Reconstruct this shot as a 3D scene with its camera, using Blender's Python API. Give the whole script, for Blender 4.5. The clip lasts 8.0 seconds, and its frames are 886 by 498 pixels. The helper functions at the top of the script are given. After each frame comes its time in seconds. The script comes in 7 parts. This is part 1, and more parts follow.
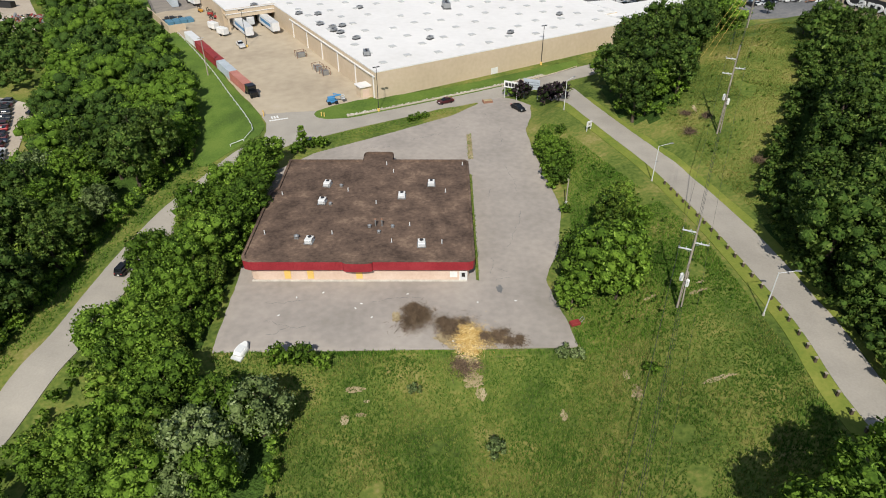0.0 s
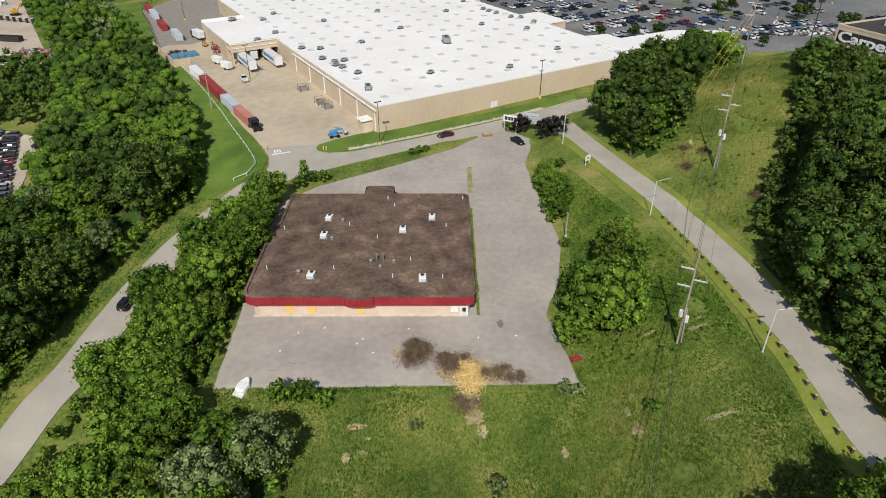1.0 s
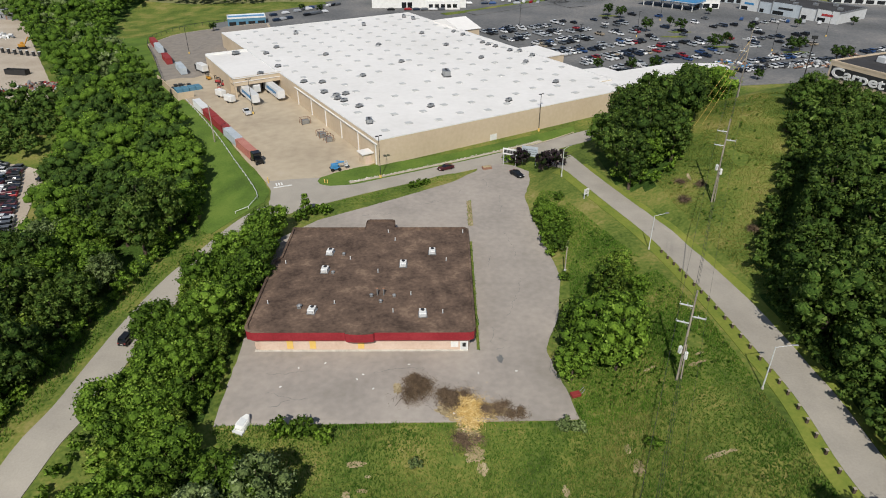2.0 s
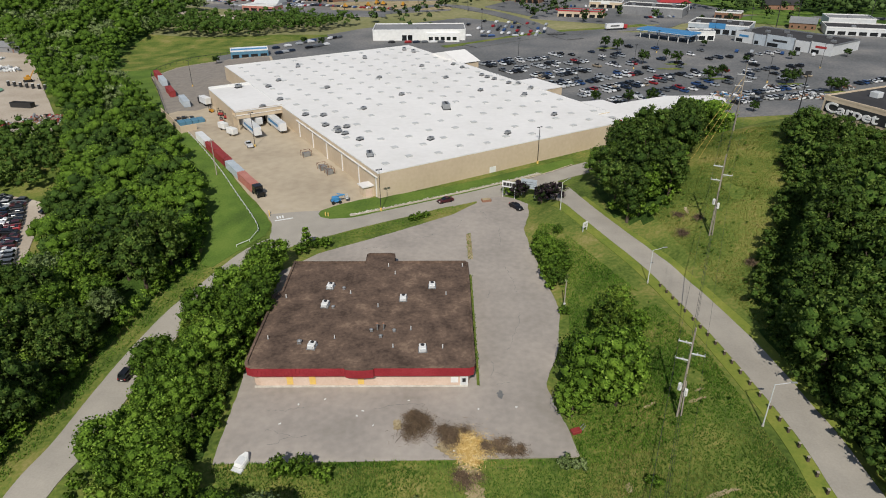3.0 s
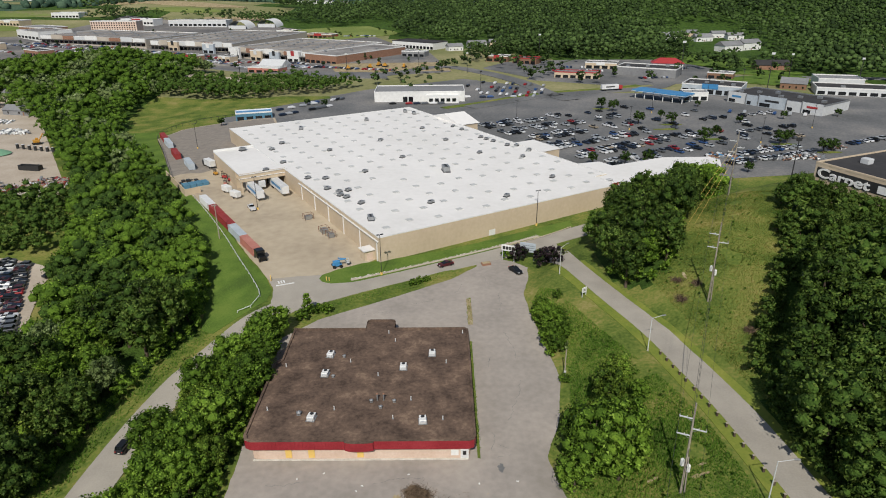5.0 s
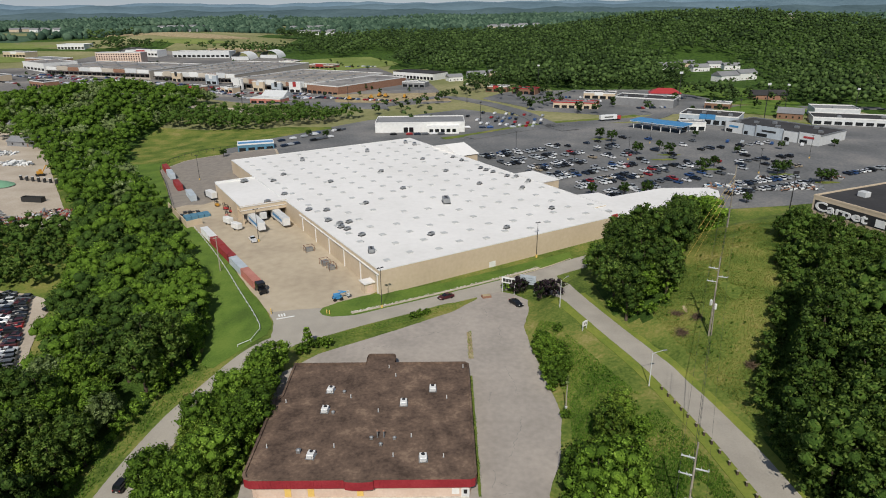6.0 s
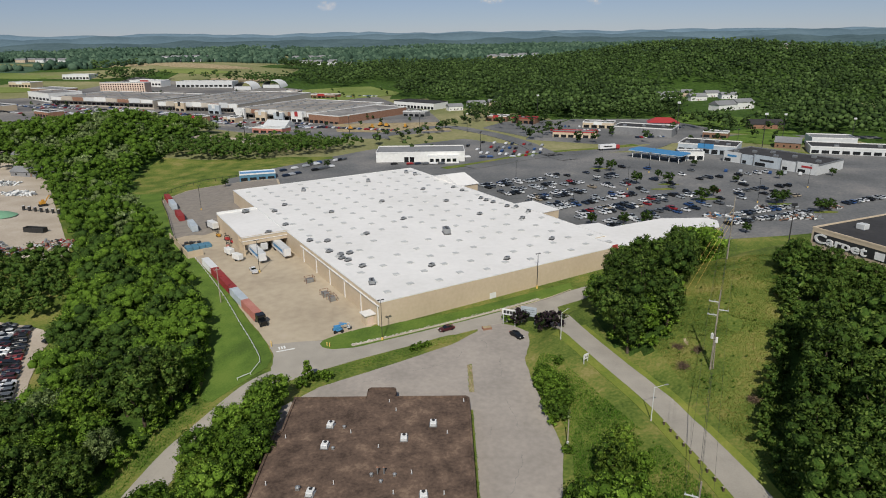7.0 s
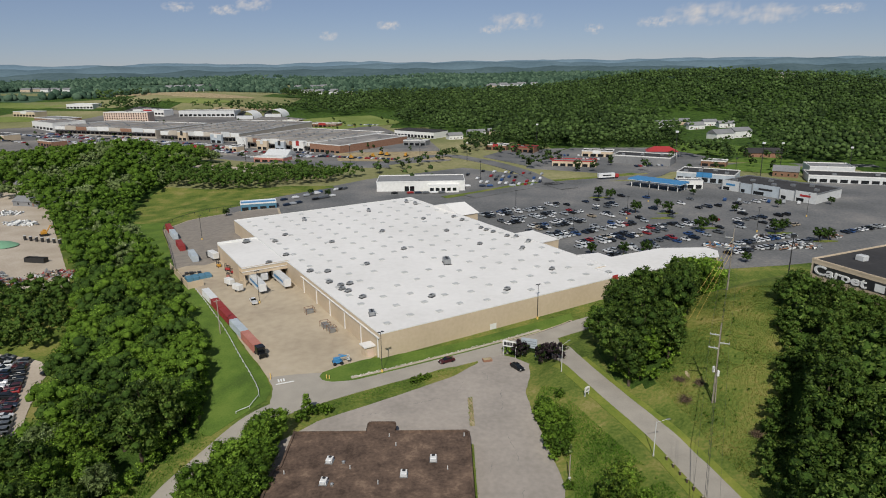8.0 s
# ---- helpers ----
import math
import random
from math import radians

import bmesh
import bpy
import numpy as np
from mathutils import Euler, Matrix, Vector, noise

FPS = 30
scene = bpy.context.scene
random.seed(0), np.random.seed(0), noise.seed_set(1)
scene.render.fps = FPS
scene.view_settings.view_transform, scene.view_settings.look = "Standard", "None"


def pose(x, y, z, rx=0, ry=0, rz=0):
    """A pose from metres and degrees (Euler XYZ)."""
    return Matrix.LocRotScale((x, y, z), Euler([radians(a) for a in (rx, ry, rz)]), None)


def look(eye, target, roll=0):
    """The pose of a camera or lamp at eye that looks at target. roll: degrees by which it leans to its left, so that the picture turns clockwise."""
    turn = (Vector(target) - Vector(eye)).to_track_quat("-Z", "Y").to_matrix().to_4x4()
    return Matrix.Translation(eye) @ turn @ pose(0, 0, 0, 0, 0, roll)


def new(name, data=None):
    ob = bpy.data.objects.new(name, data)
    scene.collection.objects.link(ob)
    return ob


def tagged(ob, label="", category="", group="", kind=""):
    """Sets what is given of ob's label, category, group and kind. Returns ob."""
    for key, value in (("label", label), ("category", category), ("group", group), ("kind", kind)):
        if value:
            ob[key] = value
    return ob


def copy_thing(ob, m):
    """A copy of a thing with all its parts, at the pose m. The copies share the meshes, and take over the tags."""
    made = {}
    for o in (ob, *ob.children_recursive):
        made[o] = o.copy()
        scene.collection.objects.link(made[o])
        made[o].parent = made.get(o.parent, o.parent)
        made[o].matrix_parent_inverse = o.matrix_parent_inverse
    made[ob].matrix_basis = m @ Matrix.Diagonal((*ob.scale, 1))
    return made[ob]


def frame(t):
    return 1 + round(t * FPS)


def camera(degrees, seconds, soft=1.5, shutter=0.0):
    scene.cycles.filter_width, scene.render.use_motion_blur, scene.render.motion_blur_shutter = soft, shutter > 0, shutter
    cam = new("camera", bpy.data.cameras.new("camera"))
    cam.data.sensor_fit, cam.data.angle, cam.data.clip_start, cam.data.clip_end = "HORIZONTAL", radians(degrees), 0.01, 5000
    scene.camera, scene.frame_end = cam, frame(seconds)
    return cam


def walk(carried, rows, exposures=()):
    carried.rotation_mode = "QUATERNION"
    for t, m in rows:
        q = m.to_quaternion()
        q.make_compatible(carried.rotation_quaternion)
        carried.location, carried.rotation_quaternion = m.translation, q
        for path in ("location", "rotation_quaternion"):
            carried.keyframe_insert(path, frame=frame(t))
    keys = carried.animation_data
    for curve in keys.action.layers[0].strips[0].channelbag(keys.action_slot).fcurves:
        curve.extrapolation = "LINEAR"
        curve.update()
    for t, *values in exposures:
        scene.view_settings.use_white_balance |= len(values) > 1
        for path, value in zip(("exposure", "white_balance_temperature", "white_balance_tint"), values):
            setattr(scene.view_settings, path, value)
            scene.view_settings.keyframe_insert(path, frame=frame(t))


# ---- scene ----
cam = camera(69.0, 8.0, 1.0)
METRES, EYE, TILT, LEAN, TURN = 14.0, 70.0, -34.7, 0.0, 0.0
ROWS = [
    (0.0, 0.0, 0.0, 0.0, 0.0, 0.0, -0.0),
    (0.5, -0.0049, -0.0369, 0.0581, 0.01, 1.13, 0.03),
    (1.0, -0.0089, -0.0744, 0.1171, 0.01, 2.28, 0.07),
    (1.5, -0.0069, -0.1064, 0.172, 0.03, 3.44, 0.09),
    (3.0, 0.0027, -0.2057, 0.3371, 0.08, 6.94, 0.21),
    (3.5, 0.0092, -0.2371, 0.3934, 0.11, 8.1, 0.26),
    (4.0, 0.0119, -0.2676, 0.4528, 0.13, 9.26, 0.31),
    (4.5, 0.0158, -0.2971, 0.5104, 0.16, 10.36, 0.35),
    (6.0, 0.0225, -0.3914, 0.6809, 0.25, 13.85, 0.49),
    (6.5, 0.0248, -0.4195, 0.7313, 0.29, 15.02, 0.52),
    (7.0, 0.0246, -0.4475, 0.7784, 0.31, 16.2, 0.54),
    (7.5, 0.0278, -0.472, 0.8244, 0.34, 17.38, 0.57),
    (8.0, 0.0307, -0.4935, 0.8674, 0.36, 18.56, 0.6),
]
walk(cam, [(t, pose(0, 0, EYE, TILT, LEAN, TURN) @ pose(METRES * x, METRES * y, METRES * z, 90 + pitch, roll, yaw)) for t, x, y, z, yaw, pitch, roll in ROWS],
     exposures=[(0.0, 0.03), (2.0, -0.16), (4.5, -0.28), (6.0, -0.26), (8.0, -0.36)])

# ---- light ----
SUN_EL, SUN_AZ = 44.0, 186.0          # degrees; azimuth clockwise from +y
world = bpy.data.worlds.new("sky")
scene.world = world
world.use_nodes = True
wn = world.node_tree.nodes
sky = wn.new("ShaderNodeTexSky")
sky.sky_type = "NISHITA"
sky.sun_disc = False
sky.sun_elevation, sky.sun_rotation = radians(SUN_EL), radians(SUN_AZ)
sky.air_density, sky.dust_density, sky.ozone_density = 0.72, 0.05, 3.0
sky.altitude = 300
wn["Background"].inputs["Strength"].default_value = 0.076
tint = wn.new("ShaderNodeMix")
tint.data_type, tint.blend_type = "RGBA", "MULTIPLY"
tint.inputs["Factor"].default_value = 1.0
tint.inputs["B"].default_value = (0.95, 0.95, 1.12, 1)
world.node_tree.links.new(sky.outputs[0], tint.inputs["A"])
haze = wn.new("ShaderNodeMix")
haze.data_type, haze.inputs["Factor"].default_value = "RGBA", 0.45
haze.inputs["B"].default_value = (4.3, 5.2, 6.5, 1)
world.node_tree.links.new(tint.outputs["Result"], haze.inputs["A"])
world.node_tree.links.new(haze.outputs["Result"], wn["Background"].inputs["Color"])
sun = new("sun", bpy.data.lights.new("sun", "SUN"))
sun.data.energy, sun.data.angle, sun.data.color = 5.0, radians(0.6), (1.0, 0.95, 0.87)
_a, _e = radians(SUN_AZ), radians(SUN_EL)
SUN_DIR = Vector((math.sin(_a) * math.cos(_e), math.cos(_a) * math.cos(_e), math.sin(_e)))
sun.matrix_world = look(SUN_DIR * 100, (0, 0, 0))


# ---- materials ----
def lin_colour(hexa):
    out = []
    for i in (0, 2, 4):
        c = int(hexa[i:i + 2], 16) / 255
        out.append(c / 12.92 if c <= 0.04045 else ((c + 0.055) / 1.055) ** 2.4)
    return (*out, 1.0)


def material(name, stops, rough=0.85, metal=0.0, big=0.15, fine=3.0, bump=0.3, depth=0.05, shift=0.0, islands=0.0, leaf=0.0, spec=0.3, span=(0.3, 0.7)):
    """Colour stops mixed by noise at two scales; shift and islands vary it by object and by loose piece."""
    m = bpy.data.materials.new(name)
    m.use_nodes = True
    n, l = m.node_tree.nodes, m.node_tree.links
    b = n["Principled BSDF"]
    b.inputs["Roughness"].default_value, b.inputs["Metallic"].default_value = rough, metal
    b.inputs["Specular IOR Level"].default_value = spec
    geo = n.new("ShaderNodeNewGeometry")
    n1, n2 = n.new("ShaderNodeTexNoise"), n.new("ShaderNodeTexNoise")
    n1.inputs["Scale"].default_value, n1.inputs["Detail"].default_value = big, 6
    n2.inputs["Scale"].default_value, n2.inputs["Detail"].default_value = fine, 5
    for q in (n1, n2):
        l.new(geo.outputs["Position"], q.inputs["Vector"])
    mix = n.new("ShaderNodeMath")
    mix.operation = "MULTIPLY_ADD"
    mix.inputs[1].default_value = 0.62
    l.new(n1.outputs["Fac"], mix.inputs[0])
    m2 = n.new("ShaderNodeMath")
    m2.operation = "MULTIPLY"
    m2.inputs[1].default_value = 0.38
    l.new(n2.outputs["Fac"], m2.inputs[0])
    l.new(m2.outputs[0], mix.inputs[2])
    last = mix.outputs[0]
    for amount, socket in ((shift, None), (islands, geo.outputs["Random Per Island"])):
        if amount:
            if socket is None:
                socket = n.new("ShaderNodeObjectInfo").outputs["Random"]
            s = n.new("ShaderNodeMath")
            s.operation = "MULTIPLY_ADD"
            s.inputs[1].default_value = amount
            l.new(socket, s.inputs[0])
            l.new(last, s.inputs[2])
            k = n.new("ShaderNodeMath")
            k.operation = "SUBTRACT"
            k.inputs[1].default_value = amount / 2
            l.new(s.outputs[0], k.inputs[0])
            last = k.outputs[0]
    ramp = n.new("ShaderNodeValToRGB")
    ramp.color_ramp.elements[0].position, ramp.color_ramp.elements[1].position = span
    el = ramp.color_ramp.elements
    el[0].color, el[1].color = stops[0], stops[-1]
    for i, c in enumerate(stops[1:-1], 1):
        el.new(span[0] + (span[1] - span[0]) * i / (len(stops) - 1)).color = c
    l.new(last, ramp.inputs["Fac"])
    l.new(ramp.outputs[0], b.inputs["Base Color"])
    if bump:
        bp = n.new("ShaderNodeBump")
        bp.inputs["Strength"].default_value, bp.inputs["Distance"].default_value = bump, depth
        l.new(n2.outputs["Fac"], bp.inputs["Height"])
        l.new(bp.outputs[0], b.inputs["Normal"])
    if leaf:
        t = n.new("ShaderNodeBsdfTranslucent")
        l.new(ramp.outputs[0], t.inputs["Color"])
        ms = n.new("ShaderNodeMixShader")
        ms.inputs[0].default_value = leaf
        l.new(b.outputs[0], ms.inputs[1])
        l.new(t.outputs[0], ms.inputs[2])
        l.new(ms.outputs[0], n["Material Output"].inputs["Surface"])
    return m


def plain(name, colour, rough=0.5, metal=0.0, wear=0.12, spec=0.5, fine=4.0):
    c = lin_colour(colour)
    return material(name, [tuple(v * (1 - wear) for v in c[:3]) + (1,), c, tuple(min(1, v * (1 + wear)) for v in c[:3]) + (1,)], rough, metal, 0.6, fine, 0.08, 0.01, spec=spec)


def cs(*hexes):
    return [lin_colour(h) for h in hexes]


M = {
    "meadow": material("meadow", cs("405023", "52632b", "657234", "7a7b40", "8d8552"), 0.95, big=0.1, fine=1.4, bump=0.8, depth=0.2, spec=0.1, span=(0.34, 0.66)),
    "lawn": material("lawn", cs("4a5f2a", "58702f", "677b37"), 0.95, big=0.12, fine=2.2, bump=0.4, depth=0.1, spec=0.1, span=(0.37, 0.63)),
    "verge": material("verge", cs("5f7230", "768038", "8a8b44"), 0.95, big=0.2, fine=2.0, bump=0.5, depth=0.1, spec=0.1),
    "blade": material("blade", cs("45691f", "5a812a", "719236", "8ea04a"), 0.8, big=0.1, fine=0.9, bump=0, islands=0.3, leaf=0.45, spec=0.2, span=(0.34, 0.66)),
    "blade_dry": material("blade_dry", cs("486a24", "5f8230", "7a933f", "9d9d57"), 0.8, big=0.11, fine=0.9, bump=0, islands=0.3, leaf=0.45, spec=0.2, span=(0.37, 0.63)),
    "blade_hill": material("blade_hill", cs("58702c", "738239", "908f48", "aea364"), 0.8, big=0.1, fine=0.9, bump=0, islands=0.3, leaf=0.45, spec=0.2, span=(0.33, 0.67)),
    "asphalt_stain": material("asphalt_stain", cs("77716a", "857e75", "928a80"), 0.9, big=0.4, fine=3.0, bump=0.2, depth=0.02, spec=0.25),
    "asphalt_old": material("asphalt_old", cs("8b857c", "958e86", "9f978e", "a8a096"), 0.92, big=0.09, fine=0.8, bump=0.08, depth=0.02, spec=0.2, span=(0.32, 0.68)),
    "asphalt_road": material("asphalt_road", cs("938d83", "9f998e", "aaa397"), 0.9, big=0.18, fine=3.5, bump=0.2, depth=0.02, spec=0.25),
    "asphalt_dark": material("asphalt_dark", cs("585959", "646565", "70706f", "827f7b"), 0.9, big=0.03, fine=0.9, bump=0.2, depth=0.02, spec=0.25, span=(0.37, 0.63)),
    "asphalt_mid": material("asphalt_mid", cs("5d5c5b", "6b6967", "787571", "8a857d"), 0.9, big=0.02, fine=0.4, bump=0.2, depth=0.02, spec=0.2, span=(0.37, 0.63)),
    "concrete_yard": material("concrete_yard", cs("9c8f7c", "a99c87", "b3a690", "b8ac99"), 0.9, big=0.04, fine=0.35, bump=0.06, depth=0.02, spec=0.25, span=(0.32, 0.68)),
    "gravel": material("gravel", cs("9b8f7f", "aea292", "bdb3a4"), 0.95, big=0.08, fine=1.5, bump=0.7, depth=0.1, spec=0.2),
    "dirt": material("dirt", cs("86785a", "9b8c6c", "b0a284"), 0.95, big=0.3, fine=2.5, bump=0.7, depth=0.1, spec=0.1, span=(0.37, 0.63)),
    "roof_brown": material("roof_brown", cs("473b33", "5b4c42", "6c5a4d", "836f5e"), 0.95, big=0.22, fine=1.6, bump=0.4, depth=0.03, spec=0.15, span=(0.36, 0.66)),
    "roof_white": material("roof_white", cs("d3d1cc", "dcdad6", "e3e1dd"), 0.7, big=0.05, fine=0.5, bump=0.1, depth=0.02),
    "store_wall": material("store_wall", cs("b5a48b", "bfae95", "c8b8a0"), 0.85, big=0.08, fine=1.0, bump=0.1, depth=0.02),
    "cream_wall": material("cream_wall", cs("bfa693", "cab3a1", "d4c1b1"), 0.85, big=0.3, fine=2.5, bump=0.15, depth=0.02),
    "red_band": material("red_band", cs("7d2229", "8d2a31", "9a363c"), 0.6, big=0.3, fine=3.0, bump=0.1, depth=0.02),
    "yellow_paint": plain("yellow_paint", "dcb866"),
    "white_paint": plain("white_paint", "d8d8d4"),
    "metal_grey": plain("metal_grey", "9a9c9c", 0.45, 0.6),
    "metal_dark": plain("metal_dark", "3a3a3a", 0.5, 0.4),
    "steel_white": plain("steel_white", "c9cbca", 0.5, 0.1),
    "wood_pole": material("wood_pole", cs("8a8175", "9b9284", "aca394"), 0.9, big=1.0, fine=9.0, bump=0.3, depth=0.02),
    "black": plain("black", "1b1b1c", 0.6),
    "rubber": plain("rubber", "161616", 0.8),
    "glass_dark": plain("glass_dark", "14181b", 0.12, 0.0, 0.05, 0.8),
    "bark": material("bark", cs("3c3227", "50453a", "655a4c"), 0.95, big=0.8, fine=6.0, bump=0.8, depth=0.05),
    # dull olive of dry fields, lightened a little to hold distance haze
    "field_dry": material("field_dry", cs("656c45", "777a52", "8a8761", "a09874"), 0.95, big=0.012, fine=0.3, bump=0.3, depth=0.3, spec=0.05),
    "leaf_a": material("leaf_a", cs("475f1e", "5e7c26", "779831", "93b145"), 0.65, big=0.12, fine=0.9, bump=0, shift=0.22, islands=0.27, leaf=0.36, spec=0.25),
    "leaf_b": material("leaf_b", cs("5c6f40", "768950", "90a267", "abb986"), 0.65, big=0.12, fine=0.9, bump=0, shift=0.16, islands=0.27, leaf=0.36, spec=0.25),
    "leaf_c": material("leaf_c", cs("4f6422", "677f2b", "819939", "9db04e"), 0.65, big=0.12, fine=0.9, bump=0, shift=0.18, islands=0.27, leaf=0.36, spec=0.25),
    # darker tree green; on the east wood and copse it stands in for shade
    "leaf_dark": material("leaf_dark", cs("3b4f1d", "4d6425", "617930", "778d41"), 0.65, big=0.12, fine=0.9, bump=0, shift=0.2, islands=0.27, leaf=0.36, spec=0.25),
    "leaf_lot": material("leaf_lot", cs("2b3c1b", "384d22", "475e2a"), 0.7, big=0.3, fine=0.9, bump=0, islands=0.2, leaf=0.3, spec=0.2),
    "leaf_weed": material("leaf_weed", cs("527229", "668633", "7d983e"), 0.7, big=0.2, fine=0.9, bump=0, islands=0.2, leaf=0.45, spec=0.2),
    # crown cores are darker than their leaves: inner shade put into the colour
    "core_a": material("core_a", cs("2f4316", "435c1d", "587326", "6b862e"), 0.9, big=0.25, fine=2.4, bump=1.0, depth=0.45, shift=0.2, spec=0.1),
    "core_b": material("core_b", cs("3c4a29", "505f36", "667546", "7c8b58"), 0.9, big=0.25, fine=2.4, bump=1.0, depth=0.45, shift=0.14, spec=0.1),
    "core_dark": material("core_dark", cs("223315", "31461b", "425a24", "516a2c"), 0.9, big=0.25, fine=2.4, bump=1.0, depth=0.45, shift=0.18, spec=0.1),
    "leaf_inner_shade": material("leaf_inner_shade", cs("1d2914", "29371b", "364522"), 0.9, big=0.4, fine=2.0, bump=0, spec=0.1),
    "leaf_purple": material("leaf_purple", cs("221a1d", "30232a", "403039"), 0.6, big=0.3, fine=1.2, bump=0, islands=0.4, leaf=0.2, spec=0.3),
    "leaf_far": material("leaf_far", cs("26341c", "334423", "42562b", "566b3b"), 0.9, big=0.02, fine=0.5, bump=0.8, depth=0.5, islands=0.3, spec=0.1),
    # cooler, greyer green: distance haze mixed into the far woodland colour
    "leaf_hill_haze": material("leaf_hill_haze", cs("2f4136", "3b4f41", "4a5f4d", "5b6f5a"), 0.95, big=0.01, fine=0.3, bump=0.6, depth=0.6, islands=0.3, spec=0.0),
    "meadow_far": material("meadow_far", cs("5d6d38", "707d44", "848c52"), 0.95, big=0.02, fine=0.3, bump=0.3, depth=0.3, spec=0.05),
    "stucco": material("stucco", cs("a39a8c", "b0a799", "bcb4a7"), 0.85, big=0.05, fine=0.5, bump=0.1, depth=0.02),
    "roof_mall": material("roof_mall", cs("6d6a67", "7d7a77", "8d8a86", "a09b94"), 0.9, big=0.03, fine=0.3, bump=0.1, span=(0.36, 0.64)),
    "twig": material("twig", cs("4d4033", "665645", "7d6a54"), 0.95, big=0.8, fine=5.0, bump=0, islands=0.4),
    "straw": material("straw", cs("a98a4c", "c4a768", "d9c48e"), 0.95, big=0.8, fine=5.0, bump=0, islands=0.4),
    "stone": material("stone", cs("9b968c", "b3aea3", "c8c4ba"), 0.9, big=0.8, fine=3.0, bump=0.4, depth=0.05, islands=0.3),
    "brick": material("brick", cs("7c5a48", "8d6a56", "9b7a66"), 0.9, big=0.8, fine=6.0, bump=0.3, depth=0.02),
    "container_red": material("container_red", cs("7c2c2b", "8b3534", "97423f"), 0.7, big=0.3, fine=2.0, bump=0.1),
    "container_salmon": material("container_salmon", cs("a2685c", "ae7568", "b98476"), 0.75, big=0.3, fine=2.0, bump=0.1),
    "container_grey": material("container_grey", cs("9aa3aa", "a9b2b8", "b9c0c4"), 0.7, big=0.3, fine=2.0, bump=0.1),
    "trailer_white": plain("trailer_white", "d2d3d2", 0.5, 0, 0.08),
    "blue_paint": plain("blue_paint", "3f7fae", 0.45),
    "blue_crate": plain("blue_crate", "4e7a90", 0.6),
    "red_paint": plain("red_paint", "a03434", 0.5),
    "roof_grey": material("roof_grey", cs("6c6d6e", "7d7e7f", "8c8c8b"), 0.9, big=0.05, fine=0.8, bump=0.1),
    "roof_dark": material("roof_dark", cs("2f2e2f", "393838", "454444"), 0.9, big=0.1, fine=1.2, bump=0.2),
    "brown_wall": plain("brown_wall", "7d5f4b", 0.9),
    "orange_paint": plain("orange_paint", "b8862f", 0.55),
}


# ---- mesh helpers ----
def mesh_of(name, verts, faces, mats, idx=None, smooth=False):
    me = bpy.data.meshes.new(name)
    me.from_pydata([tuple(v) for v in verts], [], [tuple(f) for f in faces])
    for m in mats if isinstance(mats, (list, tuple)) else [mats]:
        me.materials.append(m)
    if idx is not None:
        me.polygons.foreach_set("material_index", idx)
    if smooth:
        me.polygons.foreach_set("use_smooth", [True] * len(me.polygons))
    me.update()
    return me


def to_mesh(name, bm, mat, smooth=False):
    bmesh.ops.recalc_face_normals(bm, faces=bm.faces)
    me = bpy.data.meshes.new(name)
    for f in bm.faces:
        f.smooth = smooth
    bm.to_mesh(me)
    bm.free()
    me.materials.append(mat)
    return me


def part(name, bm, mat, parent, label="", smooth=False):
    """Links a bmesh, or a mesh, as one object under a thing or a part."""
    me = to_mesh(name, bm, mat, smooth) if isinstance(bm, bmesh.types.BMesh) else bm
    ob = new(name, me)
    ob.parent = parent
    return tagged(ob, label)


def root(name, m, label, category, group="", kind=""):
    ob = new(name)
    ob.empty_display_size = 0.5
    ob.matrix_world = m
    return tagged(ob, label, category, group, kind)


def box(bm, x0, x1, y0, y1, z0, z1, bevel=0.0):
    r = bmesh.ops.create_cube(bm, size=1.0, matrix=Matrix.Translation(((x0 + x1) / 2, (y0 + y1) / 2, (z0 + z1) / 2)) @ Matrix.Diagonal((x1 - x0, y1 - y0, z1 - z0, 1)))
    if bevel:
        es = list({e for v in r["verts"] for e in v.link_edges})
        bmesh.ops.bevel(bm, geom=es, offset=bevel, segments=1, affect="EDGES")
    return bm


def boxes(*dims, bevel=0.0):
    bm = bmesh.new()
    for d in dims:
        box(bm, *d, bevel=bevel)
    return bm


def rod(bm, a, b, r0, r1=None, seg=8):
    a, b = Vector(a), Vector(b)
    q = (b - a).to_track_quat("Z", "Y").to_matrix().to_4x4()
    bmesh.ops.create_cone(bm, cap_ends=True, segments=seg, radius1=r0, radius2=r0 if r1 is None else r1, depth=(b - a).length, matrix=Matrix.Translation((a + b) / 2) @ q)
    return bm


def rods(*list_of, seg=8):
    bm = bmesh.new()
    for r in list_of:
        rod(bm, *r, seg=seg)
    return bm


def prism(bm, outline, z0, z1):
    """An upright prism over a plan outline."""
    lo = [bm.verts.new((x, y, z0)) for x, y in outline]
    hi = [bm.verts.new((x, y, z1)) for x, y in outline]
    n = len(lo)
    for i in range(n):
        bm.faces.new((lo[i], lo[(i + 1) % n], hi[(i + 1) % n], hi[i]))
    bm.faces.new(hi)
    bm.faces.new(lo[::-1])
    return bm


# ---- the lie of the land ----
def sm(a, b, v):
    v = max(0.0, min(1.0, (v - a) / (b - a)))
    return v * v * (3 - 2 * v)


def lin(v, pts):
    if v <= pts[0][0]:
        return pts[0][1]
    for (a, p), (b, q) in zip(pts, pts[1:]):
        if v <= b:
            return p + (q - p) * (v - a) / (b - a)
    return pts[-1][1]


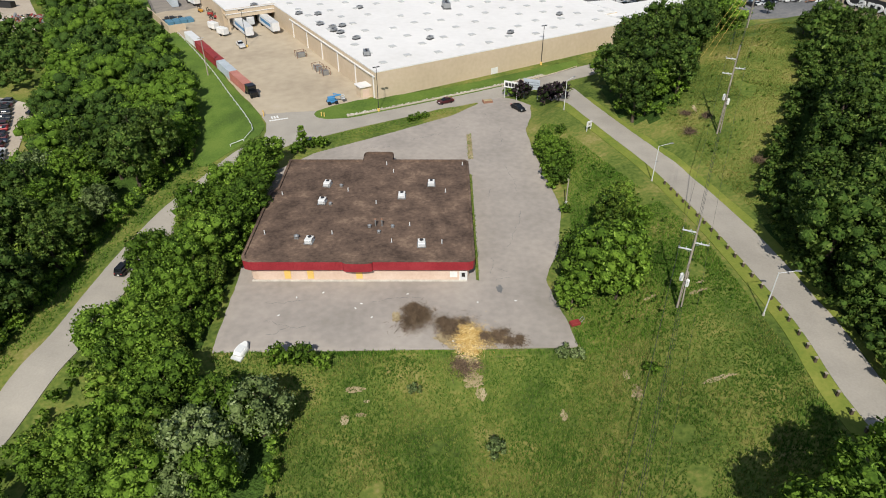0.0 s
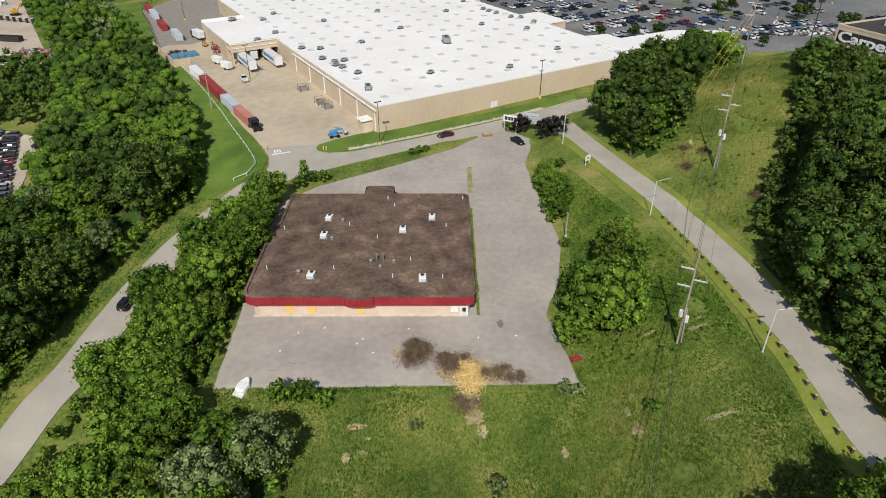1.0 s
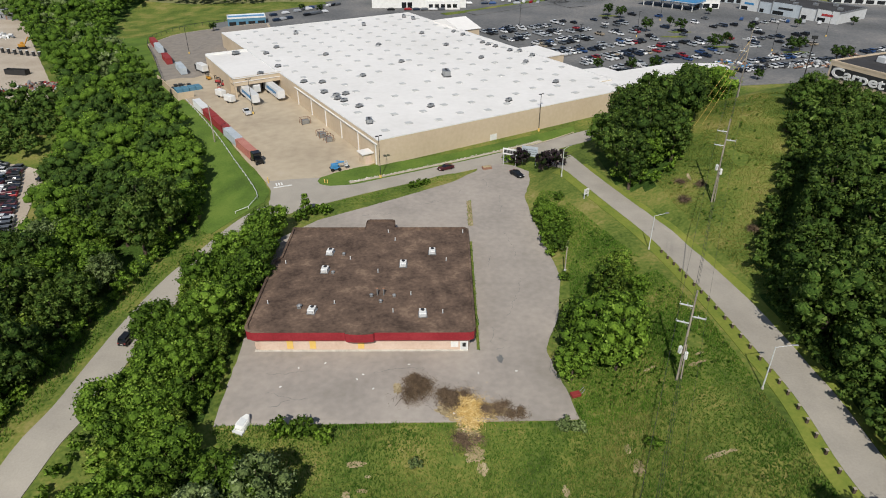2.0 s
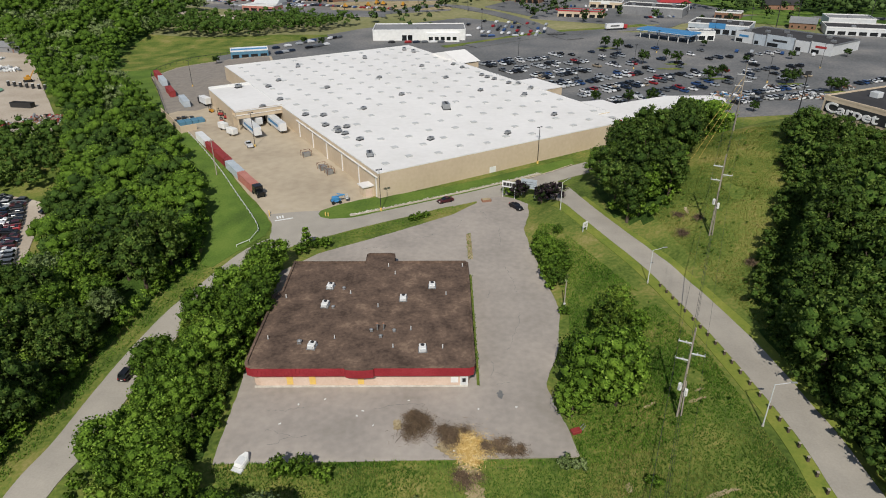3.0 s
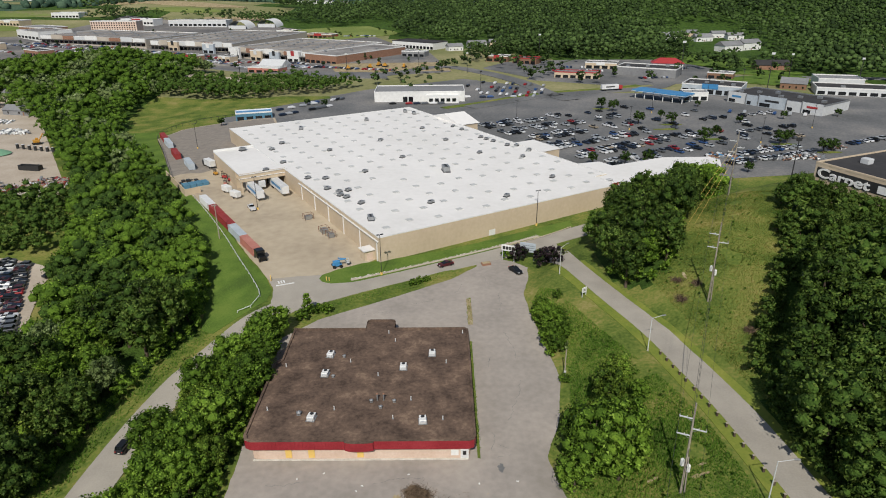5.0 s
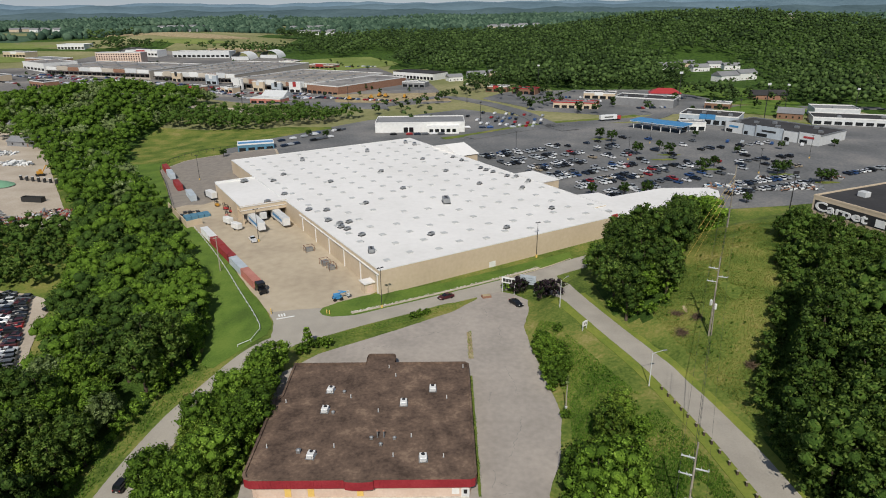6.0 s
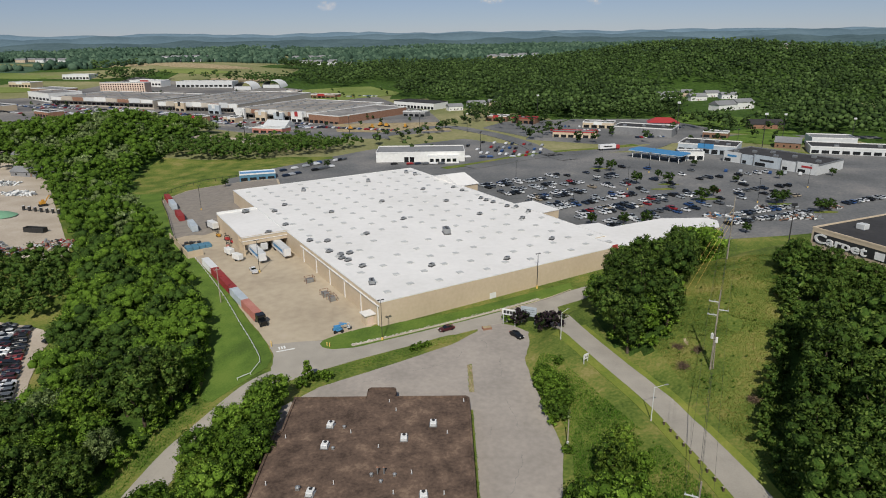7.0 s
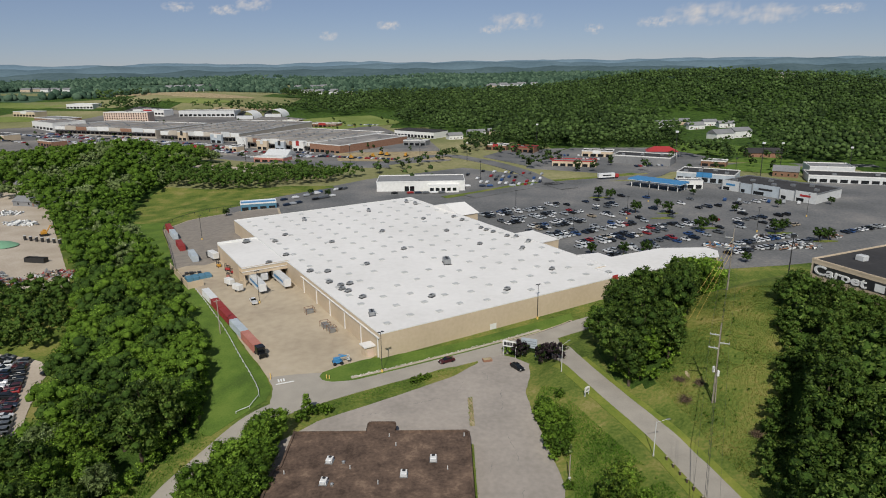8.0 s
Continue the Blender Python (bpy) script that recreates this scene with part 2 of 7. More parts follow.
E_EDGE = ((40, 62), (70, 47), (90, 43), (113, 41.5), (140, 36), (155, 33), (172, 38), (190, 60), (215, 100))   # west edge of the east road
E_LEVEL = ((40, 11), (70, 10), (113, 8.3), (140, 7.6), (155, 7), (190, 5.5), (230, 4))
W_EDGE = ((40, -60), (77, -55), (120, -52), (140, -45), (160, -48), (200, -75), (260, -105))   # where the ground begins to fall to the west
def level(y):
    return 0.8 + 2.0 * sm(80, 160, y) + 1.2 * sm(170, 260, y)
def height(x, y):
    z = level(y)
    xe = lin(y, E_EDGE); re = lin(y, E_LEVEL)
    # east field between the car park and the road
    a = lin(y, ((40, 0), (60, 12), (78, 22), (150, 20), (165, 26), (190, 52)))
    z += (re - z) * sm(a, xe - 1, x)
    # grass hill past the road
    d = x - (xe + 9)
    if d > 0:
        rise = 21.5 * (1 - math.exp(-d * lin(y, ((60, 0.30), (100, 0.40), (130, 0.56), (160, 0.82))) / 21.5))
        rise *= 1 - sm(176, 228, y)
        z += rise
    # west side, down to the road and the wood
    w = lin(y, ((40, -32), (77, -34), (120, -40), (150, -48), (200, -75), (260, -105)))
    e = w - x
    if e > 0:
        dip = 3.2 * sm(0, 18, e) + 5.0 * sm(25, 60, e) - 7.5 * sm(75, 140, e)
        z -= dip * (1 - sm(165, 260, y) * 0.6)
    z -= 2.0 * sm(76, 60, y) * (1 - sm(20, 40, x))
    return z


def far_land(x, y):
    r = math.hypot(x, y)
    z = 0.0
    if r > 520:
        big = 0.5 + 0.5 * noise.noise(Vector((x / 900 + 3.1, y / 900 + 1.7, 0.3)))
        mid = 0.5 + 0.5 * noise.noise(Vector((x / 340 + 7.7, y / 340, 2.3)))
        z += sm(760, 1700, r) * (6 + 18 * big + 16 * mid) + sm(1600, 4300, r) * (6 + 14 * big + 8 * mid)
    # the wooded ridge behind the shops
    dx, dy = x - 470, y - 1150
    a = dx * 0.94 + dy * 0.34
    a *= 1.0 + 0.7 * sm(40, -160, a)
    b = -dx * 0.34 + dy * 0.94
    z += 36 * math.exp(-(a / 420) ** 2 - (b / 260) ** 2)
    # the wooded knoll below the retail park
    z += 15 * math.exp(-((x + 250) / 80) ** 2 - ((y - 490) / 62) ** 2)
    # the mown rise beyond the retail park
    z += 16 * math.exp(-((x + 480) / 150) ** 2 - ((y - 1250) / 150) ** 2)
    return z


def ground_at(x, y):
    return height(x, y) + far_land(x, y)


def axis(lo, hi, dense_lo, dense_hi, step, grow=1.12):
    mid = list(np.arange(dense_lo, dense_hi + 0.1, step))
    up, s = [mid[-1]], step
    while up[-1] < hi:
        s = min(s * grow, 130)
        up.append(up[-1] + s)
    down, s = [mid[0]], step
    while down[-1] > lo:
        s = min(s * grow, 130)
        down.append(down[-1] - s)
    return np.array(down[:0:-1] + mid + up[1:])


GX, GY = axis(-4700, 4700, -190, 150, 2.5), axis(-900, 4800, 36, 300, 2.5)
GZ = np.array([[ground_at(x, y) for x in GX] for y in GY])


def on_ground(x, y):
    """Height of the ground sheet."""
    i = min(max(int(np.searchsorted(GX, x)) - 1, 0), len(GX) - 2)
    j = min(max(int(np.searchsorted(GY, y)) - 1, 0), len(GY) - 2)
    u, v = (x - GX[i]) / (GX[i + 1] - GX[i]), (y - GY[j]) / (GY[j + 1] - GY[j])
    return float((GZ[j, i] * (1 - u) + GZ[j, i + 1] * u) * (1 - v) + (GZ[j + 1, i] * (1 - u) + GZ[j + 1, i + 1] * u) * v)


def build_ground():
    nx, ny = len(GX), len(GY)
    xs, ys = np.meshgrid(GX, GY)
    verts = np.stack([xs.ravel(), ys.ravel(), GZ.ravel()], 1).tolist()
    faces, idx = [], []
    for j in range(ny - 1):
        for i in range(nx - 1):
            k = j * nx + i
            faces.append((k, k + 1, k + nx + 1, k + nx))
            cx, cy = (GX[i] + GX[i + 1]) / 2, (GY[j] + GY[j + 1]) / 2
            # woodland floor uses the darkened core green; past 1400 m the hazed hill green
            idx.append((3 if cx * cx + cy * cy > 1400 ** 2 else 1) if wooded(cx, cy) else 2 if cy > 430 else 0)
    ob = new("ground", mesh_of("ground", verts, faces, [M["meadow"], M["core_dark"], M["field_dry"], M["leaf_hill_haze"]], idx, True))
    tagged(ob, "rolling ground of rough green grass and woodland floor", "ground", kind="structure")


def drape(name, outline, mat, label, category, lift=0.12, dy=1.5, cols=24):
    """A paved or planted sheet that follows the ground; the outline is met once each side on every line of equal y."""
    y0, y1 = min(p[1] for p in outline), max(p[1] for p in outline)
    n = max(2, int((y1 - y0) / dy))
    rows = []
    ys = sorted(set([y0 + 0.001 + (y1 - y0 - 0.002) * i / n for i in range(n + 1)]))
    for y in ys:
        hit = []
        for (ax, ay), (bx, by) in zip(outline, outline[1:] + outline[:1]):
            if (ay - y) * (by - y) <= 0 and ay != by:
                hit.append(ax + (bx - ax) * (y - ay) / (by - ay))
        a, b = min(hit), max(hit)
        w = 0.25 * noise.noise(Vector((y * 0.6, a * 0.1, 0.5)))
        rows.append([(a + w + (b - a) * k / cols, y) for k in range(cols + 1)])
    verts, faces = [], []
    for r in rows:
        verts += [(x, y, on_ground(x, y) + lift) for x, y in r]
    c = cols + 1
    for j in range(len(rows) - 1):
        for i in range(cols):
            k = j * c + i
            faces.append((k, k + 1, k + c + 1, k + c))
    rim = list(range(c)) + [j * c + c - 1 for j in range(1, len(rows))] + [(len(rows) - 1) * c + i for i in range(c - 2, -1, -1)] + [j * c for j in range(len(rows) - 2, 0, -1)]
    base = len(verts)
    verts += [(verts[i][0], verts[i][1], verts[i][2] - 0.5) for i in rim]
    for q in range(len(rim)):
        p = (q + 1) % len(rim)
        faces.append((rim[q], base + q, base + p, rim[p]))
    return tagged(new(name, mesh_of(name, verts, faces, mat)), label, category, kind="structure")


def smooth_line(pts, step=2.0):
    out = []
    p = [Vector(q) for q in pts]
    p = [2 * p[0] - p[1]] + p + [2 * p[-1] - p[-2]]
    for i in range(1, len(p) - 2):
        n = max(1, int((p[i + 1] - p[i]).length / step))
        for k in range(n):
            t = k / n
            a, b, c, d = p[i - 1], p[i], p[i + 1], p[i + 2]
            out.append(0.5 * ((2 * b) + (c - a) * t + (2 * a - 5 * b + 4 * c - d) * t * t + (3 * b - a - 3 * c + d) * t ** 3))
    return out + [p[-2]]


def strip(name, pts, width, mat, label, category, lift=0.14, cols=6, kind="structure", step=2.0, offset=0.0):
    line = smooth_line([(x, y) for x, y in pts], step)
    verts, faces = [], []
    for i, q in enumerate(line):
        d = (line[min(i + 1, len(line) - 1)] - line[max(i - 1, 0)]).normalized()
        nrm = Vector((-d.y, d.x))
        wob = 0.15 * noise.noise(Vector((q.x * 0.3, q.y * 0.3, 4)))
        for k in range(cols + 1):
            s = (k / cols - 0.5) * (width + wob) + offset
            x, y = q.x + nrm.x * s, q.y + nrm.y * s
            verts.append((x, y, on_ground(x, y) + lift))
    c = cols + 1
    for i in range(len(line) - 1):
        for k in range(cols):
            a = i * c + k
            faces.append((a, a + 1, a + c + 1, a + c))
    n0 = len(verts)
    for i in range(len(line)):
        for k in (0, cols):
            v = verts[i * c + k]
            verts.append((v[0], v[1], v[2] - 0.5))
    for i in range(len(line) - 1):
        faces.append((i * c, i * c + c, n0 + 2 * i + 2, n0 + 2 * i))
        faces.append((i * c + cols, n0 + 2 * i + 1, n0 + 2 * i + 3, i * c + c + cols))
    return tagged(new(name, mesh_of(name, verts, faces, mat)), label, category, kind=kind)


def inside(x, y, poly):
    hit = False
    for (ax, ay), (bx, by) in zip(poly, poly[1:] + poly[:1]):
        if (ay > y) != (by > y) and x < (bx - ax) * (y - ay) / (by - ay) + ax:
            hit = not hit
    return hit


# ---- the plan ----
W_WOOD = [(-150, 36), (-74, 36), (-75, 60), (-71.5, 86), (-69, 102), (-66, 120), (-60, 136), (-65, 158), (-82, 192), (-107, 236), (-134, 277), (-165, 330), (-190, 400), (-190, 560), (-460, 560), (-400, 430), (-250, 385), (-205, 330), (-178, 296), (-140, 236), (-122, 196), (-116, 180), (-114.5, 172), (-108, 154), (-100.5, 137), (-150, 124)]
E_WOOD = [(59.2, 24), (56.4, 50), (55.6, 70), (55.2, 88), (58.5, 102), (63.5, 112), (68, 119), (77.5, 134), (82, 148), (85, 158), (91, 161), (99, 144), (107.5, 122), (112, 104), (190, 100), (190, 30)]
E_TREES = [(60.2, 24), (57.4, 50), (56.8, 70), (57.8, 86), (65, 101), (71.5, 111), (76.5, 121), (82, 133), (84.5, 146), (86, 156), (90.5, 160), (98, 144), (106, 122), (110, 110), (190, 100), (190, 30)]
COPSE = [(42.6, 150), (44.6, 142.4), (48, 139.4), (53.5, 141.5), (59, 151), (66, 170), (78, 190), (86, 200), (74, 196), (56, 188), (46, 178), (42, 165)]
HEDGE = [(-52.5, 66), (-40, 70), (-38.2, 76), (-38.6, 88), (-37.4, 100), (-37.2, 124), (-38, 131), (-41.5, 127), (-46, 119), (-50, 108), (-52.5, 98), (-53, 86)]
SOUTH_WEST = [(-56.5, 42), (-22, 42), (-22, 56), (-27, 64), (-36, 68), (-42, 72), (-52, 71), (-54.5, 60)]
RETAIL = [(-560, 560), (-250, 540), (-200, 470), (-120, 440), (20, 445), (120, 440), (300, 420), (330, 450), (300, 480), (200, 545), (100, 612), (0, 780), (-160, 980), (-420, 1080), (-700, 1000)]
LOT_NORTH = [(60, 236), (150, 250), (330, 330), (300, 420), (120, 440), (20, 446), (-80, 425), (-128, 372), (-110, 318), (0, 245)]


def wooded(x, y):
    """Where trees stand so thick that the ground is woodland floor."""
    if x * x + y * y < 430 ** 2 or (y < 600 and -440 < x < -60):
        return inside(x, y, W_WOOD) or inside(x, y, E_WOOD) or inside(x, y, COPSE) or inside(x, y, HEDGE) or inside(x, y, SOUTH_WEST)
    if inside(x, y, RETAIL) or inside(x, y, LOT_NORTH) or y < -100:
        return False
    return noise.noise(Vector((x / 260, y / 260, 9.1))) > -0.42


build_ground()
ROAD_N = [(-69, 20), (-66, 55), (-63.8, 70), (-61.6, 79), (-60.6, 91), (-59, 104), (-55.9, 119), (-50, 131), (-41, 142), (-27, 151.5), (-12, 160), (4, 168.5), (20, 177), (38, 188.5), (55, 198), (80, 207), (110, 212)]
ROAD_E = [(58, 10), (54.5, 40), (52.6, 55), (52.8, 68.8), (51.2, 88), (49.3, 102), (46, 120), (40, 140), (34.6, 160), (32.5, 172), (32, 184)]
LOT = [(-35.5, 72.3), (21, 73.0), (20.3, 78.4), (18, 90), (21.8, 100), (24, 112.8), (22.3, 129), (21, 140), (20.6, 149), (23, 158), (23.6, 165), (20, 169), (14, 172), (9, 170.5), (9.5, 166), (2.3, 158), (-12, 148.2), (-30, 137), (-38, 128), (-36.5, 100), (-36, 87)]
YARD = [(-47.6, 158.4), (-50.6, 163.7), (-58.5, 176.2), (-71.1, 198.1), (-91.6, 226.9), (-107.8, 250.2), (-146, 326), (-140, 345), (-120, 362), (-95, 366), (-80, 320), (-60, 265), (-25, 200), (-16, 176), (-22, 168.6), (-29.5, 164.4), (-33.4, 160.8), (-39.6, 160.2)]
APRON = [(-43.6, 144.5), (-44.6, 152), (-47.6, 158.6), (-39.6, 160.4), (-33.4, 161), (-33.2, 158), (-30, 156), (-24, 156.6), (-17, 159.8), (-16, 157.6), (-24, 153.4), (-34, 147.4)]
LAWN = [(-55.2, 134.6), (-49.2, 140.6), (-44.9, 146.8), (-45, 152), (-48.2, 159.3), (-51, 163.7), (-59, 176.2), (-71.6, 198.1), (-92.2, 226.9), (-108.4, 250.2), (-146.6, 326), (-150, 345), (-180, 345), (-165, 330), (-134, 277), (-107, 236), (-82, 192), (-64, 158), (-59, 137)]
drape("lawn", LAWN, M["lawn"], "mown bright green lawn beside the loading yard", "lawn", lift=0.09)
drape("loading_yard", YARD, M["concrete_yard"], "tan stained concrete loading yard", "yard", lift=0.13, cols=30)
drape("yard_apron", APRON, M["asphalt_road"], "grey asphalt apron at the yard entrance", "road", lift=0.15, dy=0.8, cols=16)
drape("car_park", LOT, M["asphalt_old"], "weathered grey asphalt car park with cracks", "car park", lift=0.12, cols=40, dy=1.0)
drape("parking_lot", LOT_NORTH, M["asphalt_dark"], "large dark asphalt parking lot behind the store", "parking lot", lift=0.12, dy=4, cols=60)
strip("service_road", ROAD_N, 7.2, M["asphalt_road"], "pale grey two-lane service road", "road", lift=0.17)
strip("side_road", ROAD_E, 5.9, M["asphalt_road"], "pale grey narrow road climbing past the field", "road", lift=0.15, offset=0.5)
strip("far_verge", ROAD_E[2:-2], 1.5, M["verge"], "mown yellow-green road verge", "verge", lift=0.1, offset=-3.2)
strip("road_verge", ROAD_E[:-2], 2.6, M["verge"], "mown yellow-green road verge", "verge", lift=0.1, offset=4.6)
ISLAND = [(-33.8, 158.6), (-32.6, 156.6), (-30, 155.7), (-24, 156.4), (-16, 160.6), (2, 170.4), (20, 180.6), (42, 195.4), (42, 201), (20, 188.5), (2, 178), (-17, 170.6), (-22.6, 168.8), (-29.5, 164.6), (-33.2, 161)]
drape("grass_bank", ISLAND, M["lawn"], "mown grass bank between road and store wall", "verge", lift=0.2, dy=0.6, cols=16)

# ---- the brown-roofed shop ----
SHOP_Z, SHOP_G = 5.6, 0.85


def shop_outline(grow=0.0, bump=0.6):
    g = grow
    x0, x1, y0, y1 = -34.8 - g, 5.5 + g, 89.10 - g, 127.4 + g
    out = [(x0, y0 + 1.6), (x0 + 0.5, y0 + 0.5), (x0 + 1.6, y0)]
    for k in range(9):
        a = math.pi * k / 8
        out.append((-14.6 - 2.6 * math.cos(a), y0 - bump * math.sin(a) ** 0.6))
    out += [(x1 - 1.2, y0), (x1 - 0.3, y0 + 0.4), (x1, y0 + 1.4), (x1, y1 - 0.8), (x1 - 0.8, y1)]
    out += [(-11.0, y1)] + [(-12.0 + 0.8 * math.cos(a) + 0.2, y1 + 3.0 + 0.8 * math.sin(a)) for a in (0.0, 0.8, 1.57)]
    out += [(-16.7 - 0.8 * math.cos(a), y1 + 3.0 + 0.8 * math.sin(a)) for a in (1.57, 0.8, 0.0)] + [(-17.5, y1)]
    out += [(x0 + 1.2, y1), (x0 + 1.2, y1 - 12.5), (x0, y1 - 14), (x0, y1 - 18)]
    return out


def ring(outline, inner, z0, z1):
    bm = bmesh.new()
    n = len(outline)
    v = [[bm.verts.new((x, y, z)) for x, y in o] for o, z in ((outline, z0), (outline, z1), (inner, z1), (inner, z0))]
    for a, b in ((0, 1), (1, 2), (2, 3), (3, 0)):
        for i in range(n):
            bm.faces.new((v[a][i], v[a][(i + 1) % n], v[b][(i + 1) % n], v[b][i]))
    return bm


def build_shop():
    shop = root("shop", pose(0, 0, 0), "vacant single-storey shop with brown flat roof and red fascia", "building")
    wall = part("wall", prism(bmesh.new(), shop_outline(-0.9, 0.0), SHOP_G - 0.8, SHOP_Z - 0.5), M["cream_wall"], shop, "cream masonry walls")
    part("roof", prism(bmesh.new(), shop_outline(-0.25), SHOP_Z - 0.55, SHOP_Z - 0.25), M["roof_brown"], shop, "weathered brown gravel roof")
    part("fascia", ring(shop_outline(0), shop_outline(-0.3), SHOP_Z - 1.75, SHOP_Z), M["red_band"], shop, "red ribbed metal fascia")
    part("soffit", ring(shop_outline(-0.04), shop_outline(-0.95), SHOP_Z - 1.72, SHOP_Z - 1.6), M["white_paint"], shop)
    part("liner", ring(shop_outline(-0.29), shop_outline(-0.42), SHOP_Z - 0.3, SHOP_Z + 0.05), M["roof_brown"], shop)
    part("coping", ring(shop_outline(0.04), shop_outline(-0.34), SHOP_Z, SHOP_Z + 0.06), M["roof_brown"], shop)
    # ribs of the fascia along the front
    rib = to_mesh("rib", boxes((-0.03, 0.03, -0.05, 0.0, 0, 1.6)), M["red_band"])
    for k in range(56):
        x = -32.9 + k * 0.66
        if -17.6 < x < -11.6:
            continue
        o = part("rib", rib, None, shop)
        o.location = (x, 89.10, SHOP_Z - 1.68)
    for x in (-27.1, -23.1, -14.6):
        part("boarded_window", boxes((x - 0.55, x + 0.55, 89.90, 89.99, SHOP_G + 0.6, SHOP_Z - 1.8)), M["yellow_paint"], shop, "yellow painted panel")
    d = part("door", boxes((3.0, 4.1, 89.92, 90.00, SHOP_G, SHOP_G + 2.1)), M["steel_white"], shop, "white entrance door with a small pane")
    part("pane", boxes((3.25, 3.85, 89.89, 89.915, SHOP_G + 1.0, SHOP_G + 1.85)), M["glass_dark"], d)
    part("door_frame", boxes((2.85, 3.0, 89.85, 90.02, SHOP_G, SHOP_G + 2.3), (4.1, 4.25, 89.85, 90.02, SHOP_G, SHOP_G + 2.3), (3.0, 4.1, 89.85, 90.02, SHOP_G + 2.1, SHOP_G + 2.3)), M["white_paint"], d)
    w = part("shop_window", boxes((1.2, 2.5, 89.93, 90.00, SHOP_G + 0.9, SHOP_G + 2.1)), M["white_paint"], shop, "boarded pale window")
    part("plinth", boxes((-33.4, 4.2, 89.65, 89.96, SHOP_G - 0.3, SHOP_G + 0.35)), M["stone"], shop)
    slab = part("walkway", boxes((-34.2, 5.2, 88.20, 89.90, SHOP_G - 0.5, SHOP_G + 0.1)), M["store_wall"], shop, "pale concrete walkway")


build_shop()


def hvac(m):
    u = root("rooftop_unit", m, "white sheet-metal rooftop air unit on a kerb", "air unit", "rooftop units")
    h = 0.9
    part("body", boxes((-0.65, 0.65, -0.8, 0.8, 0.15, h), bevel=0.04), M["white_paint"], u)
    part("base_rail", boxes((-0.8, 0.8, -0.95, 0.95, 0, 0.15)), M["metal_grey"], u)
    bm = bmesh.new()
    rod(bm, (0, 0.35, h), (0, 0.35, h + 0.07), 0.36, seg=14)
    part("fan", bm, M["metal_dark"], u, "dark round fan grille")
    part("hood", boxes((-0.5, 0.5, -1.1, -0.8, 0.3, 0.8)), M["steel_white"], u)
    return u


def roof_vent(m):
    u = root("vent_pipe", m, "short white roof vent pipe with collar", "vent pipe", "roof vents")
    part("pipe", rods(((0, 0, 0), (0, 0, 0.75), 0.09)), M["white_paint"], u)
    part("collar", rods(((0, 0, 0), (0, 0, 0.12), 0.2, 0.12)), M["metal_grey"], u)
    return u


def mushroom(m):
    u = root("exhaust_fan", m, "grey mushroom exhaust fan on the roof", "exhaust fan", "roof vents")
    part("curb", boxes((-0.35, 0.35, -0.35, 0.35, 0, 0.35)), M["metal_grey"], u)
    bm = bmesh.new()
    rod(bm, (0, 0, 0.35), (0, 0, 0.6), 0.42, 0.5, 12)
    rod(bm, (0, 0, 0.6), (0, 0, 0.85), 0.5, 0.15, 12)
    part("cap", bm, M["metal_grey"], u)
    return u


PROTO = {}


def spawn(key, maker, m):
    """The first of a kind is built, the others are copies."""
    if key not in PROTO:
        q = m.to_quaternion().to_matrix().to_4x4()
        PROTO[key] = maker(Matrix.Translation(m.translation) @ q)
        return PROTO[key]
    return copy_thing(PROTO[key], m)


RZ = SHOP_Z - 0.25
for x, y, r in ((-23.7, 116.4, -8), (-23.7, 109.4, -6), (-23.9, 95.6, -8), (-8.2, 111.6, 0), (-2.4, 116.6, 0), (-3.8, 94.6, 4)):
    spawn("hvac", hvac, pose(x, y, RZ, 0, 0, r))
for x, y in ((-34 + 1.8, 112.5), (-19.2, 114), (-12.2, 125.5), (-10.5, 122), (0.5, 113.5), (-13.1, 109), (-32.5, 98.2), (-20.2, 98.2), (-6.2, 101), (-9.2, 95.5), (-0.2, 95.2), (4.2, 125.4)):
    spawn("vent", roof_vent, pose(x, y, RZ, 0, 0, 0))
for x, y in ((-26.4, 96.8), (-13.6, 100.5), (-11.7, 98.6), (-9.3, 100.4), (-22.0, 108.6), (-20.8, 115.8)):
    spawn("mushroom", mushroom, pose(x, y, RZ, 0, 0, 0) @ Matrix.Diagonal((0.75, 0.75, 0.75, 1)))
for x in (-12.5, -11.3):
    st = root("flue", pose(x, 100.9, RZ), "tall galvanised flue with a rusty cap", "flue", "roof vents")
    part("pipe", rods(((0, 0, 0), (0, 0, 1.5), 0.13)), M["metal_grey"], st)
    part("cap", rods(((0, 0, 1.5), (0, 0, 1.65), 0.24, 0.1)), M["brick"], st, "rusty cap")

# ---- the big store ----
SU, SV, SO = Vector((0.857, 0.516)), Vector((-0.516, 0.857)), Vector((-18.2, 169.1))
S_ROOF, S_G = 10.5, 2.6
STORE_M = Matrix(((SU.x, SV.x, 0, SO.x), (SU.y, SV.y, 0, SO.y), (0, 0, 1, 0), (0, 0, 0, 1)))


def store_at(u, v, z, turn=0):
    return STORE_M @ pose(u, v, z, 0, 0, turn)


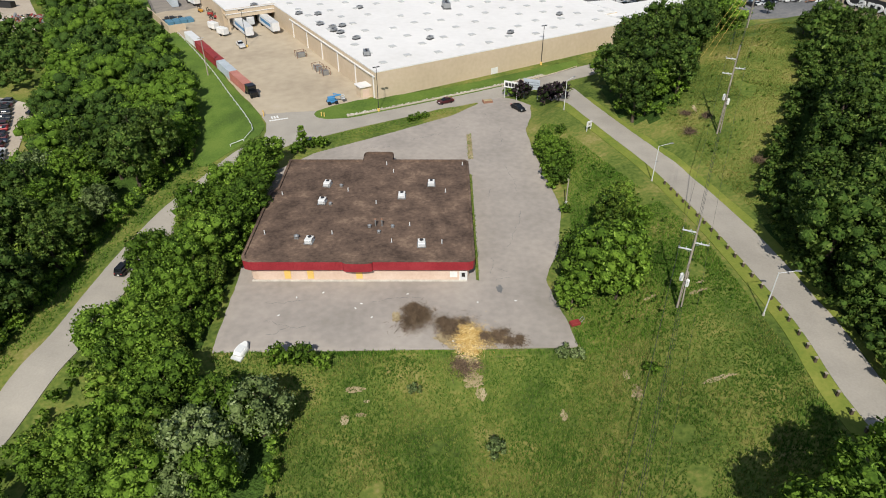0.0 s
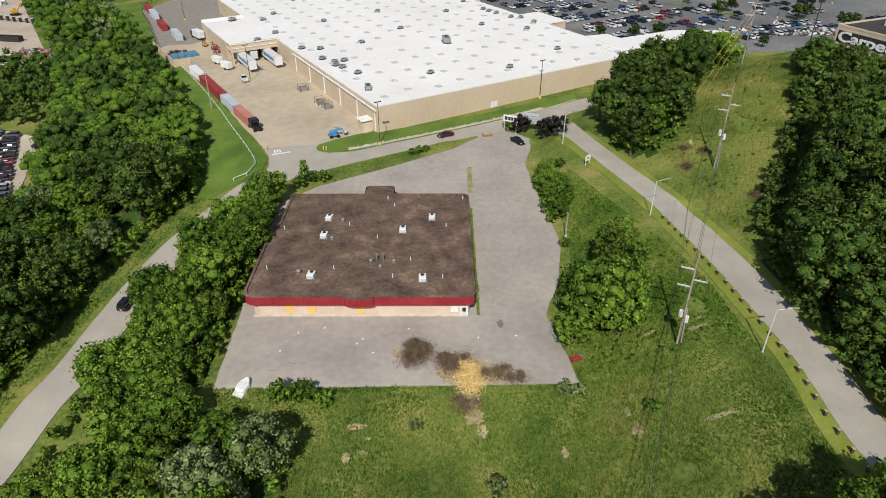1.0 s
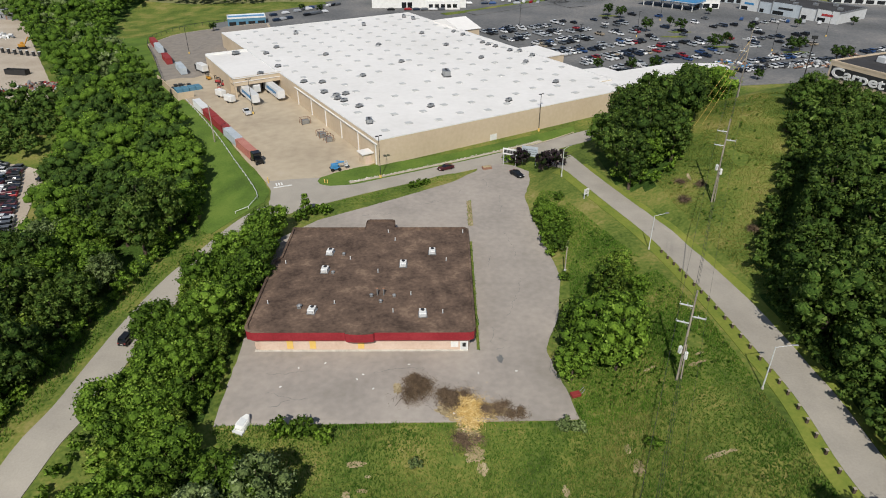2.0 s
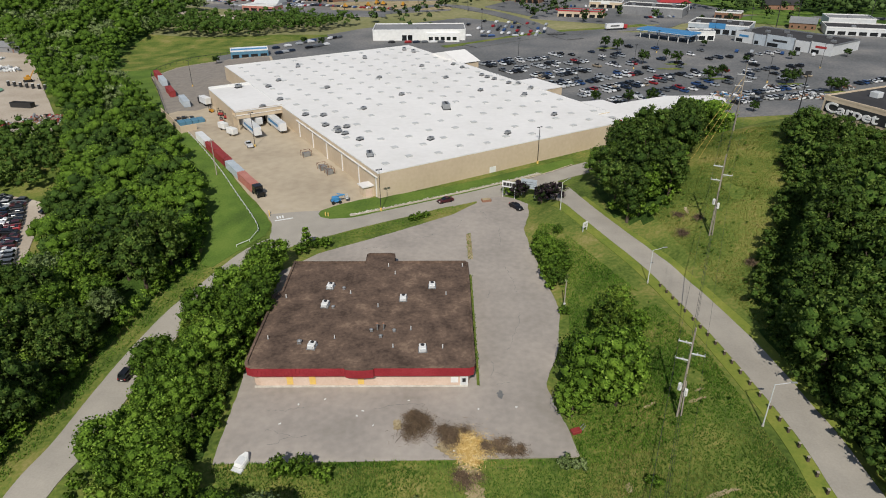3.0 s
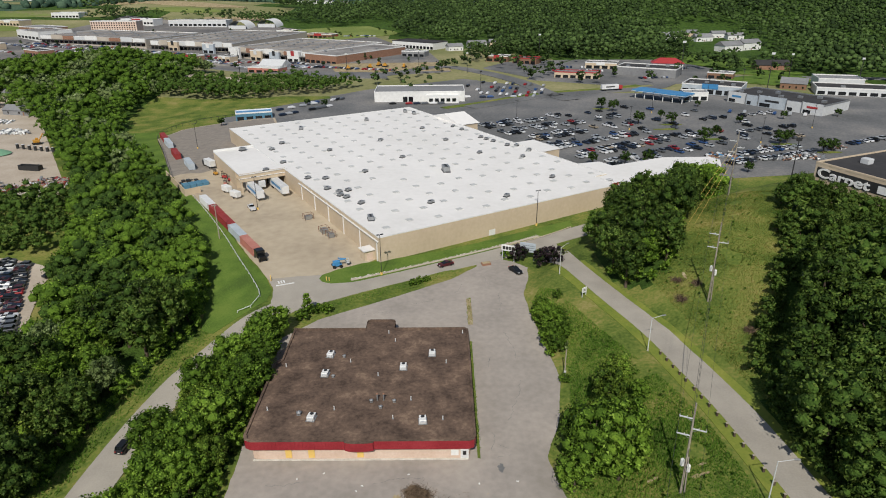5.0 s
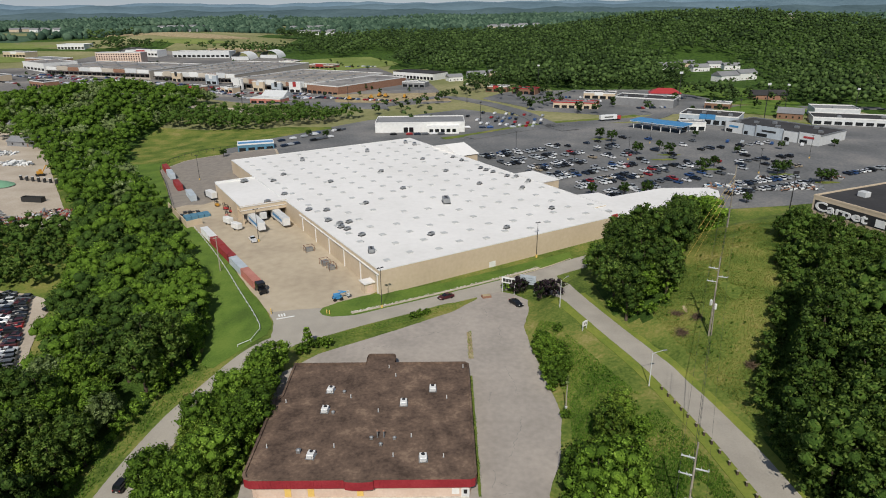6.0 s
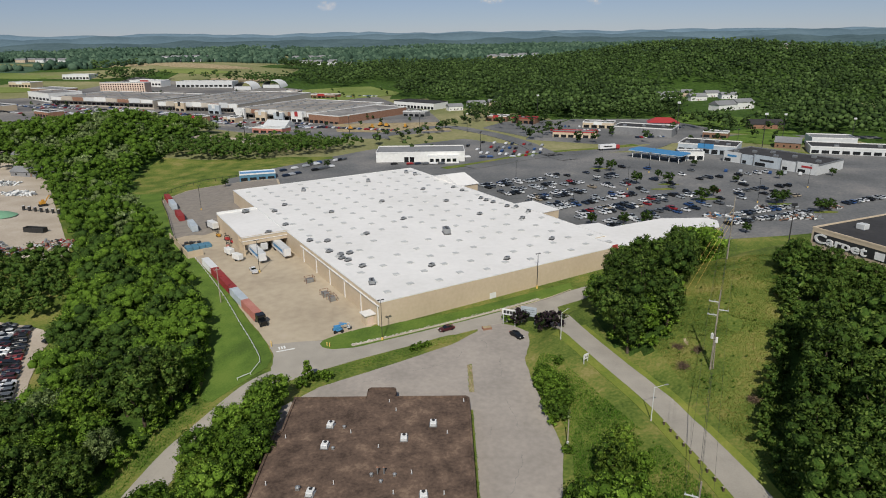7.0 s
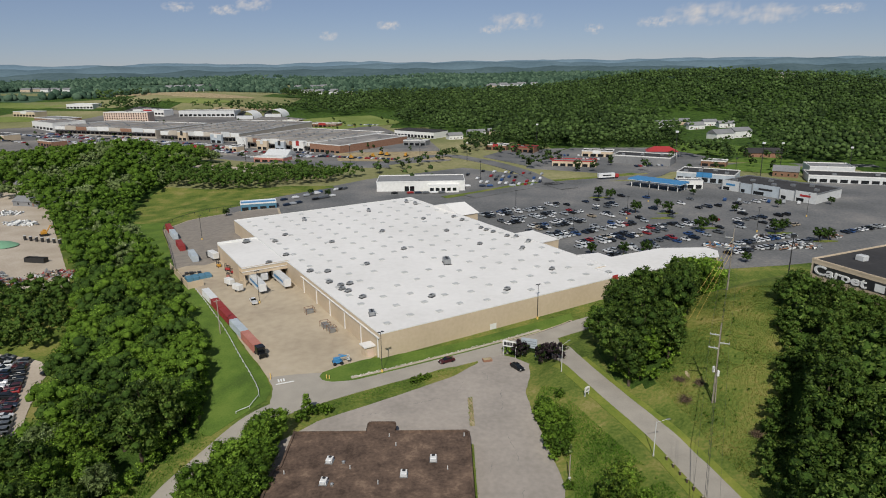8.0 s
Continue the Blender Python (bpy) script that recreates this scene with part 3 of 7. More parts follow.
def build_store():
    st = root("store", STORE_M, "huge tan big-box store with a white membrane roof", "building")
    main = [(0, 0), (93, 0), (93, 12), (99, 12), (99, 165), (0, 165)]
    part("wall", prism(bmesh.new(), main, S_G - 2, S_ROOF - 0.15), M["store_wall"], st, "tan painted masonry walls")
    part("roof", prism(bmesh.new(), [(0.4, 0.4), (92.6, 0.4), (92.6, 12.4), (98.6, 12.4), (98.6, 164.6), (0.4, 164.6)], S_ROOF - 0.15, S_ROOF - 0.02), M["roof_white"], st, "white membrane roof")
    inner = [(0.35, 0.35), (92.65, 0.35), (92.65, 12.35), (98.65, 12.35), (98.65, 164.65), (0.35, 164.65)]
    part("parapet", ring([(x, y) for x, y in main], inner, S_ROOF - 0.15, S_ROOF + 0.12), M["white_paint"], st)
    # rear wing over the docks
    part("dock_wing", prism(bmesh.new(), [(-17, 89), (-0.02, 89), (-0.02, 124), (-17, 124)], S_G - 2, S_ROOF - 0.2), M["store_wall"], st)
    part("wing_roof", prism(bmesh.new(), [(-16.6, 83.2), (0.6, 83.2), (0.6, 123.6), (-16.6, 123.6)], S_ROOF - 0.2, S_ROOF - 0.06), M["roof_white"], st)
    part("wing_parapet", boxes((-17, -16.6, 82.8, 124, S_ROOF - 0.2, S_ROOF + 0.1), (-17, 0, 123.6, 124, S_ROOF - 0.2, S_ROOF + 0.8)), M["white_paint"], st)
    part("dock_canopy", boxes((-17.2, 0.6, 82.4, 83.2, S_ROOF - 2.6, S_ROOF + 0.35), (-17.0, 0.4, 83.2, 89, S_ROOF - 2.4, S_ROOF - 2.2)), M["store_wall"], st, "tan canopy fascia over the loading docks")
    part("canopy_trim", boxes((-17.4, 0.8, 82.2, 82.4, S_ROOF + 0.1, S_ROOF + 0.4), (-17.4, 0.8, 82.2, 82.4, S_ROOF - 1.3, S_ROOF - 1.1)), M["white_paint"], st)
    for u in (-16.6, 0.3):
        part("canopy_post", boxes((u - 0.3, u + 0.3, 82.5, 83.1, S_G - 1, S_ROOF - 2.6)), M["store_wall"], st)
    for u in (-13.2, -8.4, -3.4):
        d = part("dock_door", boxes((u - 1.5, u + 1.5, 88.9, 88.98, S_G + 1.1, S_G + 4.2)), M["steel_white"], st, "white roller dock door")
        part("dock_seal", boxes((u - 2.0, u - 1.5, 88.6, 88.98, S_G + 0.9, S_G + 4.6), (u + 1.5, u + 2.0, 88.6, 88.98, S_G + 0.9, S_G + 4.6), (u - 2, u + 2, 88.6, 88.98, S_G + 4.2, S_G + 4.7)), M["black"], d)
    # front wings, east end
    part("front_wing", prism(bmesh.new(), [(99.02, 50), (109, 50), (109, 68), (99.02, 68)], S_G - 2, S_ROOF - 0.3), M["store_wall"], st)
    part("front_wing_roof", prism(bmesh.new(), [(98.7, 49.8), (109.3, 49.8), (109.3, 68.2), (98.7, 68.2)], S_ROOF - 0.3, S_ROOF), M["roof_white"], st)
    part("vestibule", prism(bmesh.new(), [(99, 112), (109, 112), (109, 140), (99, 140)], S_G - 2, S_ROOF - 0.3), M["store_wall"], st)
    bm = bmesh.new()
    v = [bm.verts.new(c) for c in ((98, 111.5, S_ROOF - 0.3), (110, 111.5, S_ROOF - 0.3), (110, 140.5, S_ROOF - 0.3), (98, 140.5, S_ROOF - 0.3), (98, 126, S_ROOF + 3), (110, 126, S_ROOF + 3))]
    for f in ((0, 1, 5, 4), (3, 4, 5, 2), (0, 4, 3), (1, 2, 5), (0, 3, 2, 1)):
        bm.faces.new([v[i] for i in f])
    part("vestibule_roof", bm, M["roof_white"], st)
    part("tail", prism(bmesh.new(), [(93, 0.5), (144.5, -2.6), (151, 3), (151, 8), (135, 17.5), (109.2, 19.4), (109.2, 26.4), (99.02, 29), (99.02, 12), (93, 12)], S_G - 2, S_ROOF - 0.7), M["store_wall"], st)
    part("tail_roof", prism(bmesh.new(), [(93.1, 0.3), (144.6, -2.9), (151.3, 2.9), (151.3, 8.2), (135.1, 17.8), (109.5, 19.7), (109.5, 26.7), (99.05, 29.3), (99.05, 12.3), (93.1, 12.3)], S_ROOF - 0.7, S_ROOF - 0.4), M["roof_white"], st)
    # skylights in a grid
    sky_bm = boxes((-0.95, 0.95, -1.05, 1.05, 0, 0.16), (-0.8, 0.8, -0.9, 0.9, 0.16, 0.3), bevel=0.05)
    sky_me = to_mesh("skylight", sky_bm, M["skylight"])
    for i in range(11):
        for j in range(17):
            u, v = 5.4 + i * 8.9, 6 + j * 9.4 + (2.2 if i % 2 else 0)
            if v > 161 or noise.noise(Vector((i * 3.3, j * 2.7, 1))) > 0.5:
                continue
            o = part("skylight", sky_me, None, st)
            o.matrix_basis = pose(u, v, S_ROOF - 0.02, 0, 0, 90)
    # downpipes and gutter of the south-west wall
    part("gutter", boxes((-0.45, -0.02, 0.2, 66, S_ROOF - 1.4, S_ROOF - 1.1)), M["white_paint"], st)
    pipe = to_mesh("downpipe", boxes((-0.3, -0.02, -0.12, 0.12, S_G - 0.5, S_ROOF - 1.2)), M["white_paint"])
    for v in (1.2, 13, 25.5, 38, 50.5, 63.5):
        part("downpipe", pipe, None, st).location = (0, v, 0)
    # door house at the south corner
    dh = part("door_house", boxes((-3.2, -0.02, 3.2, 6.2, S_G - 0.5, S_G + 3.2)), M["store_wall"], st)
    part("door_house_roof", boxes((-3.6, -0.02, 2.8, 6.6, S_G + 3.2, S_G + 3.5)), M["roof_white"], dh)
    part("side_door", boxes((-2.6, -0.7, 3.12, 3.2, S_G + 0.1, S_G + 2.5)), M["cream_wall"], dh)
    part("wall_sign", boxes((90.2, 92.9, -0.12, -0.02, S_ROOF - 0.9, S_ROOF + 0.9)), M["red_paint"], st, "red sign board on the wall end")
    part("wall_panel", boxes((38, 40.4, -0.06, -0.01, S_G + 0.4, S_G + 2.3)), M["white_paint"], st)


M["skylight"] = plain("skylight", "b9bab7", 0.4, 0, 0.1)
build_store()


def store_unit(m):
    u = root("roof_air_unit", m, "grey packaged air unit on the store roof", "air unit", "store roof units")
    part("body", boxes((-1.1, 1.1, -0.8, 0.8, 0.35, 1.35), bevel=0.05), M["metal_grey"], u)
    part("curb", boxes((-1.3, 1.3, -1.0, 1.0, 0, 0.35)), M["metal_dark"], u)
    part("hood", boxes((1.1, 1.7, -0.6, 0.6, 0.5, 1.2)), M["steel_white"], u)
    part("fan", rods(((-0.4, 0, 1.35), (-0.4, 0, 1.45), 0.45), seg=12), M["metal_dark"], u)
    return u


for u, v in ((-5.9, 119.5), (12.1, 122.1), (25.1, 99.2), (5, 113.9), (-6.5, 84.6), (2.4, 91.2), (24.4, 62.1), (46, 72.9), (51.3, 103.9), (3.3, 65.8), (8.6, 61.8), (4.6, 50), (6.6, 44.6), (6.5, 37.9), (8.2, 29.9), (78.7, 114.6), (76, 88.4), (76.2, 61.9), (93.1, 101.9), (93.2, 109.9), (91.9, 84.1), (91.8, 79.7), (92.4, 75.1), (93.4, 66), (96, 63), (96, 54.3), (87.3, 47.3), (79, 19.1), (52.2, 10.4), (27.6, 18.3), (5.6, 41), (10, 44.5)):
    spawn("store_unit", store_unit, store_at(u, v, S_ROOF - 0.02, 20) @ Matrix.Diagonal((0.8, 0.8, 0.7, 1)))


def big_unit(m):
    u = root("chiller_unit", m, "large grey chiller on the store roof", "air unit", "store roof units")
    part("body", boxes((-2.2, 2.2, -1.2, 1.2, 0.3, 2.1), bevel=0.06), M["metal_grey"], u)
    part("curb", boxes((-2.4, 2.4, -1.4, 1.4, 0, 0.3)), M["metal_dark"], u)
    for k in (-1.2, 0.2, 1.5):
        part("fan", rods(((k, 0, 2.1), (k, 0, 2.2), 0.5), seg=12), M["metal_dark"], u)
    return u


for u, v in ((50.8, 46.9), (4.6, 14.9), (29, 145), (64, 146), (90.7, 154.5), (92.2, 147.2)):
    spawn("big_unit", big_unit, store_at(u, v, S_ROOF - 0.02, 70) @ Matrix.Diagonal((0.7, 0.7, 0.6, 1)))


# ---- trees ----
rng = random.Random(7)


def ico(sub):
    bm = bmesh.new()
    bmesh.ops.create_icosphere(bm, subdivisions=sub, radius=1.0)
    v = np.array([tuple(q.co) for q in bm.verts])
    f = np.array([[q.index for q in p.verts] for p in bm.faces])
    bm.free()
    return v, f


ICO1, ICO2 = ico(1), ico(2)


def leaf_quads(centres, normals, sizes, r):
    """Small leaf sprays as bent pairs of triangles round given points."""
    n = len(centres)
    rnd = r.normal(size=(n, 3))
    t = np.cross(normals, rnd)
    t /= np.linalg.norm(t, axis=1)[:, None] + 1e-9
    b = np.cross(normals, t)
    s = sizes[:, None]
    up = normals * s * 0.25
    v = np.stack([centres - t * s, centres - b * s * 0.55 - up, centres + t * s, centres + b * s * 0.55 + up], 1).reshape(-1, 3)
    f = np.arange(4 * n).reshape(-1, 4)
    return v, f


# each leaf material and the core darkened to shade its gaps
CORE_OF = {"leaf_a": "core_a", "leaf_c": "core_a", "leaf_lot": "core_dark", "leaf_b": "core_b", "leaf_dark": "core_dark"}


def unit(v):
    return v / (np.linalg.norm(v, axis=1)[:, None] + 1e-9)


def clump(c, lr, count, size, r, ball, sink=-0.4):
    """One lobe of foliage: a lumpy core without its underside, and loose sprays round it, with soft normals."""
    v, f = ball
    keep = f[v[f].mean(1)[:, 2] > sink]
    core = v * lr * 0.76 * (1 + 0.2 * r.normal(size=(len(v), 1))) * np.array([1, 1, 0.82]) + c
    d = r.normal(size=(count, 3))
    d[:, 2] = d[:, 2] * 0.85 + 0.35
    d = unit(d)
    p = c + d * lr * r.uniform(0.66, 1.38, size=(count, 1)) * np.array([1, 1, 0.85])
    lv, lf = leaf_quads(p, unit(d + 0.5 * r.normal(size=(count, 3))), size * r.uniform(0.6, 1.35, size=count), r)
    ln = np.repeat(unit(d + 0.6 * r.normal(size=(count, 3))), 4, axis=0)
    return core, keep, unit(v * np.array([1, 1, 1.2])), lv, lf, ln


def foliage_mesh(name, clumps, mats):
    """Joins lobes into one mesh: sprays in the first material, shade-darkened cores in the second."""
    cores, leaves, n0 = [], [], 0
    for core, cf, cn, lv, lf, ln in clumps:
        cores.append(cf + n0)
        n0 += len(core)
    for core, cf, cn, lv, lf, ln in clumps:
        leaves.append(lf + n0)
        n0 += len(lv)
    verts = np.concatenate([c[0] for c in clumps] + [c[3] for c in clumps])
    normals = np.concatenate([c[2] for c in clumps] + [c[5] for c in clumps])
    tris, quads = np.concatenate(cores), np.concatenate(leaves)
    me = bpy.data.meshes.new(name)
    me.vertices.add(len(verts))
    me.vertices.foreach_set("co", verts.ravel())
    me.loops.add(tris.size + quads.size)
    me.loops.foreach_set("vertex_index", np.concatenate([tris.ravel(), quads.ravel()]).astype(np.int32))
    me.polygons.add(len(tris) + len(quads))
    me.polygons.foreach_set("loop_start", np.concatenate([np.arange(len(tris)) * 3, tris.size + np.arange(len(quads)) * 4]).astype(np.int32))
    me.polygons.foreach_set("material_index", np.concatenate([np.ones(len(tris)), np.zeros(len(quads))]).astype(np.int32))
    for m in mats:
        me.materials.append(m)
    me.update(calc_edges=True)
    me.polygons.foreach_set("use_smooth", np.ones(len(me.polygons), dtype=bool))
    me.normals_split_custom_set_from_vertices(normals.tolist())
    return me


def crown_mesh(name, seed, radius, tall, lobes, leaves, size, mat, low=0.35, cone=0.0):
    """An uneven crown of many leafy lobes over its shell."""
    r = np.random.RandomState(seed)
    out = []
    cz, hz = tall * (low + 1) / 2, tall * (1 - low) / 2
    for k in range(lobes):
        h = -0.72 + 1.66 * (k + r.uniform(0.2, 0.8)) / lobes
        a = k * 2.4 + r.uniform(-0.4, 0.4)
        if cone:
            rad = radius * (1 - (h + 0.72) / 1.7 * cone) * r.uniform(0.45, 0.75)
        else:
            rad = radius * math.sqrt(max(0.0, 1 - (h * 0.95) ** 2)) * r.uniform(0.52, 0.86)
        lr = radius * r.uniform(0.17, 0.33) * (1 - 0.4 * cone * (h + 0.7) / 1.7)
        c = np.array([rad * math.cos(a), rad * math.sin(a), cz + hz * (h * 0.86 + r.uniform(-0.08, 0.08))])
        out.append(clump(c, lr, leaves // lobes, size, r, ICO1))
    out.append(clump(np.array([0, 0, cz]), radius * 0.5, 4, size, r, ICO2, -0.7))
    return foliage_mesh(name, out, [M[mat], M[CORE_OF.get(mat, "leaf_inner_shade")]])


def trunk_mesh(name, seed, tall, spread):
    r = random.Random(seed)
    bm = bmesh.new()
    rod(bm, (0, 0, -0.6), (0.1, 0.05, tall * 0.5), tall * 0.03, tall * 0.018, 7)
    for k in range(5):
        a = k * 1.26 + r.uniform(-0.3, 0.3)
        z = tall * r.uniform(0.28, 0.5)
        rod(bm, (0.06, 0.03, z), (spread * 0.55 * math.cos(a), spread * 0.55 * math.sin(a), z + tall * r.uniform(0.2, 0.35)), tall * 0.012, tall * 0.004, 5)
    rod(bm, (0.1, 0.05, tall * 0.5), (0, 0, tall * 0.86), tall * 0.018, tall * 0.005, 6)
    return to_mesh(name, bm, M["bark"])


TREE_KINDS = {
    # radius, height, lobes, leaf sprays, spray size, material, label
    "broad": (4.6, 10.5, 40, 2350, 0.26, "leaf_a", "broad leafy green deciduous tree with a rounded crown"),
    "round": (4.0, 9.0, 36, 2050, 0.25, "leaf_a", "rounded green deciduous tree in full leaf"),
    "tall": (3.8, 12.0, 40, 2250, 0.26, "leaf_a", "tall dark green woodland tree in full leaf"),
    "silver": (4.4, 10.0, 40, 2600, 0.24, "leaf_b", "silvery green maple with loose pale foliage"),
    "locust": (3.6, 8.0, 36, 2200, 0.22, "leaf_c", "light green feathery roadside tree"),
    "oak": (4.6, 11.5, 40, 2350, 0.26, "leaf_dark", "broad woodland tree in full leaf, dark green partly for shade"),
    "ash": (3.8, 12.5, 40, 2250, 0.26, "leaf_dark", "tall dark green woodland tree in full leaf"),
    "lot_tree": (3.4, 7.0, 16, 900, 0.27, "leaf_lot", "small dark green tree in a parking lot"),
    "shrub": (1.7, 2.6, 10, 560, 0.19, "leaf_a", "low green bushy shrub in the grass"),
    "pale_shrub": (1.6, 2.3, 9, 560, 0.17, "leaf_b", "grey-green bushy shrub in rough grass"),
    "conifer": (1.9, 6.5, 14, 700, 0.2, "leaf_a", "small dark green conical evergreen"),
    "purple": (2.7, 5.5, 14, 800, 0.28, "leaf_purple", "dark purple-leaved ornamental plum tree"),
}


def tree_maker(kind, variant):
    rad, tall, lobes, leaves, size, mat, label = TREE_KINDS[kind]
    bush = kind in ("shrub", "pale_shrub")

    def make(m):
        t = root("shrub" if bush else "tree", m, label, "shrub" if bush else "tree")
        s = sum(ord(c) for c in kind) + variant * 31
        part("trunk", trunk_mesh("trunk", s, tall, rad), None, t)
        part("crown", crown_mesh("crown", s, rad, tall, lobes, leaves, size, mat, 0.12 if bush else 0.3 if kind == "lot_tree" else 0.16, 0.8 if kind == "conifer" else 0.0), None, t)
        return t
    return make


def tree(kind, x, y, scale=1.0, sink=0.1):
    v = rng.randrange(3)
    m = pose(x, y, on_ground(x, y) - sink, 0, 0, rng.uniform(0, 360)) @ Matrix.Diagonal((scale * rng.uniform(0.92, 1.08), scale * rng.uniform(0.92, 1.08), scale * rng.uniform(0.9, 1.12), 1))
    return spawn((kind, v), tree_maker(kind, v), m)


def scatter(poly, gap, limit=None):
    """Jittered places inside an outline, at about one gap from one another."""
    x0, x1 = min(p[0] for p in poly), max(p[0] for p in poly)
    y0, y1 = min(p[1] for p in poly), max(p[1] for p in poly)
    out, row, y = [], 0, y0
    while y < y1:
        x = x0 + (gap / 2 if row % 2 else 0)
        while x < x1:
            p = (x + rng.uniform(-0.38, 0.38) * gap, y + rng.uniform(-0.38, 0.38) * gap)
            if inside(p[0], p[1], poly):
                out.append(p)
            x += gap
        y += gap * 0.87
        row += 1
    return out


west_all = sorted(scatter(W_WOOD, 6.3), key=lambda p: p[0] ** 2 + p[1] ** 2)
near_west = [p for p in west_all if p[0] > -110][:112]
for x, y in near_west:
    tree(rng.choice(("broad", "oak", "tall", "ash", "locust", "round", "silver", "oak", "ash")), x, y, rng.uniform(0.75, 1.3))
# east wood all in the dark leaf: its shade is put into the colour
east_all = sorted(scatter(E_TREES, 5.7), key=lambda p: p[0] + 0.2 * p[1])
near_east = east_all[:92]
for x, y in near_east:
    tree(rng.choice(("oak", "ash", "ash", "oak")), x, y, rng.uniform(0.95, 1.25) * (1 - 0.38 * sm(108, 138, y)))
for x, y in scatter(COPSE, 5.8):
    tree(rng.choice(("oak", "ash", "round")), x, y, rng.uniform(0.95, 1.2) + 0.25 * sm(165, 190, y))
for x, y in [p for p in scatter(HEDGE, 4.9) if p[1] > 78 or p[0] < -41]:
    tree(rng.choice(("broad", "round", "locust", "round")), x, y, rng.uniform(0.75, 1.0))
for x, y in [p for p in scatter(SOUTH_WEST, 5.6) if not (-37 < p[0] < -24 and p[1] > 58)]:
    tree(rng.choice(("silver", "silver", "round") if x > -34 else ("round", "locust", "broad", "locust")), x, y, rng.uniform(0.65, 0.95))
for kind, x, y, s in (("broad", 24.6, 85.0, 1.2), ("broad", 28.4, 82.6, 1.1), ("round", 23.8, 91.8, 1.0), ("round", 30.8, 88.2, 1.0), ("round", 21.2, 82.2, 0.75), ("broad", 27.6, 89.5, 0.9), ("locust", 30.5, 100, 0.95), ("locust", 33.0, 104.5, 0.9), ("round", 35.5, 98, 0.5), ("locust", 28.5, 96, 0.7),
                      ("round", -38.5, 129.5, 0.95), ("round", -40.5, 124, 0.85), ("conifer", -33.2, 139.5, 0.6), ("silver", -24.5, 58, 1.0), ("silver", -30.5, 52, 1.0), ("round", -30.5, 60.0, 1.0),
                      ("purple", 21.6, 169.5, 0.85), ("purple", 27.4, 165.2, 0.95), ("purple", 30.4, 161.6, 0.8), ("purple", 29.2, 166.8, 0.8), ("broad", 82, 196, 1.75), ("broad", 86, 201, 1.4), ("conifer", 58.5, 153.5, 1.25), ("conifer", 47.5, 143.0, 1.1),
                      ("oak", 90.5, 156, 0.62), ("ash", 92, 152, 0.58), ("oak", 94, 147.5, 0.65), ("oak", 96, 143, 0.65), ("oak", 98, 138.5, 0.66), ("oak", 88, 152, 0.58), ("ash", 90, 147, 0.6), ("oak", 86.6, 157, 0.5), ("oak", 93, 142, 0.65), ("oak", 100.5, 133.5, 0.66), ("oak", 86.4, 138.5, 0.62), ("ash", 88.4, 143.5, 0.58), ("oak", 90.5, 137, 0.66), ("oak", 86.5, 133.2, 0.66), ("ash", 92.5, 132, 0.68), ("oak", 89, 128, 0.7), ("oak", 95, 127, 0.7), ("oak", 84.6, 128.6, 0.66), ("tall", 63, 52, 1.0), ("broad", 59, 46, 0.9), ("tall", 45, 40.5, 1.05), ("tall", 40.5, 38, 1.1), ("tall", 36, 36, 1.1), ("broad", 49, 42.5, 0.7), ("broad", 66, 60, 1.0)):
    tree(kind, x, y, s)
for kind, x, y, s in (("round", 24.6, 121.5, 0.55), ("round", 24.4, 124.5, 0.6), ("round", 24.6, 127.8, 0.64), ("round", 24.2, 131, 0.64), ("round", 23.8, 134.2, 0.62), ("round", 23.4, 137.2, 0.58), ("round", 26.6, 125, 0.5), ("round", 26.2, 131, 0.5)):
    tree(kind, x, y, s)
for kind, x, y, s in (("shrub", 23.2, 121, 1.2), ("shrub", 23.8, 124, 1.5), ("shrub", 23.6, 127.5, 1.6), ("shrub", 23.2, 131, 1.6), ("shrub", 22.8, 134.5, 1.4), ("shrub", 22.6, 137.5, 1.2), ("shrub", 26.5, 133, 1.1),
                      ("pale_shrub", 26, 121.5, 1.1), ("pale_shrub", 7.1, 55, 0.8), ("pale_shrub", 18.5, 71.3, 1.0), ("pale_shrub", 20.5, 71, 0.8), ("shrub", 29.5, 65, 0.7), ("pale_shrub", -4.2, 65.2, 0.7),
                      ("shrub", -21, 70.5, 1.2), ("shrub", -24, 70, 1.4), ("shrub", -18, 69.4, 1.0), ("shrub", 18.6, 171.4, 1.2), ("shrub", 20.5, 171.8, 1.0),
                      ("shrub", -32, 139.5, 0.9), ("shrub", -30, 141, 1.0), ("shrub", -28.6, 140.2, 1.0), ("shrub", -34, 137, 1.1), ("shrub", -6.4, 155.6, 0.8), ("shrub", -8.2, 154.4, 0.7), ("shrub", -4.6, 156.8, 0.7), ("shrub", 26.4, 95.5, 1.2),
                      ("pale_shrub", 26.5, 93.2, 1.0), ("shrub", 33.5, 92.5, 0.9), ("shrub", -37.8, 84, 1.1), ("shrub", -38, 79.5, 1.2), ("shrub", -37.6, 93, 1.2), ("shrub", -37.4, 104, 1.1), ("shrub", 28, 142, 0.9), ("shrub", 24.6, 111, 0.8)):
    tree(kind, x, y, s)


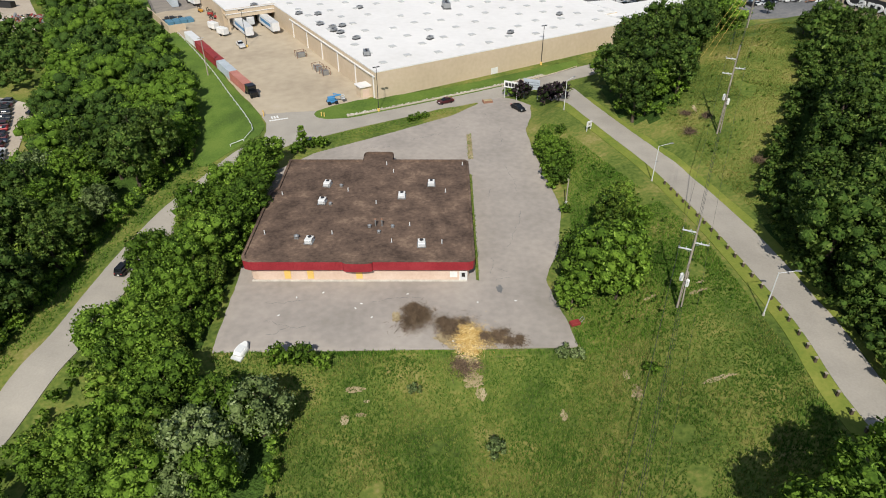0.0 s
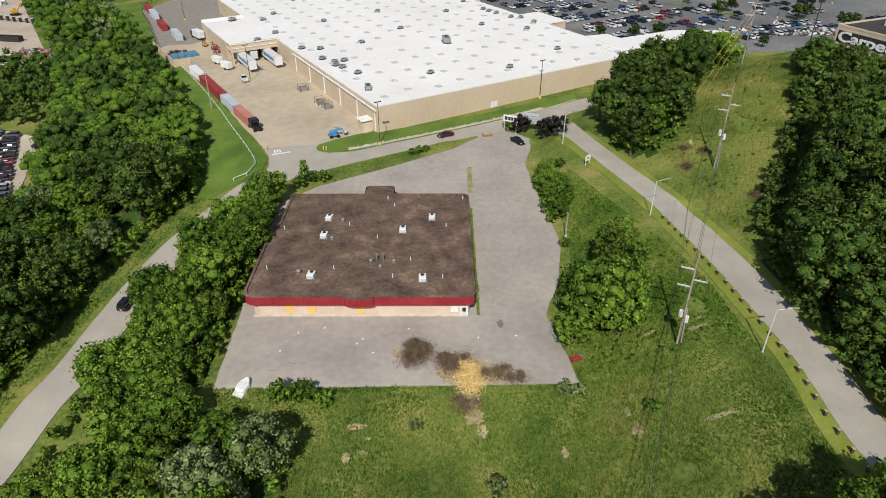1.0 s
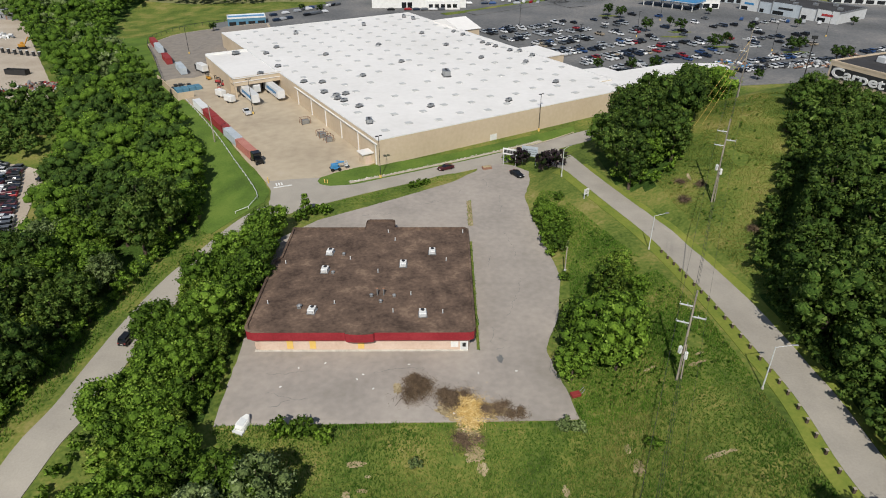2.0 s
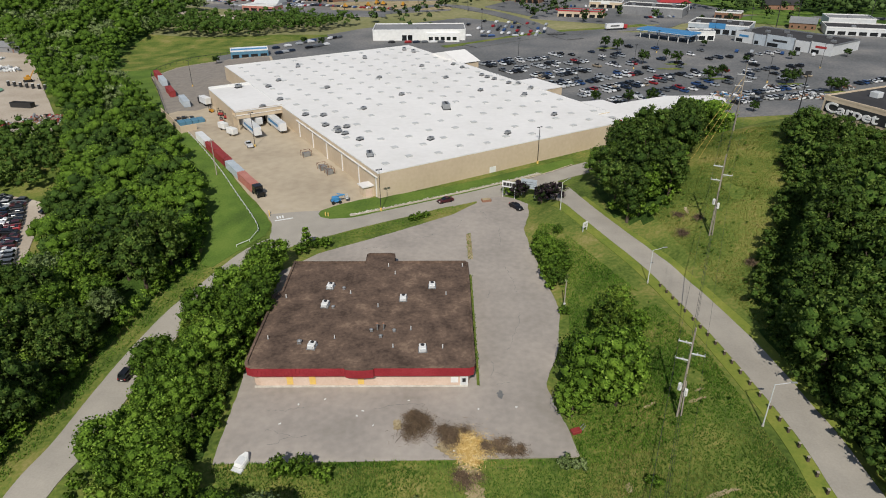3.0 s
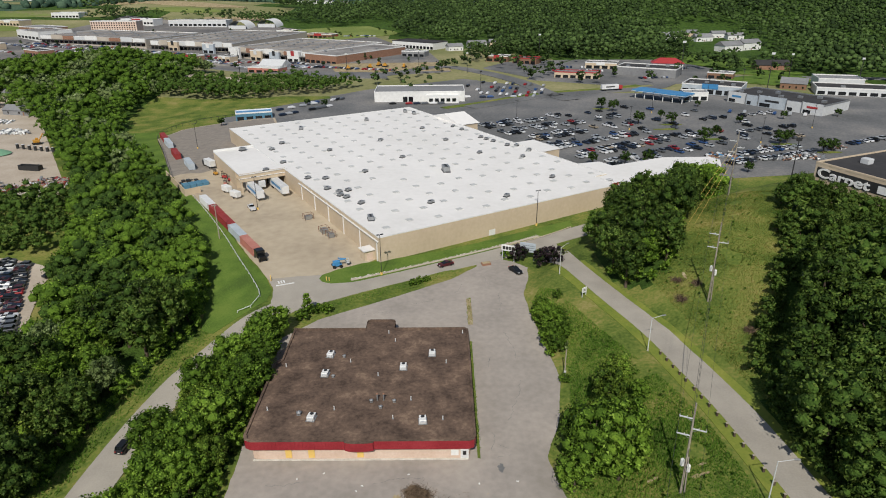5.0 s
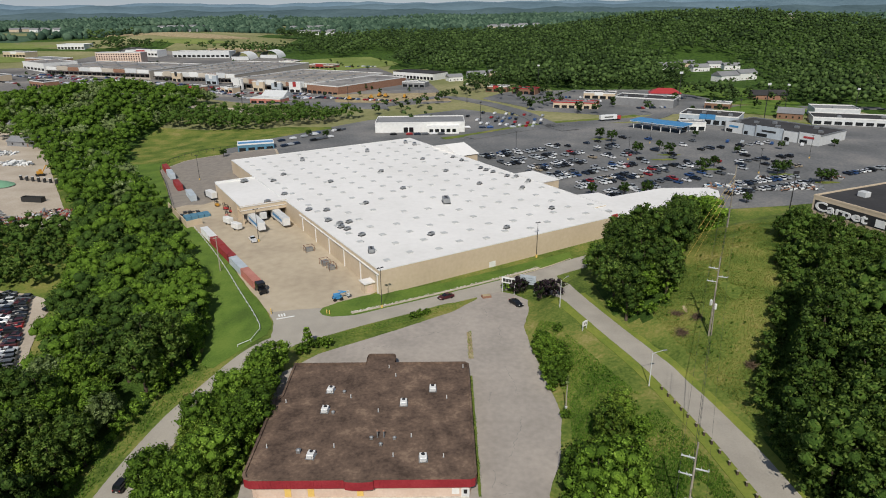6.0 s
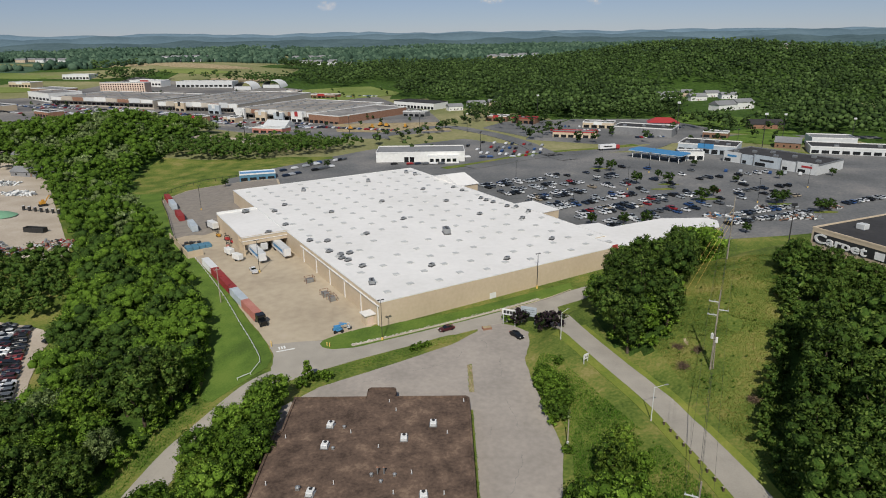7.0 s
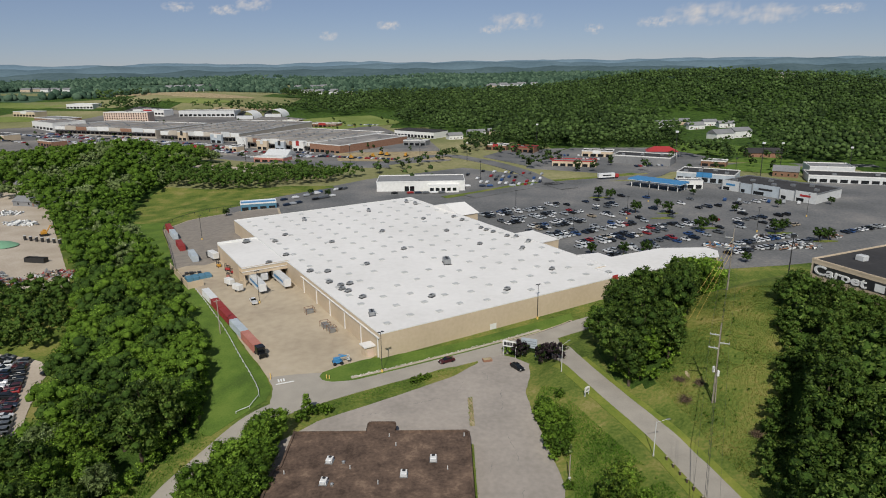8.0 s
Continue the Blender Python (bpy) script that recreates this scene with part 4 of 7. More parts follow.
# ---- far woodland, shrub banks and the hills ----
def woodland(name, places, label, sub, rise):
    """Many crowns in one mesh; each place is x, y, radius."""
    r = np.random.RandomState(5)
    v, f = (ICO1, ICO2)[sub]
    vs, fs = [], []
    for k, (x, y, rad) in enumerate(places):
        sc = rad * np.array([r.uniform(0.85, 1.15), r.uniform(0.85, 1.15), r.uniform(0.8, 1.25)])
        lump = v * (1 + 0.2 * r.normal(size=(len(v), 1))) * sc
        vs.append(lump + np.array([x, y, on_ground(x, y) + rad * rise]))
        fs.append(f + k * len(v))
    ob = new(name, mesh_of(name, np.concatenate(vs).tolist(), np.concatenate(fs).tolist(), M["leaf_hill_haze"], smooth=True))
    return tagged(ob, label, "woodland", kind="stuff")


def leafy_wood(name, places, label, mat, lobes=9, sprays=46, size=0.34, core=None):
    """Crowns with loose sprays, joined, for woods at middle distance."""
    r = np.random.RandomState(11)
    out = []
    for x, y, rad in places:
        z = on_ground(x, y)
        for q in range(lobes):
            a, w = q * 2.4 + r.uniform(0, 1), rad * (0.15 + 0.6 * (q / lobes) ** 0.5)
            c = np.array([x + w * math.cos(a), y + w * math.sin(a), z + rad * (1.95 - 1.05 * q / lobes) * r.uniform(0.85, 1.12)])
            out.append(clump(c, rad * r.uniform(0.26, 0.5), sprays, size, r, ICO1))
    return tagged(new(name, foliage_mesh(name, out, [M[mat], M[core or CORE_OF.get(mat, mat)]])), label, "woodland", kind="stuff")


rest = [p for p in west_all if p not in near_west]
mid_west = [(x, y, rng.uniform(3.2, 5.2)) for x, y in rest if y < 250 and x > -160]
leafy_wood("west_woodland", [p for p in mid_west if noise.noise(Vector((p[0] * 0.09, p[1] * 0.09, 4.0))) < 0.02], "dense green deciduous woodland in full leaf", "leaf_a", 16, 26, 0.31)
leafy_wood("west_woodland", [p for p in mid_west if noise.noise(Vector((p[0] * 0.09, p[1] * 0.09, 4.0))) >= 0.02], "darker green deciduous woodland in full leaf", "leaf_dark", 16, 26, 0.31)
far_west = [p for p in rest if p[1] >= 250 or p[0] <= -160]
leafy_wood("hill_wood", [(x, y, rng.uniform(3.6, 6.4)) for x, y in far_west if noise.noise(Vector((x * 0.05, y * 0.05, 2.0))) < 0.18 and rng.random() < 0.85], "dense green deciduous woodland on a low hill", "leaf_a", 7, 9, 0.55)
leafy_wood("hill_wood", [(x, y, rng.uniform(3.2, 5.2)) for x, y in far_west if noise.noise(Vector((x * 0.05, y * 0.05, 2.0))) >= 0.18], "paler grey-green trees on a low hill", "leaf_b", 7, 9, 0.55)
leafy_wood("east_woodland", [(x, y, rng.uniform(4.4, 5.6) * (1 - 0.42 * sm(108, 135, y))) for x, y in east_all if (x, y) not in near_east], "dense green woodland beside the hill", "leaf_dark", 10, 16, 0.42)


def along(poly, gap, inset):
    """Places along an outline, a little inside it."""
    out = []
    for (ax, ay), (bx, by) in zip(poly, poly[1:]):
        d = math.hypot(bx - ax, by - ay)
        for k in range(int(d / gap)):
            t = (k + rng.random()) * gap / d
            out.append((ax + (bx - ax) * t + rng.uniform(-inset, inset), ay + (by - ay) * t + rng.uniform(-inset, inset)))
    return out


leafy_wood("undergrowth", [(x, y, rng.uniform(1.1, 2.0)) for x, y in along(E_WOOD[:9], 1.2, 1.0) + along([(p[0] + 2.2, p[1]) for p in E_WOOD[:9]], 1.8, 1.2)], "bushes along the wood edge, green darkened for shade", "leaf_dark", 4, 22, 0.27)
leafy_wood("undergrowth", [(x, y, rng.uniform(1.0, 2.0)) for x, y in along(W_WOOD[1:12], 1.6, 1.0) if y < 330], "green bushes along the wood edge", "leaf_a", 4, 22, 0.27)
leafy_wood("undergrowth", [(x, y, rng.uniform(0.8, 1.5)) for x, y in along(HEDGE[1:7], 1.4, 0.7) + along(SOUTH_WEST[1:6], 1.6, 0.8) + along([(-53.4, 98), (-54.6, 86), (-55.6, 74), (-57.6, 64), (-59.6, 50)], 1.3, 1.0) if not (-37 < x < -26 and y > 62)], "green bushes at the hedge foot", "leaf_a", 4, 22, 0.25)
leafy_wood("undergrowth", [(x, y, rng.uniform(1.0, 1.9)) for x, y in along(COPSE[:7], 1.6, 0.8)], "green bushes at the copse foot", "leaf_a", 4, 22, 0.27)
BANK = [(-250, 470), (-195, 440), (-130, 425), (-85, 440), (-60, 470), (-110, 490), (-135, 474), (-190, 486)]
leafy_wood("bank_woodland", [(x, y, rng.uniform(2.8, 5.2)) for x, y in scatter(BANK, 5.6)], "scrubby green bank below the retail park", "leaf_dark", 5, 12, 0.45)

HOUSES = [(308, 694), (318, 860), (343, 853), (13, 702), (40, 733), (262, 540), (298, 830), (262, 690), (360, 800)]
HAMLETS = [(-560, 1480), (-900, 1500), (-250, 1380), (-340, 1720), (-700, 1800), (150, 1500)]
FIELDS = [(x, y - 20, 75) for x, y in HAMLETS] + [(-150, 915, 92), (-110, 985, 50), (-215, 1000, 50), (238, 600, 48), (246, 486, 40), (285, 660, 42), (300, 676, 36), (268, 780, 30), (290, 772, 34), (320, 768, 30), (292, 748, 26), (-680, 1120, 90), (-610, 950, 70), (-430, 1180, 100), (262, 590, 36), (262, 530, 24), (150, 540, 30), (620, 1180, 60), (-430, 1290, 120), (-300, 1150, 75), (300, 690, 36), (296, 655, 26), (318, 850, 44), (310, 806, 30), (345, 790, 32), (280, 880, 26), (30, 720, 30), (13, 705, 20), (120, 500, 50), (180, 520, 40), (150, 570, 50), (245, 452, 30), (285, 460, 34), (700, 1400, 90), (-800, 1900, 160), (-640, 1080, 100), (-860, 1330, 120)]


def open_field(x, y):
    return any((x - a) ** 2 + (y - b) ** 2 < c * c for a, b, c in FIELDS)


def hill_places(n, lo, hi, r0, r1):
    out = []
    while len(out) < n:
        d = math.sqrt(rng.uniform(lo * lo, hi * hi))
        a = rng.uniform(-0.7, 0.7)
        x, y = d * math.sin(a), d * math.cos(a)
        if not wooded(x, y) or open_field(x, y) or inside(x, y, W_WOOD):
            continue
        out.append((x, y, rng.uniform(r0, r1)))
    return out


leafy_wood("ridge_woodland", hill_places(7200, 440, 1350, 5.0, 8.4), "wooded ridge of dense green trees behind the shops", "leaf_far", 3, 3, 0.9, "leaf_far")
woodland("hill_woodland", hill_places(13000, 1350, 2900, 4.5, 8.5), "wooded rolling hills, tree green cooled for distance haze", 0, 0.55)


# ---- rough grass ----
def tufts(name, poly, per_m2, tall, label, seed, mat="blade"):
    r = np.random.RandomState(seed)
    x0, x1 = min(p[0] for p in poly), max(p[0] for p in poly)
    y0, y1 = min(p[1] for p in poly), max(p[1] for p in poly)
    vs, fs = [], []
    for _ in range(int((x1 - x0) * (y1 - y0) * per_m2)):
        x, y = r.uniform(x0, x1), r.uniform(y0, y1)
        if not inside(x, y, poly) or noise.noise(Vector((x * 0.2, y * 0.2, 3.3))) < -0.5:
            continue
        z = on_ground(x, y)
        h = tall * r.uniform(0.5, 1.2) * (1 + 0.6 * noise.noise(Vector((x * 0.09, y * 0.09, 8.8))))
        for k in range(3):
            a = r.uniform(0, 6.28)
            dx, dy = math.cos(a), math.sin(a)
            w, l = 0.06 + 0.05 * r.rand(), h * r.uniform(0.3, 0.7)
            i = len(vs)
            vs += [(x - dy * w, y + dx * w, z - 0.05), (x + dy * w, y - dx * w, z - 0.05), (x + dx * l * 1.1, y + dy * l * 1.1, z + h)]
            fs.append((i, i + 1, i + 2))
    return tagged(new(name, mesh_of(name, vs, fs, M[mat])), label, "grass", kind="stuff")


tufts("meadow_grass", [(-22, 42), (47, 42), (46.5, 60), (45, 71.8), (-36, 71.5), (-22, 56)], 22.0, 0.34, "tall rough meadow grass and weeds", 1, "blade_dry")
tufts("field_grass", [(21.5, 71.2), (45.5, 71.2), (44.5, 88), (42, 100), (38, 112), (33, 128), (28, 146), (25, 150), (22.8, 146), (24.6, 130), (26, 113), (24, 100), (20, 90)], 20.0, 0.36, "tall rough field grass beside the car park", 2)
tufts("hill_grass", [(56, 92), (62, 104), (70, 118), (80, 136), (86, 150), (92, 168), (72, 176), (60, 150), (50, 140), (52, 126)], 15.0, 0.22, "tall dry grass on the hillside", 3, "blade_hill")
tufts("verge_grass", [(-67, 80), (-64.5, 102), (-61, 119), (-55, 132), (-58, 140), (-63, 136), (-68, 120), (-72, 102), (-75, 86), (-74, 70), (-70, 70)], 5.0, 0.45, "rough grass along the wood edge", 4)
tufts("bank_grass", [(-37, 138.2), (-26, 143.8), (-12, 151), (0, 159), (3, 162.5), (-1, 161.8), (-12, 154.4), (-26, 147), (-36, 141)], 6.0, 0.5, "long grass on the roadside bank", 5)
tufts("strip_weeds", [(5.75, 133.8), (6.95, 133.8), (6.95, 146.7), (5.75, 146.7)], 14.0, 0.35, "dry weeds in the planting strip", 6, "blade_dry")
tufts("wall_weeds", [(5.7, 90), (6.5, 90), (6.4, 127), (5.8, 127)], 14.0, 0.4, "weeds at the foot of the shop wall", 7, "blade_dry")
tufts("lot_edge_weeds", [(-35, 71.3), (21, 72.0), (21.6, 73.2), (20.9, 78.4), (20.6, 72.9), (-35, 72.3)], 14.0, 0.5, "ragged weeds along the asphalt edge", 8)


# leafy weeds that stand above the grass
def weeds(poly, n, seed, mat, label, r0=0.3, r1=0.75):
    r = random.Random(seed)
    x0, x1 = min(p[0] for p in poly), max(p[0] for p in poly)
    y0, y1 = min(p[1] for p in poly), max(p[1] for p in poly)
    out = []
    while len(out) < n:
        x, y = r.uniform(x0, x1), r.uniform(y0, y1)
        if inside(x, y, poly) and noise.noise(Vector((x * 0.13, y * 0.13, seed))) > r.uniform(-0.5, 0.35):
            out.append((x, y, r.uniform(r0, r1) * 0.6))
    leafy_wood("weeds", out, label, mat, 2, 9, 0.2)


weeds([(23, 74), (45, 74), (44, 88), (40, 104), (30, 132), (26, 140), (26, 112), (22, 92)], 240, 4, "leaf_weed", "leafy green weeds in the field", 0.25, 0.7)
weeds([(57, 96), (62, 104), (70, 118), (80, 136), (86, 150), (90, 164), (72, 172), (60, 150), (52, 138), (54, 126)], 90, 5, "leaf_weed", "leafy weeds on the hillside", 0.25, 0.6)


# ---- vehicles ----
def shell(bm, rows):
    """A closed body from cross-sections along x: x, half width, bottom, top."""
    prev = None
    for x, w, z0, z1 in rows:
        cur = [bm.verts.new(c) for c in ((x, -w, z0), (x, w, z0), (x, w, z0 + 0.65 * (z1 - z0)), (x, w * 0.86, z1), (x, -w * 0.86, z1), (x, -w, z0 + 0.65 * (z1 - z0)))]
        if prev:
            for i in range(6):
                bm.faces.new((prev[i], prev[(i + 1) % 6], cur[(i + 1) % 6], cur[i]))
        else:
            bm.faces.new(cur[::-1])
        prev = cur
    bm.faces.new(prev)
    return bm


PAINTS = {"black": "17181a", "white": "d5d6d6", "silver": "a3a7aa", "grey": "585c60", "blue": "2c4a78", "red": "8c1f22", "dark_blue": "1e2a3c", "maroon": "4a1c20", "tan": "9a8d78", "yellow": "c9a532"}
PAINT = {k: plain("car_paint_" + k, v, 0.28, 0.2, 0.04, 0.6) for k, v in PAINTS.items()}


def car_maker(kind, colour, detail=False):
    def make(m):
        words = {"sedan": "saloon car", "suv": "sport utility vehicle", "pickup": "pickup truck"}[kind]
        c = root("car", m, colour.replace("_", " ") + " " + words + " standing on asphalt", "car", "parked cars")
        p = PAINT[colour]
        bm = bmesh.new()
        g = bmesh.new()
        if kind == "sedan":
            shell(bm, [(-2.3, 0.75, 0.4, 0.8), (-2.1, 0.88, 0.28, 0.98), (-1.0, 0.91, 0.25, 1.0), (0.9, 0.91, 0.25, 0.96), (2.0, 0.87, 0.28, 0.82), (2.3, 0.72, 0.36, 0.7)])
            shell(g, [(-1.75, 0.72, 0.93, 0.99), (-1.0, 0.74, 0.93, 1.4), (0.1, 0.74, 0.93, 1.42), (1.05, 0.72, 0.9, 0.97)])
            box(bm, -0.98, 0.08, -0.6, 0.6, 1.4, 1.445, 0.02)
            wx, wr = 1.38, 0.32
        elif kind == "suv":
            shell(bm, [(-2.35, 0.82, 0.45, 1.0), (-2.2, 0.94, 0.35, 1.15), (0.8, 0.95, 0.32, 1.14), (2.1, 0.92, 0.35, 1.02), (2.35, 0.8, 0.42, 0.85)])
            shell(g, [(-2.2, 0.8, 1.1, 1.2), (-1.95, 0.8, 1.1, 1.72), (0.15, 0.8, 1.1, 1.74), (1.1, 0.78, 1.08, 1.16)])
            box(bm, -1.98, 0.12, -0.68, 0.68, 1.72, 1.79, 0.03)
            wx, wr = 1.42, 0.37
        else:
            shell(bm, [(-2.8, 0.9, 0.5, 1.05), (-0.6, 0.95, 0.42, 1.1), (1.4, 0.95, 0.4, 1.12), (2.5, 0.93, 0.42, 1.08), (2.8, 0.82, 0.48, 0.95)])
            shell(g, [(-0.62, 0.8, 1.05, 1.15), (-0.5, 0.8, 1.05, 1.75), (0.8, 0.8, 1.05, 1.77), (1.5, 0.78, 1.05, 1.15)])
            box(bm, -0.5, 0.78, -0.68, 0.68, 1.75, 1.81, 0.03)
            box(bm, -2.75, -0.65, -0.93, -0.85, 1.08, 1.28)
            box(bm, -2.75, -0.65, 0.85, 0.93, 1.08, 1.28)
            wx, wr = 1.75, 0.4
        b = part("body", bm, p, c, smooth=False)
        part("glasshouse", g, M["glass_dark"], c, "dark tinted windows")
        for sx in (-1, 1):
            for sy in (-1, 1):
                w = part("wheel", wheel_mesh(wr), None, c)
                w.location = (sx * wx, sy * 0.83, wr)
        if detail:
            for sy in (-1, 1):
                part("headlight", boxes((2.18, 2.36, sy * 0.62 - 0.16, sy * 0.62 + 0.16, 0.62, 0.78)), M["steel_white"], b, "clear headlight")
                part("tail_light", boxes((-2.36, -2.2, sy * 0.66 - 0.12, sy * 0.66 + 0.12, 0.72, 0.95)), M["red_paint"], b, "red tail light")
            part("number_plate", boxes((-2.39, -2.34, -0.22, 0.22, 0.52, 0.66)), M["white_paint"], b)
            part("bumper", boxes((-2.42, -2.25, -0.8, 0.8, 0.38, 0.52), (2.25, 2.4, -0.75, 0.75, 0.36, 0.5)), M["black"], b)
        return c
    return make


WHEELS = {}


def wheel_mesh(r):
    if r not in WHEELS:
        bm = bmesh.new()
        rod(bm, (0, -0.12, 0), (0, 0.12, 0), r, seg=9)
        rod(bm, (0, -0.13, 0), (0, 0.13, 0), r * 0.55, seg=5)
        WHEELS[r] = to_mesh("wheel", bm, M["rubber"])
    return WHEELS[r]


def car(kind, colour, x, y, turn, lift=0.14, detail=False):
    return spawn(("car", kind, colour, detail), car_maker(kind, colour, detail), pose(x, y, on_ground(x, y) + lift, 0, 0, turn))


car("suv", "black", -59.4, 97.0, 82, 0.17, True)
car("sedan", "maroon", 0.6, 166.6, 209, 0.17, True)
car("sedan", "black", 20.0, 162.2, -58, 0.12, True)
COLOURS = ["black", "black", "grey", "grey", "silver", "white", "white", "white", "white", "black", "dark_blue", "silver", "black", "tan", "black", "dark_blue", "grey", "silver", "white", "grey", "black", "white", "silver", "blue", "red", "black", "white", "grey"]
made = 0
AISLE = math.degrees(math.atan2(SV.y, SV.x))
for row in range(9):
    v0 = 34 + row * 17.5
    for side in (0, 1):
        for k in range(44):
            u, v = 122 + k * 2.9, v0 + side * 5.6
            p = SO + SU * u + SV * v
            near = sm(260, 120, u) * (0.95 if row > 0 else 0.8)
            if rng.random() > 0.12 + 0.72 * near * near or not inside(p.x, p.y, LOT_NORTH) or made >= 175 or k % 15 == 14:
                continue
            car(rng.choice(("sedan", "sedan", "suv", "pickup")), rng.choice(COLOURS), p.x, p.y, AISLE + (0 if rng.random() < 0.6 else 180) + rng.uniform(-2, 2))
            made += 1
FAR_CARS = []
for x0, y0, dx, dy, n, turn in ((-100, 384, 2.8, 3.2, 9, 40), (-92, 372, 2.8, 3.2, 9, 40), (-82, 408, 2.4, 2.0, 8, 60), (-36, 404, 5.0, 0, 9, 10), (16, 425, 5, 0, 7, 4), (20, 455, 4.2, -1.6, 12, 70), (18, 470, 4.2, -1.6, 13, 70), (30, 485, 4.2, -1.6, 11, 70), (26, 440, 4.2, -1.6, 9, 70), (121, 264, 2.7, 1.1, 17, 112), (125, 276, 2.7, 1.1, 15, 112), (160, 306, 3.0, 1.3, 7, 112), (190, 296, 2.9, 1.3, 9, 112), (150, 322, 5.2, 1.9, 7, 112), (142, 352, 6.3, 2.2, 8, 112), (165, 372, 7.5, -2.2, 7, 60)):
    for k in range(n):
        if y0 > 365:
            FAR_CARS.append((x0 + dx * k, y0 + dy * k, turn + 90))
        elif rng.random() < 0.85:
            car(rng.choice(("sedan", "suv", "pickup")), rng.choice(COLOURS), x0 + dx * k, y0 + dy * k, turn + rng.uniform(-4, 4))


def container(colour, label):
    def make(m):
        c = root("shipping_container", m, label, "container", "row of containers")
        bm = boxes((-1.22, 1.22, -6.05, 6.05, 0.15, 2.7))
        part("body", bm, M[colour], c)
        rib = to_mesh("rib", boxes((-0.04, 0.04, -0.12, 0.12, 0.25, 2.6)), M[colour])
        for k in range(20):
            for s in (-1, 1):
                part("rib", rib, None, c).location = (s * 1.24, -5.6 + k * 0.59, 0)
        for s in (-1, 1):
            part("door", boxes((s * 0.61 - 0.56, s * 0.61 + 0.56, -6.1, -6.05, 0.25, 2.6)), M[colour], c)
        return c
    return make


YL = Vector((-0.557, 0.83))          # along the edge of the yard


def in_row(k, off=3.0, start=Vector((-56.0, 171.6))):
    q = start + YL * k + Vector((0.83, 0.557)) * off
    return q.x, q.y


ROW_TURN = math.degrees(math.atan2(YL.y, YL.x)) - 90
for k, colour, label in ((7.5, "container_salmon", "faded salmon steel container in the yard"), (19.5, "container_grey", "pale grey steel container in the yard"), (31, "container_red", "dull red steel shipping container"), (43, "container_red", "dull red steel shipping container"), (53, "trailer_white", "white steel storage box") ):
    x, y = in_row(k, 2.6)
    spawn(colour, container(colour, label), pose(x, y, on_ground(x, y) + 0.13, 0, 0, ROW_TURN))
for x, y, colour in ((-107.6, 266.5, "container_grey"), (-121.4, 287.5, "container_red"), (-133.0, 308.5, "container_grey"), (-140.6, 322, "container_red")):
    copy_thing(PROTO[colour], pose(x, y, on_ground(x, y) + 0.19, 0, 0, 30))


def trailer(m):
    c = root("semi_trailer", m, "white box semi-trailer backed to the dock", "trailer", "semi-trailers")
    part("box", boxes((-1.3, 1.3, 0, 15.5, 1.15, 4.0), bevel=0.04), M["trailer_white"], c)
    part("roof", boxes((-1.25, 1.25, 0.1, 15.4, 4.0, 4.03)), M["steel_white"], c)
    part("chassis", boxes((-0.5, 0.5, 0.3, 15.0, 0.85, 1.15)), M["metal_dark"], c)
    part("side_stripe", boxes((-1.32, -1.305, 2, 13, 2.2, 3.2), (1.305, 1.32, 2, 13, 2.2, 3.2)), M["blue_paint"], c, "blue livery panel")
    for y in (12.4, 13.7):
        for s in (-1, 1):
            part("wheel", wheel_mesh(0.52), None, c).matrix_basis = pose(s * 1.05, y, 0.52, 0, 0, 90)
    for s in (-1, 1):
        part("landing_leg", boxes((s * 0.6 - 0.08, s * 0.6 + 0.08, 3.4, 3.56, 0, 0.9)), M["metal_dark"], c)
    return c


for u in (-13.4, -4.2):
    p = store_at(u, 69.5, 0).translation
    spawn("trailer", trailer, store_at(u, 69.5, on_ground(p.x, p.y) + 0.13))


def box_truck(m):
    c = root("box_truck", m, "grey-white box truck standing in the loading yard", "truck", "yard trucks")
    b = part("box", boxes((-1.25, 1.25, 0, 6.4, 0.95, 3.5), bevel=0.05), M["trailer_white"], c)
    part("rear_door", boxes((-1.1, 1.1, -0.04, 0.0, 1.05, 3.35)), M["steel_white"], b)
    b = part("cab", boxes((-1.1, 1.1, 6.6, 8.6, 0.6, 2.5), bevel=0.12), M["metal_dark"], c, "dark cab")
    part("windscreen", boxes((-0.95, 0.95, 8.58, 8.64, 1.5, 2.3)), M["glass_dark"], b)
    part("chassis", boxes((-0.45, 0.45, 0.2, 8.2, 0.55, 0.95)), M["metal_dark"], c)
    for y in (1.6, 7.4):
        for s in (-1, 1):
            part("wheel", wheel_mesh(0.45), None, c).matrix_basis = pose(s * 0.98, y, 0.45, 0, 0, 90)
    return c


for u, v, turn in ((-18.6, 120.5, 10), (-9.1, 82.0, 0)):
    p = store_at(u, v, 0).translation
    spawn("box_truck", box_truck, store_at(u, v, on_ground(p.x, p.y) + 0.13, turn))


def plant_trailer(m):
    c = root("plant_trailer", m, "small white box trailer on two wheels", "trailer", "plant trailers")
    part("box", boxes((-1.1, 1.1, 0, 4.2, 0.6, 2.7), bevel=0.15), M["white_paint"], c)
    part("drawbar", rods(((-0.6, 4.2, 0.6), (0, 5.6, 0.5), 0.06), ((0.6, 4.2, 0.6), (0, 5.6, 0.5), 0.06), seg=6), M["metal_dark"], c)
    for s in (-1, 1):
        part("wheel", wheel_mesh(0.37), None, c).matrix_basis = pose(s * 1.0, 2.0, 0.37, 0, 0, 90)
    return c


for u, v, turn in ((-19.6, 76.5, 20), (-20.8, 84.5, 16)):
    p = store_at(u, v, 0).translation
    spawn("plant_trailer", plant_trailer, store_at(u, v, on_ground(p.x, p.y) + 0.13, turn))


